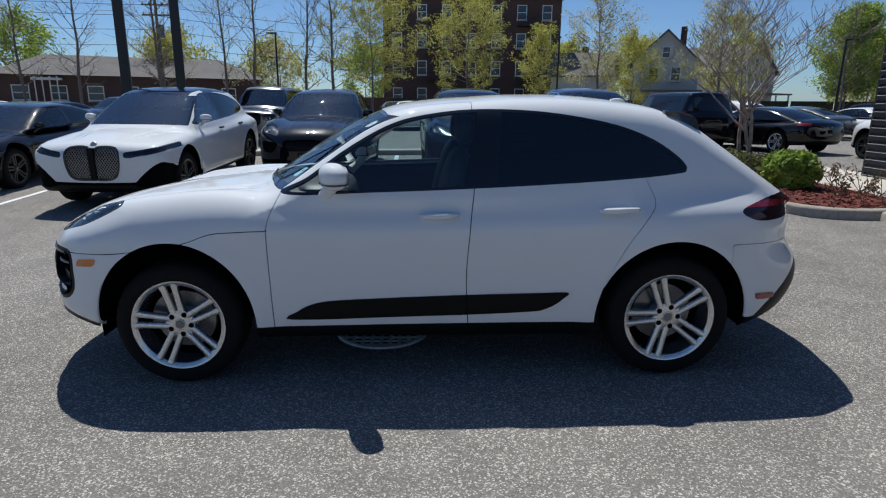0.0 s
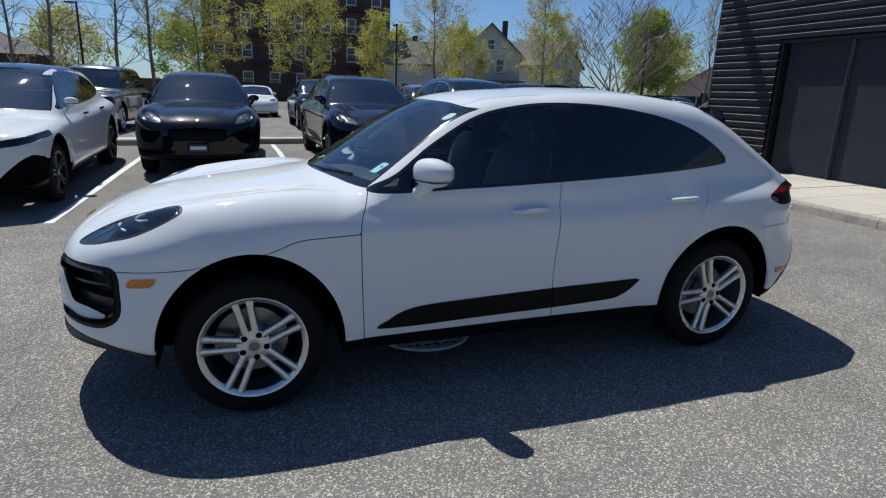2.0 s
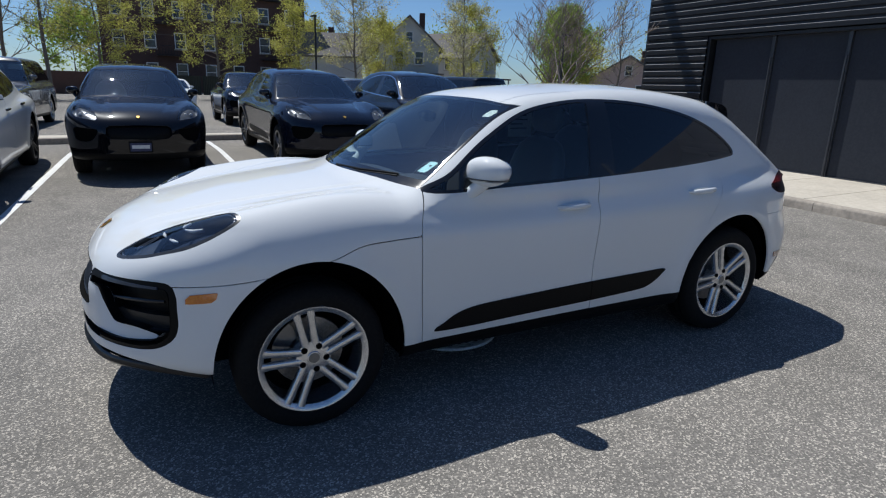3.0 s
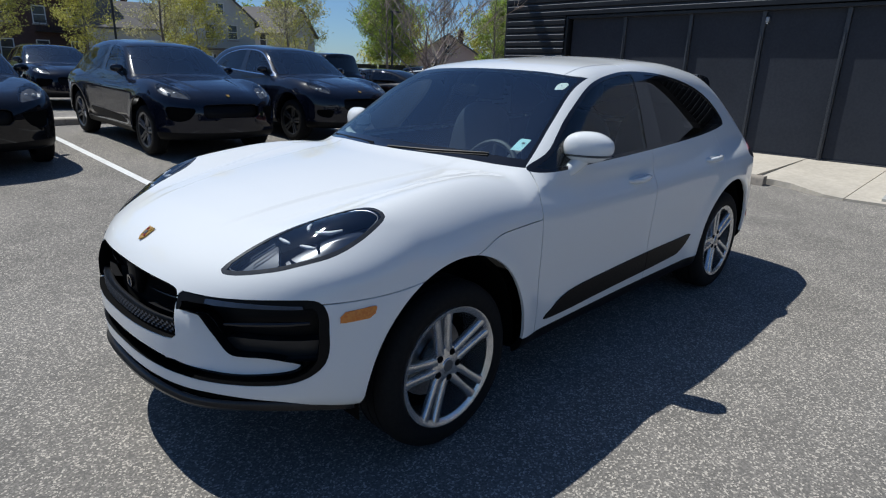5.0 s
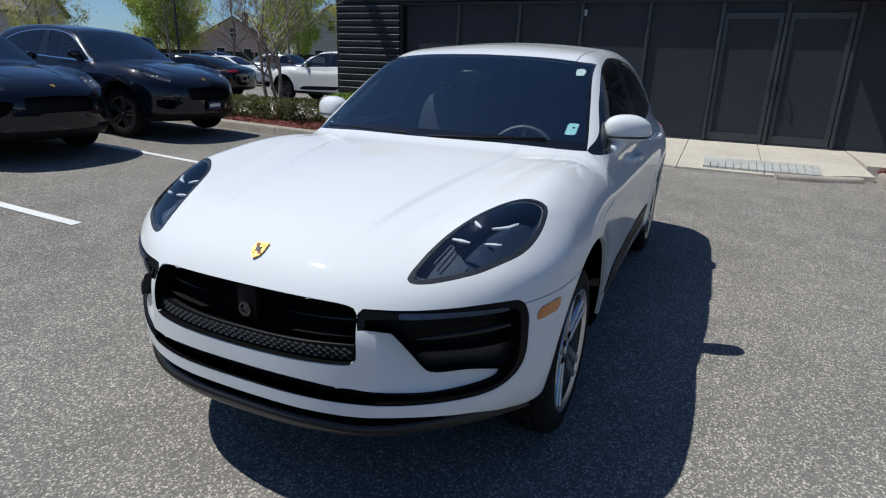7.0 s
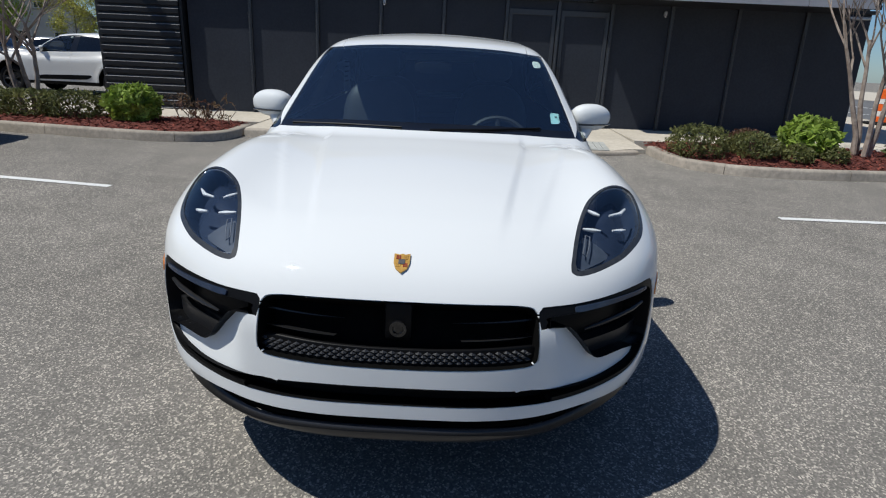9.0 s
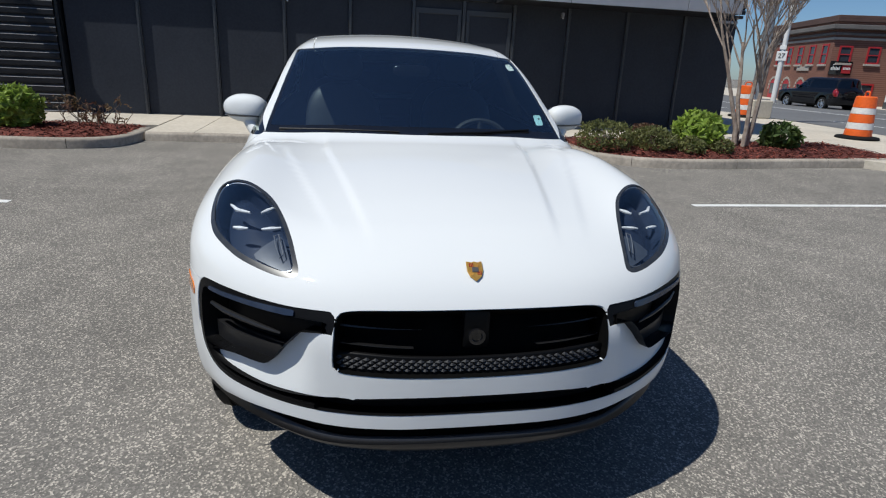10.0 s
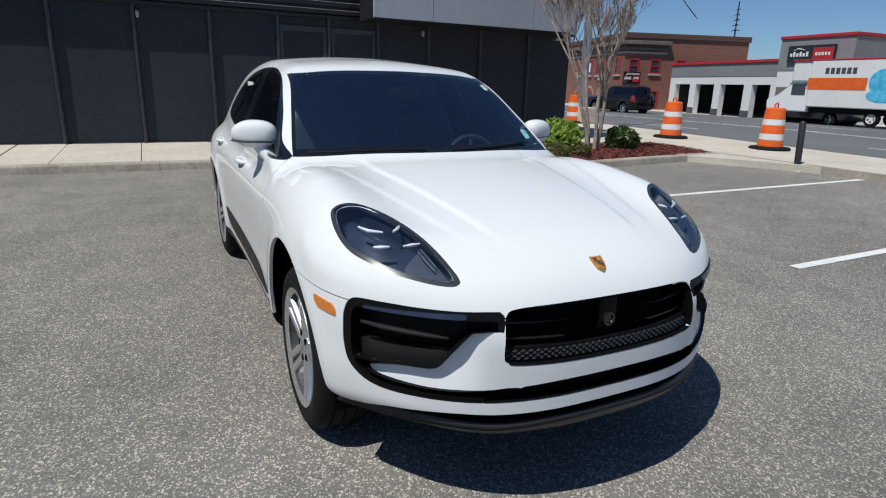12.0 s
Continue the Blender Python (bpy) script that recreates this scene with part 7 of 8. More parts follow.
def brick_joints(m, scale=4.2):
    """Lays a fine brick pattern into a far wall's colour."""
    nt = m.node_tree
    b = nt.nodes["Principled BSDF"]
    tc = next(n for n in nt.nodes if n.bl_idname == "ShaderNodeTexCoord")
    mp = nt.nodes.new("ShaderNodeMapping")
    mp.inputs["Rotation"].default_value = (radians(90), 0, 0)
    nt.links.new(tc.outputs["Object"], mp.inputs["Vector"])
    br = node(nt, "TexBrick", Scale=scale)
    br.inputs["Color1"].default_value, br.inputs["Color2"].default_value, br.inputs["Mortar"].default_value = (.85, .85, .85, 1), (1.15, 1.1, 1.05, 1), (1.25, 1.3, 1.35, 1)
    nt.links.new(mp.outputs[0], br.inputs["Vector"])
    mul = nt.nodes.new("ShaderNodeMix")
    mul.data_type, mul.blend_type = "RGBA", "MULTIPLY"
    mul.inputs["Factor"].default_value = 1.0
    nt.links.new(b.inputs["Base Color"].links[0].from_socket, mul.inputs["A"])
    nt.links.new(br.outputs["Color"], mul.inputs["B"])
    nt.links.new(mul.outputs["Result"], b.inputs["Base Color"])


brick_joints(BRICK)
brick_joints(BRICK_RED)


def far_window(parent, x, y, z, w, h, frame=FRAME_WHITE, normal=(0, -1), sill=True, depth=.12):
    """A window in a wall that looks along normal: frame, sunk pane, glazing bar, sill."""
    a = math.degrees(math.atan2(normal[1], normal[0])) + 90
    m = pose(x, y, z, 0, 0, a)
    bm = bmesh.new()
    t = .09
    for lo, hi in (((-w / 2, 0), (-w / 2 + t, h)), ((w / 2 - t, 0), (w / 2, h)), ((-w / 2 + t, h - t), (w / 2 - t, h)), ((-w / 2 + t, 0), (w / 2 - t, t)), ((-w / 2 + t, h / 2 - .03), (w / 2 - t, h / 2 + .03))):
        box(bm, (lo[0], -.05, lo[1]), (hi[0], .10, hi[1]))
    win = part("window", bm, frame, parent, m=m)
    bm = bmesh.new()
    box(bm, (-w / 2 + .04, -.005, .04), (w / 2 - .04, .03, h - .04))
    part("pane", bm, PANE, win)
    if sill:
        bm = bmesh.new()
        box(bm, (-w / 2 - .08, -.12, -.12), (w / 2 + .08, .1, 0), .01)
        part("window_sill", bm, STONE, win)


def block(bm, x0, x1, y0, y1, z0, z1):
    box(bm, (x0, y0, z0), (x1, y1, z1))


def apartment():
    ob = thing("apartment_building", pose(-4.5, 66, .3, 0, 0, -3), "dark brown brick apartment building behind the trees", "building")
    bm = bmesh.new()
    block(bm, 0, 20, 0, 12, -1, 12.6)
    part("wall", bm, BRICK, ob)
    bm = bmesh.new()
    for lo, hi in (((-.15, -.15), (20.15, .25)), ((-.15, .25), (.25, 12)), ((19.75, .25), (20.15, 12))):
        box(bm, (lo[0], lo[1], 12.4), (hi[0], hi[1], 13.1), .03)
    for x in (2, 9, 14.5):
        box(bm, (x, .4, 12.5), (x + 2.6, 3, 14.0), .03)
    part("parapet", bm, BRICK, ob)
    for fl in range(4):
        for k in range(7):
            far_window(ob, 1.6 + k * 2.8, 0, 1.3 + fl * 3.0, 1.1, 1.6)
    for x in (6.0, 16.2):
        for fl in range(3):
            z = 3.6 + fl * 3.0
            bm = bmesh.new()
            box(bm, (x - 1.1, -1.1, z), (x + 1.1, 0, z + .06))
            for j in range(9):
                box(bm, (x - 1.1 + j * .27, -1.1, z + .06), (x - 1.07 + j * .27, -1.07, z + .95))
            box(bm, (x - 1.1, -1.12, z + .93), (x + 1.1, -1.06, z + .98))
            part("fire_balcony", bm, DARK_FRAME, ob)


apartment()


def low_brick():
    ob = thing("brick_building", pose(-36, 48, .2, 0, 0, 22), "long low brick building with a brown hip roof", "building")
    bm = bmesh.new()
    block(bm, 0, 21.5, 0, 9, -1, 3.4)
    part("wall", bm, BRICK, ob)
    bm = bmesh.new()
    v = [bm.verts.new(q) for q in ((-.5, -.5, 3.35), (22, -.5, 3.35), (22, 9.5, 3.35), (-.5, 9.5, 3.35), (3, 4.5, 5.3), (18.5, 4.5, 5.3))]
    for f in ((0, 1, 5, 4), (1, 2, 5), (2, 3, 4, 5), (3, 0, 4), (3, 2, 1, 0)):
        bm.faces.new([v[k] for k in f])
    part("roof", bm, ROOF, ob)
    for k in range(7):
        far_window(ob, 1.8 + k * 2.8, 0, 1.2, 1.3, 1.3)
    bm = bmesh.new()
    for k in range(4):
        box(bm, (3 + k * .55, -.9, 0), (3.08 + k * .55, -.8, 3.2))
    box(bm, (2.8, -1, 2.9), (5, 0, 3.1))
    part("porch", bm, FRAME_WHITE, ob)


low_brick()


def house(x, y, turn, w, d, eaves, ridge, wall, label, porch=True, windows=2, dormer=False):
    """A gabled house whose gable end looks along -y of its own frame."""
    ob = thing("house", pose(x, y, .2, 0, 0, turn), label, "house", "houses beyond the lot")
    bm = bmesh.new()
    v = [bm.verts.new(q) for q in ((0, 0, -1), (w, 0, -1), (w, d, -1), (0, d, -1), (0, 0, eaves), (w, 0, eaves), (w, d, eaves), (0, d, eaves), (w / 2, 0, ridge), (w / 2, d, ridge))]
    for f in ((0, 1, 5, 8, 4), (1, 2, 6, 5), (2, 3, 7, 9, 6), (3, 0, 4, 7), (4, 8, 9, 7), (8, 5, 6, 9)):
        bm.faces.new([v[k] for k in f])
    part("wall", bm, wall, ob)
    bm = bmesh.new()
    o, t = .45, .18
    s = (ridge - eaves) / (w / 2)
    for sx in (-1, 1):
        e = w / 2 + sx * (w / 2 + o)
        lo, hi = eaves - o * s, ridge
        q = [(e, -o, lo), (w / 2, -o, hi), (w / 2, d + o, hi), (e, d + o, lo)]
        a = [bm.verts.new(p) for p in q]
        b = [bm.verts.new((p[0], p[1], p[2] + t)) for p in q]
        bm.faces.new(a), bm.faces.new(b)
        for k in range(4):
            bm.faces.new((a[k], a[(k + 1) % 4], b[(k + 1) % 4], b[k]))
    part("roof", bm, ROOF, ob)
    for fl in range(int(eaves // 2.6)):
        for k in range(windows):
            far_window(ob, w * (k + 1) / (windows + 1), 0, .9 + fl * 2.7, .95, 1.4)
            far_window(ob, 0, d * (k + .8) / (windows + 1), .9 + fl * 2.7, .95, 1.4, normal=(-1, 0))
    far_window(ob, w / 2, 0, eaves + .4, .8, 1.1)
    if porch:
        bm = bmesh.new()
        box(bm, (-.4, -2.2, 2.6), (w + .4, .0, 2.78), .02)
        part("porch_roof", bm, ROOF, ob)
        for k in range(4):
            bm = bmesh.new()
            box(bm, (k * (w - .1) / 3, -2.1, -1), (k * (w - .1) / 3 + .14, -1.96, 2.6))
            part("porch_post", bm, FRAME_WHITE, ob)
    bm = bmesh.new()
    box(bm, (w * .7, d * .5, eaves), (w * .7 + .6, d * .5 + .6, ridge + .9), .02)
    part("chimney", bm, BRICK, ob)
    return ob


house(20.9, 56.2, -22, 6.2, 9, 5.4, 8.3, SIDING, "white-grey gabled house with a dark porch")
house(19.3, 58.6, 66, 7.0, 6, 4.4, 6.7, SIDING, "pale wing of a gabled house", porch=False)
house(35.0, 63, 30, 8, 10, 5.2, 8.2, SIDING, "pale house with a steep brown roof", windows=2)
house(12.5, 72, 48, 7, 9, 3.4, 5.6, SIDING, "small pale house behind bare trees")
house(42.5, 48.5, -40, 8, 9, 2.8, 5.2, SIDING_PINK, "low pinkish house with white trim", porch=False)
house(44.0, 37.0, -46, 7.5, 9, 3.6, 6.3, SIDING, "white house with a grey mansard roof", porch=False)
house(50.0, 41.0, -46, 8, 9, 3.2, 6.0, SIDING, "white house with a grey roof", porch=False)

# fence at the end of the lot
fence = thing("fence", pose(0, 0, 0), "dark slatted fence along the end of the lot", "fence")
fence_mat = material("dark green fence slats", (.022, .028, .022), .7, grain=10, second=(.03, .036, .03))
line = [(-4, 56), (6, 54), (16, 50), (24, 45.5), (31, 40), (38, 33), (44, 26)]
for (x0, y0), (x1, y1) in zip(line, line[1:]):
    n = int(math.hypot(x1 - x0, y1 - y0) / 2.4)
    a = math.degrees(math.atan2(y1 - y0, x1 - x0))
    for k in range(n):
        bm = bmesh.new()
        L = math.hypot(x1 - x0, y1 - y0) / n
        prof = []
        for j in range(int(L / .15)):
            prof += [(j * .15, -.02), (j * .15 + .02, -.04), (j * .15 + .10, -.04), (j * .15 + .12, -.02)]
        ring = [(x, y) for x, y in prof] + [(prof[-1][0], .02), (0, .02)]
        slab(bm, ring, 0, 1.8)
        part("fence_panel", bm, fence_mat, fence, m=pose(x0 + (x1 - x0) * k / n, y0 + (y1 - y0) * k / n, .15, 0, 0, a))

# wall between lot and apartment building
bm = bmesh.new()
box(bm, (-18, 55.5, -.5), (-3, 56, 2.0), .02)
tagged(part("wall_lot", bm, BRICK), "low dark brick wall at the end of the lot", "wall", kind="structure")


# ---------------------------------------------------------------- poles and lamps
def lot_lamp(x, y, h, turn=0):
    ob = thing("lot_lamp", pose(x, y, ground_z(x, y), 0, 0, turn), "tall black parking lot lamp with a flat head", "lamp post", "parking lot lamps")
    bm = bmesh.new()
    tube(bm, [(0, 0, 0), (0, 0, h)], [.075, .06], 10)
    part("pole", bm, POLE, ob, smooth=True)
    bm = bmesh.new()
    box(bm, (-.25, -.25, -.05), (.25, .25, .5), .03)
    part("base", bm, CONCRETE, ob)
    bm = bmesh.new()
    box(bm, (-.12, -.08, h - .03), (.55, .08, h + .03), .015)
    box(bm, (.12, -.17, h - .07), (.62, .17, h + .02), .02)
    part("lamp_head", bm, POLE, ob)


lot_lamp(-10.4, 39.8, 6.1, 180)
lot_lamp(9.8, 39.9, 6.1, 90)
lot_lamp(22.9, 28.5, 4.95, 0)
for x, y in ((-11.3, 19.4), (-9.55, 20.15)):
    ob = thing("sign_post", pose(x, y, ground_z(x, y), 0, 0, 20), "thick black steel sign post", "post", "tall sign posts")
    bm = bmesh.new()
    box(bm, (-.17, -.17, -.1), (.17, .17, 9.0), .015)
    part("post", bm, POLE, ob)
    bm = bmesh.new()
    box(bm, (-.32, -.32, -.05), (.32, .32, .06), .02)
    part("base_plate", bm, POLE, ob)
# the board that the posts carry, high above the view
ob = thing("sign_board", pose(-10.4, 19.75, 9.0, 0, 0, 23), "large dark sign board on two posts", "sign")
bm = bmesh.new()
box(bm, (-2.2, -.3, -.4), (2.2, .3, 2.2), .03)
part("board", bm, POLE, ob)


def utility_pole(x, y, h, mat, label, arms=2, box_on=True, r=.14):
    ob = thing("utility_pole", pose(x, y, ground_z(x, y)), label, "utility pole", "utility poles")
    bm = bmesh.new()
    tube(bm, [(0, 0, -.2), (0, 0, h)], [r, r * .7], 12)
    part("pole", bm, mat, ob, smooth=True)
    for k in range(arms):
        bm = bmesh.new()
        box(bm, (-1.1, -.06, h - .5 - k * .8), (1.1, .06, h - .38 - k * .8), .01)
        part("crossarm", bm, TWIG, ob)
        for j in range(5):
            bm = bmesh.new()
            tube(bm, [(-1.0 + j * .5, 0, h - .38 - k * .8), (-1.0 + j * .5, 0, h - .2 - k * .8)], [.05, .03], 8)
            part("insulator", bm, GREY_WALL, ob)
    if box_on:
        bm = bmesh.new()
        tube(bm, [(.32, 0, h - 3.0), (.32, 0, h - 2.0)], [.24, .24], 12)
        part("transformer", bm, GREY_PAINT, ob, smooth=True)
    return ob


utility_pole(-22.0, 48.0, 9.5, TWIG, "wooden utility pole with crossarms and a transformer")


def cable(a, b, sag, r=.018, label="thin black overhead cable"):
    bm = bmesh.new()
    a, b = Vector(a), Vector(b)
    pts = [a.lerp(b, k / 16) - Vector((0, 0, sag * 4 * (k / 16) * (1 - k / 16))) for k in range(17)]
    tube(bm, pts, r, 5)
    ob = tagged(part("cable", bm, POLE), label, "cable", "overhead cables")
    return ob


for k, z in enumerate((9.1, 8.3, 7.2, 6.0)):
    cable((-22.0, 48.0, z), (-52, 37, z + .4), .5)
    cable((-22.0, 48.0, z), (4, 60, z - .3), .6)
cable((13.2, -12.5, 8.6), (26, -32, 6.2), .3, .03)
cable((13.2, -12.5, 9.2), (-20, -34, 9.6), .6, .02)

# ---------------------------------------------------------------- across the street
def push(ob, k=1.2):
    """Moves a thing of the far side of the street away from the lot, growing with its distance."""
    c = Vector((-3.8, 1.4, 1.46))
    ob.matrix_world = Matrix.Translation(c) @ Matrix.Scale(k, 4) @ Matrix.Translation(-c) @ ob.matrix_world
    return ob


def firehouse():
    ob = thing("brick_building", pose(29.3, -29.1, -.2, 0, 0, -18), "old red brick building with red windows and a stone cornice", "building")
    # the front with the arches looks along +y, the flank with the sign along -x
    L, W, H = 12.0, 9.4, 5.2
    bm = bmesh.new()
    box(bm, (0, -W, -1), (L, 0, H))
    part("wall", bm, BRICK_RED, ob)
    bm = bmesh.new()
    box(bm, (-.10, -W - .1, H), (L + .1, .10, H + .38), .03)
    part("parapet", bm, BRICK, ob)
    bm = bmesh.new()
    box(bm, (-.35, -3.3, H - .42), (L + .3, .35, H - .16), .03)
    box(bm, (-.12, -3.2, H - .75), (L, .12, H - .6), .02)
    part("cornice", bm, ROOF, ob)
    bm = bmesh.new()
    box(bm, (-.06, -3.2, H - 1.02), (.0, .06, H - .88), .01)
    box(bm, (.0, .0, H - 1.02), (L, .07, H - .88), .01)
    box(bm, (2.6, .0, 2.35), (4.4, .07, 2.62), .01)
    part("stone_band", bm, STONE, ob)
    for k in range(5):
        far_window(ob, .9 + k * 1.75, 0, 2.75, .85, 1.2, RED_PAINT, (0, 1))
    for k, y in enumerate((.75, 2.35, 4.3, 5.9, 7.5, 8.7)):
        far_window(ob, 0, -y, 2.85, .75, 1.0, RED_PAINT, (-1, 0))
    for y in (.8, 2.4):
        far_window(ob, 0, -y, .35, .8, 1.35, RED_PAINT, (-1, 0))
    for k in range(4):
        x = 1.2 + k * 2.3
        bm = bmesh.new()
        n = 10
        w, h = .65, 1.1
        loop = [(-w, 0), (w, 0)] + [(w * math.cos(math.pi * j / n), h + w * math.sin(math.pi * j / n)) for j in range(n + 1)]
        f = [bm.verts.new((x + a, .03, b)) for a, b in loop]
        g = [bm.verts.new((x + a, -.1, b)) for a, b in loop]
        bm.faces.new(f)
        for j in range(len(loop)):
            bm.faces.new((f[j], f[(j + 1) % len(loop)], g[(j + 1) % len(loop)], g[j]))
        door = part("arched_door", bm, RED_PAINT, ob)
        bm = bmesh.new()
        box(bm, (x - .45, .03, .7), (x + .45, .05, 1.45))
        part("pane", bm, PANE, door)
        bm = bmesh.new()
        for j in range(n + 1):
            a = math.pi * j / n
            cx, cz = x + (w + .12) * math.cos(a), h + (w + .12) * math.sin(a)
            box(bm, (cx - .08, .0, cz - .08), (cx + .08, .06, cz + .08), .01)
        part("arch", bm, STONE, door)
    push(ob)


def words_on(text, m, size, mat, name="letters", parent=None, bold=0.0):
    cu = bpy.data.curves.new(name, "FONT")
    cu.body, cu.size, cu.extrude, cu.offset = text, size, .01, bold
    cu.align_x, cu.align_y = "CENTER", "CENTER"
    ob = bpy.data.objects.new("tmp", cu)
    scene.collection.objects.link(ob)
    me = bpy.data.meshes.new_from_object(ob.evaluated_get(bpy.context.evaluated_depsgraph_get()))
    bpy.data.objects.remove(ob)
    me.name = name
    return put_mesh(name, me, mat, parent, m=m)


firehouse()


def shop_sign(x, y, z, w, h, turn):
    """A black shop sign with a red field; the trade name becomes plain shapes."""
    ob = thing("shop_sign", pose(x, y, z, 0, 0, turn), "black and red shop sign with pale lettering", "sign", "shop signs")
    bm = bmesh.new()
    box(bm, (-w / 2, -.08, -h / 2), (w / 2, .0, h / 2), .01)
    part("board", bm, GLOSS, ob)
    bm = bmesh.new()
    box(bm, (w * .05, -.10, -h * .38), (w * .47, -.082, h * .34), .01)
    part("red_field", bm, RED_PAINT, ob)
    bm = bmesh.new()
    for k in range(6):
        box(bm, (-w * .44 + k * w * .07, -.10, -h * .16), (-w * .395 + k * w * .07, -.082, h * (.12 if k % 2 else .04)))
    for k in range(5):
        box(bm, (w * .11 + k * w * .065, -.118, -h * .12), (w * .15 + k * w * .065, -.101, h * .06))
    part("mark", bm, FRAME_WHITE, ob)
    bm = bmesh.new()
    tube(bm, [(-w * .38, -.09, h * .18), (-w * .28, -.09, h * .33), (-w * .12, -.09, h * .22)], [.01, .03, .01], 6)
    part("swoosh", bm, FRAME_WHITE, ob)
    push(ob)


def garage():
    ob = thing("garage_building", pose(25.6, -29.9, -.1, 0, 0, 169), "white and grey repair garage with open dark bays", "building")
    # its own +x runs towards the shop, its front looks along -y
    L = 9.1
    bays = [(.55, 2.0), (2.55, 4.2), (4.75, 6.6), (7.2, 8.5)]
    bm = bmesh.new()
    edge = 0
    for a, b in bays + [(L, L)]:
        box(bm, (edge, 0, -.5), (a, .35, 2.05))
        edge = b
    box(bm, (0, 0, 2.05), (L, .35, 2.5))
    part("front_wall", bm, WHITE_WALL, ob)
    bm = bmesh.new()
    box(bm, (0, -.03, 2.5), (L, .35, 3.2), .01)
    part("upper_wall", bm, GREY_WALL, ob)
    bm = bmesh.new()
    box(bm, (-.05, -.10, 3.2), (L, .45, 3.36), .02)
    part("red_coping", bm, RED_PAINT, ob)
    bm = bmesh.new()
    edge = 0
    for a, b in bays + [(L, L)]:
        box(bm, (edge - .01, -.03, -.5), (a + .01, -.002, .65))
        edge = b
    part("pillar_foot", bm, GREY_PAINT, ob)
    bm = bmesh.new()
    box(bm, (0, .35, 3.0), (L, 8, 3.2))
    box(bm, (0, 7.8, -.5), (L, 8, 3.0))
    box(bm, (-.02, .35, -.5), (.15, 7.8, 3.0))
    part("inner_wall", bm, GREY_PAINT, ob)
    push(ob)
    shop = thing("shop_building", pose(16.75, -28.3, -.1, 0, 0, 176), "grey and white shop with shuttered windows and red coping", "building")
    Ls = 3.75
    bm = bmesh.new()
    box(bm, (0, -.35, -.5), (Ls, 9, 2.75))
    part("wall", bm, WHITE_WALL, shop)
    bm = bmesh.new()
    box(bm, (-.03, -.38, 2.75), (Ls + .03, 9, 4.25), .01)
    part("upper_wall", bm, GREY_WALL, shop)
    bm = bmesh.new()
    box(bm, (-.08, -.45, 4.25), (Ls + .08, 9, 4.40), .02)
    part("red_coping", bm, RED_PAINT, shop)
    bm = bmesh.new()
    box(bm, (-.02, -.39, -.5), (Ls + .02, -.352, .35))
    part("wall_foot", bm, GREY_PAINT, shop)
    blind = material("brown grey blinds", (.16, .14, .11), .6, grain=14, second=(.19, .165, .13))
    for k in range(4):
        bm = bmesh.new()
        box(bm, (.12 + k * .72, -.40, .4), (.80 + k * .72, -.36, 1.95), .01)
        win = part("window", bm, blind, shop)
        bm = bmesh.new()
        box(bm, (.08 + k * .72, -.43, .36), (.12 + k * .72, -.35, 2.0))
        part("mullion", bm, FRAME_WHITE, win)
    push(shop)
    a = radians(176)
    x, y = 16.75 + 1.75 * math.cos(a) + .42 * math.sin(a), -28.3 + 1.75 * math.sin(a) - .42 * math.cos(a)
    shop_sign(x, y, 3.42, 2.45, .78, 176)
    shop_sign(29.12, -29.75, 2.35, 1.25, .8, -108)


garage()


def drum(x, y, lean=0.0):
    """A traffic drum: tapered orange body with white bands on a black foot."""
    ob = thing("traffic_drum", pose(x, y, ground_z(x, y) + .135, lean, 0, 20 * x), "orange traffic drum with white reflective bands", "traffic drum", "traffic drums")
    bm = bmesh.new()
    lathe(bm, [(.0, .0), (.44, .0), (.45, .03), (.42, .06), (.30, .075), (.0, .08)], 32, "z")
    part("foot", bm, RUBBER, ob, smooth=True)
    bands = [(.07, .22, ORANGE), (.22, .37, BAND), (.37, .56, ORANGE), (.56, .70, BAND), (.70, .94, ORANGE)]
    for z0, z1, mat in bands:
        r = lambda z: .285 - .075 * (z / .94)
        bm = bmesh.new()
        prof = [(r(z0) - .012, z0), (r(z0), z0 + .008), (r(z1), z1 - .008), (r(z1) - .012, z1)]
        if z1 > .9:
            prof += [(r(z1) - .03, z1 + .015), (.0, z1 + .02)]
        lathe(bm, prof, 32, "z")
        part("band", bm, mat, ob, smooth=True)
    bm = bmesh.new()
    tube(bm, [(-.10, 0, .94), (-.10, 0, 1.03), (-.05, 0, 1.055), (.05, 0, 1.055), (.10, 0, 1.03), (.10, 0, .94)], .02, 8)
    part("handle", bm, ORANGE, ob, smooth=True)


ORANGE = material("orange plastic", (.78, .13, .018), .5, grain=30, second=(.70, .11, .016), stain=(4, .15))
BAND = material("white reflective band", (.72, .71, .70), .45, grain=40, second=(.62, .61, .60), stain=(5, .12))
drum(8.0, -11.4)
drum(5.3, -11.75)
drum(13.2, -12.2)
bollard = thing("bollard", pose(3.3, -9.78, ground_z(3.3, -9.8), 0, 3, 0), "black steel bollard at the kerb", "bollard")
bm = bmesh.new()
lathe(bm, [(.0, .95), (.04, .94), (.06, .90), (.06, -.1)], 20, "z")
part("post", bm, POLE, bollard, smooth=True)
bm = bmesh.new()
box(bm, (-.16, -.14, -.05), (.16, .14, .015), .01)
part("base_plate", bm, CONCRETE, bollard)

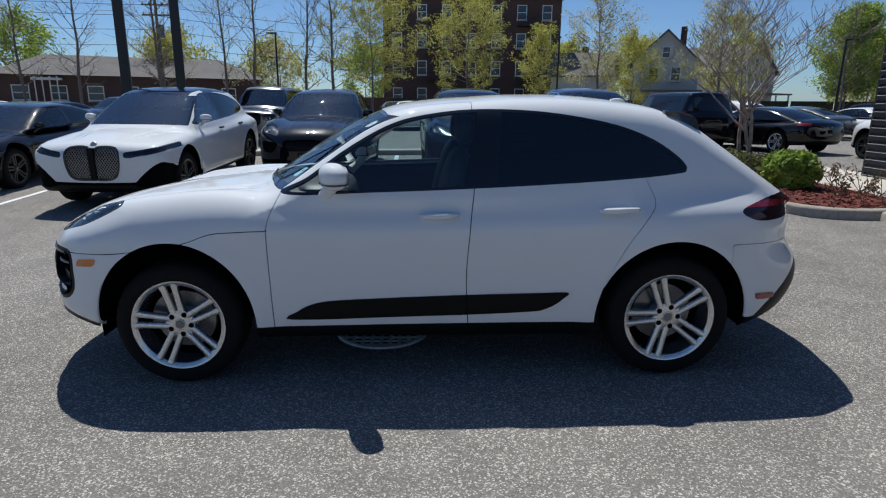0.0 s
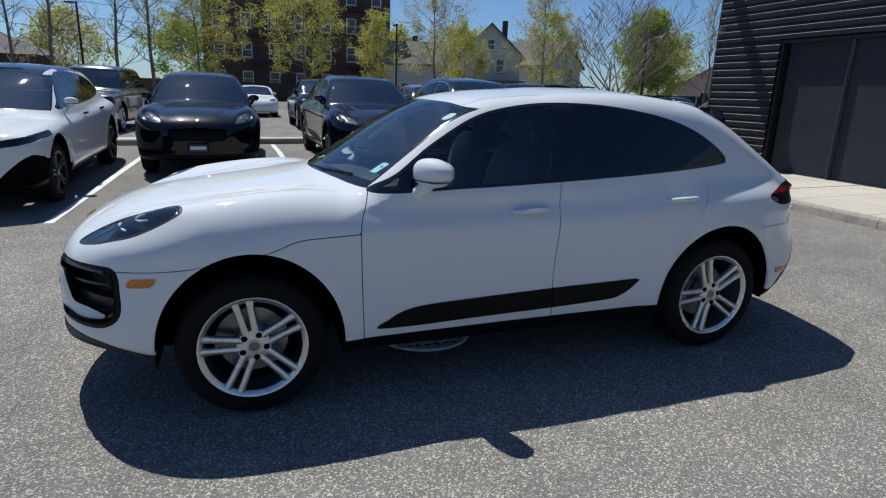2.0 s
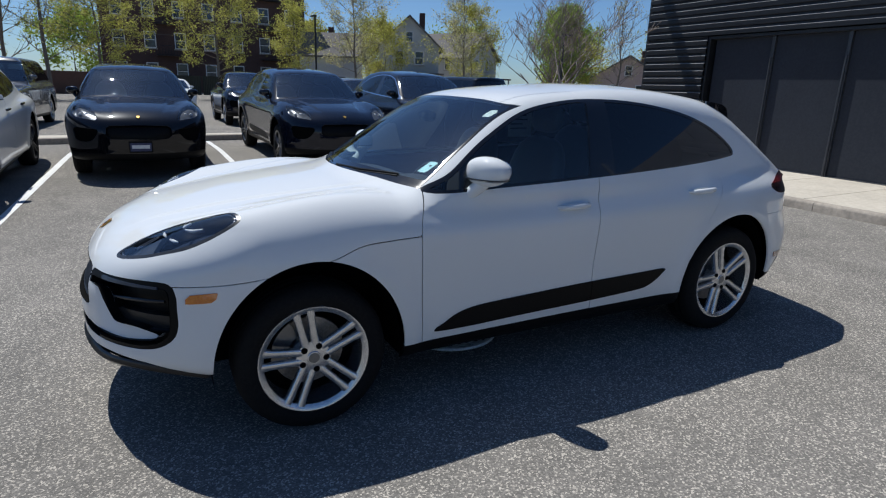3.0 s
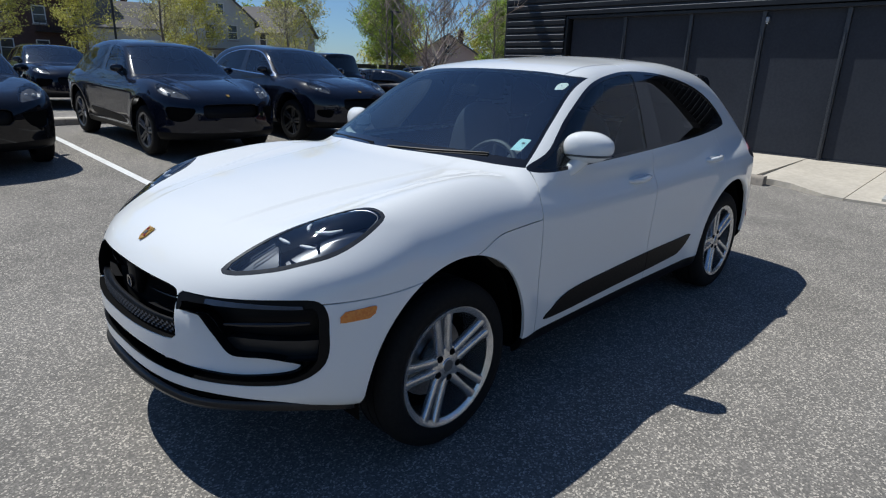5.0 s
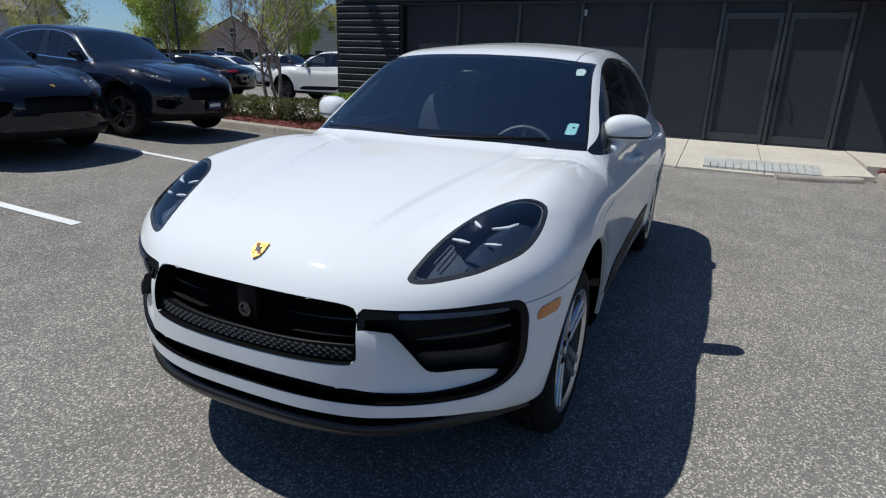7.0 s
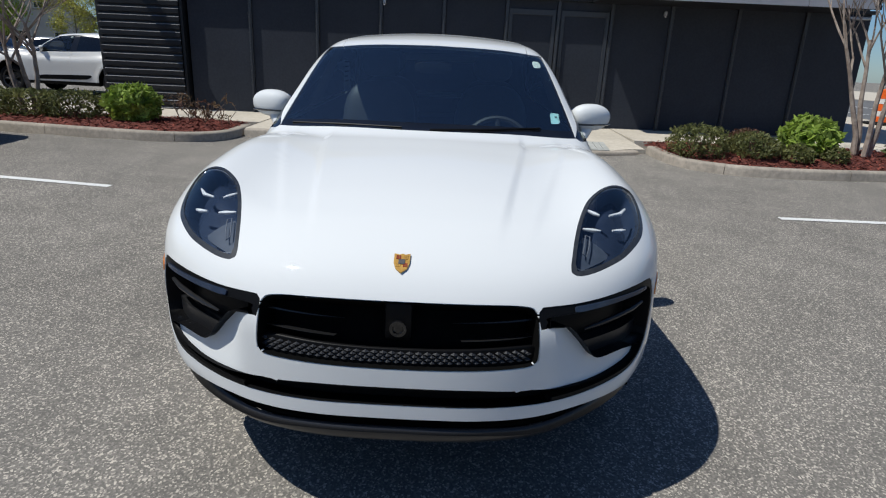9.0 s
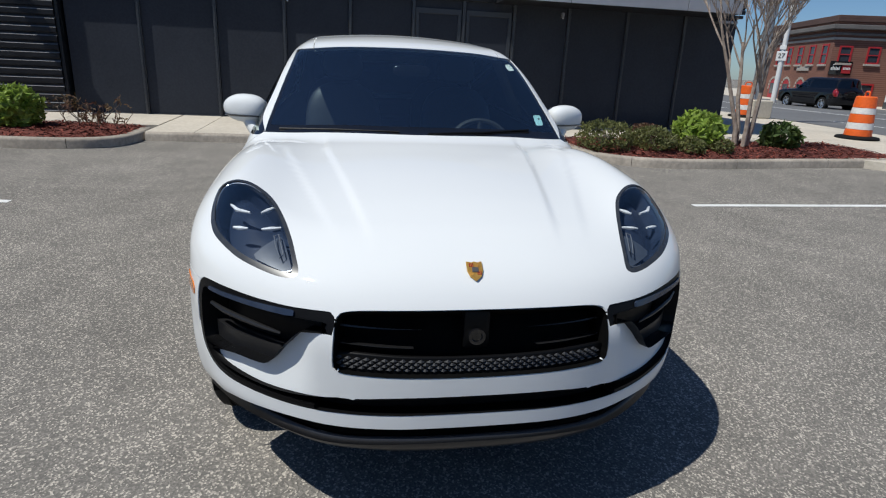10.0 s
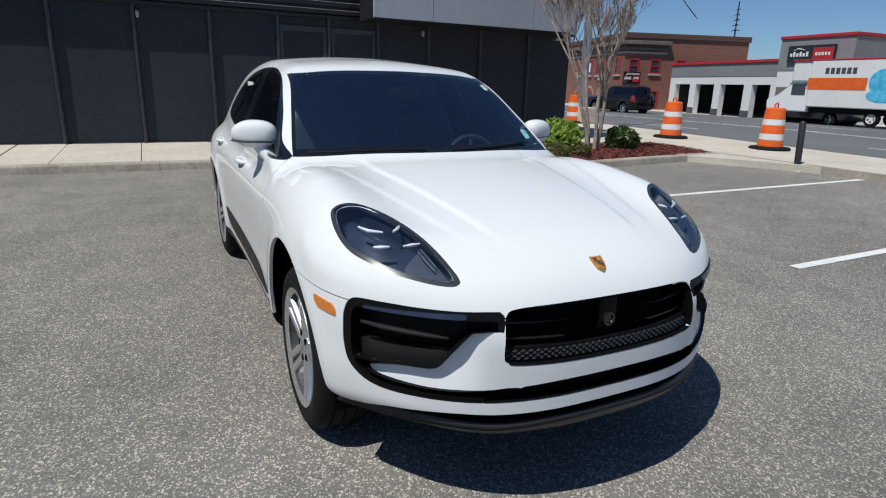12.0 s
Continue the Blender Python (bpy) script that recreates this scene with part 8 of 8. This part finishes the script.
# steel pole with a route shield
ob = thing("sign_pole", pose(13.2, -12.5, ground_z(12, 0) + .13), "pale steel pole with a traffic cabinet", "pole")
bm = bmesh.new()
tube(bm, [(0, 0, -.2), (0, 0, 9.6)], [.15, .11], 16)
part("pole", bm, GALV, ob, smooth=True)
bm = bmesh.new()
box(bm, (-.45, -.35, 0), (.25, .35, .55), .04)
part("cabinet", bm, CONCRETE, ob)
ob = thing("sign_pole", pose(32.4, -28.4, -.1), "white steel pole with a route sign", "pole")
bm = bmesh.new()
tube(bm, [(0, 0, -.2), (0, 0, 9.0)], [.17, .13], 16)
part("pole", bm, FRAME_WHITE, ob, smooth=True)
bm = bmesh.new()
box(bm, (-.32, .16, 2.8), (.32, .19, 3.4), .03)
sign = part("sign_plate", bm, FRAME_WHITE, ob)
sign.rotation_euler = (0, 0, radians(35))
number = words_on("27", pose(0, .2, 3.1, 90, 0, 180), .42, INK, "numerals", sign)
bm = bmesh.new()
box(bm, (-.2, .16, 3.5), (.2, .19, 3.75), .02)
part("direction_plate", bm, FRAME_WHITE, ob).rotation_euler = (0, 0, radians(35))


def box_truck():
    """A hire truck with a tall box; its trade name becomes plain shapes."""
    ob = thing("box_truck", pose(16.98, -31.9, .03, 0, 0, -2), "white and orange box truck on the street", "truck")
    # it faces +x; its flank that shows looks along +y
    bm = bmesh.new()
    box(bm, (-5.2, -1.15, .85), (-.2, 1.15, 3.25), .05)
    box(bm, (-.2, -1.1, 2.1), (.9, 1.1, 3.25), .12)
    part("cargo_box", bm, WHITE_WALL, ob)
    bm = bmesh.new()
    box(bm, (-5.25, -1.17, 3.22), (.9, 1.17, 3.30), .02)
    part("roof_rail", bm, RED_PAINT, ob)
    bm = bmesh.new()
    box(bm, (-3.2, 1.152, 1.75), (-.15, 1.162, 2.35))
    part("orange_stripe", bm, ORANGE, ob)
    for k in range(6):
        bm = bmesh.new()
        box(bm, (-2.6 + k * .28, 1.152, 2.55), (-2.4 + k * .28, 1.162, 2.85))
        part("mark", bm, INK, ob)
    bm = bmesh.new()
    blob(bm, (-3.9, 1.15, 2.15), (.62, .02, .62), 2, 20, 10)
    blob(bm, (-4.0, 1.15, 1.5), (.75, .02, .35), 2, 20, 10)
    part("blue_picture", bm, material("blue print", (.05, .36, .58), .5, grain=4, second=(.12, .5, .7)), ob)
    bm = bmesh.new()
    v = [bm.verts.new((x, y, z)) for y in (-.95, .95) for x, z in ((-.2, .55), (2.25, .55), (2.35, 1.15), (1.55, 1.42), (.85, 2.15), (-.2, 2.15))]
    bm.faces.new(v[:6]), bm.faces.new(list(reversed(v[6:])))
    for k in range(6):
        bm.faces.new((v[k], v[(k + 1) % 6], v[6 + (k + 1) % 6], v[6 + k]))
    bmesh.ops.bevel(bm, geom=bm.edges[:], offset=.06, segments=2, affect="EDGES")
    part("cab", bm, WHITE_PAINT, ob, smooth=True)
    bm = bmesh.new()
    box(bm, (.05, .955, 1.45), (.85, .97, 2.02), .005)
    part("side_window", bm, PANE, ob)
    bm = bmesh.new()
    v = [bm.verts.new(q) for q in ((1.50, -.8, 1.50), (1.50, .8, 1.50), (.95, .8, 2.10), (.95, -.8, 2.10))]
    bm.faces.new(v)
    bmesh.ops.translate(bm, vec=(.05, 0, .04), verts=bm.verts)
    part("windscreen", bm, PANE, ob)
    bm = bmesh.new()
    box(bm, (2.25, -.9, .5), (2.42, .9, .72), .03)
    part("front_bumper", bm, TRIM, ob)
    bm = bmesh.new()
    box(bm, (-5.2, -.9, .55), (-.3, .9, .85), .02)
    part("chassis", bm, TRIM, ob)
    for x in (1.55, -3.6):
        for y in (-.95, .95):
            wheel(ob, x, y, .38, FRAME_WHITE, .38, .22, detail=False)


box_truck()
mast = thing("antenna_mast", pose(33.0, -44.6, 5.9), "thin dark lattice mast on the brick building's roof", "mast")
bm = bmesh.new()
tube(bm, [(0, 0, -.3), (0, 0, 3.1)], [.07, .05], 8)
part("mast_pole", bm, POLE, mast, smooth=True)
for k in range(5):
    bm = bmesh.new()
    tube(bm, [(-.5 + .06 * k, .1, .75 + .42 * k), (0, 0, .82 + .42 * k), (.5 - .06 * k, -.1, .75 + .42 * k)], [.03, .05, .03], 6)
    part("mast_arm", bm, POLE, mast, smooth=True)
# parked across the street
parked("pickup_car", "black car parked before the brick building", pose(28.6, -28.4, -.1, 0, 0, 178), BLACK_PAINT, TALL, TALL_SPEC, ALLOY, detail=0, group="cars across the street", wr=.38)
parked("sedan_car", "dark grey sedan parked by the shop", pose(17.6, -33.2, -.15, 0, 0, 176), GREY_PAINT, SEDAN, SEDAN_SPEC, ALLOY, detail=0, group="cars across the street", wr=.35)
dump = push(thing("dumpster", pose(28.6, -29.6, -.15, 0, 0, 72), "dark green dumpster by the brick building", "dumpster"))
bm = bmesh.new()
box(bm, (-.2, .0, .1), (1.7, 1.0, 1.1), .04)
part("bin", bm, material("dark green painted steel", (.012, .035, .03), .5, grain=10, second=(.02, .045, .04)), dump)
bm = bmesh.new()
box(bm, (-.25, -.02, 1.08), (1.75, 1.04, 1.16), .03)
part("lid", bm, TRIM, dump)
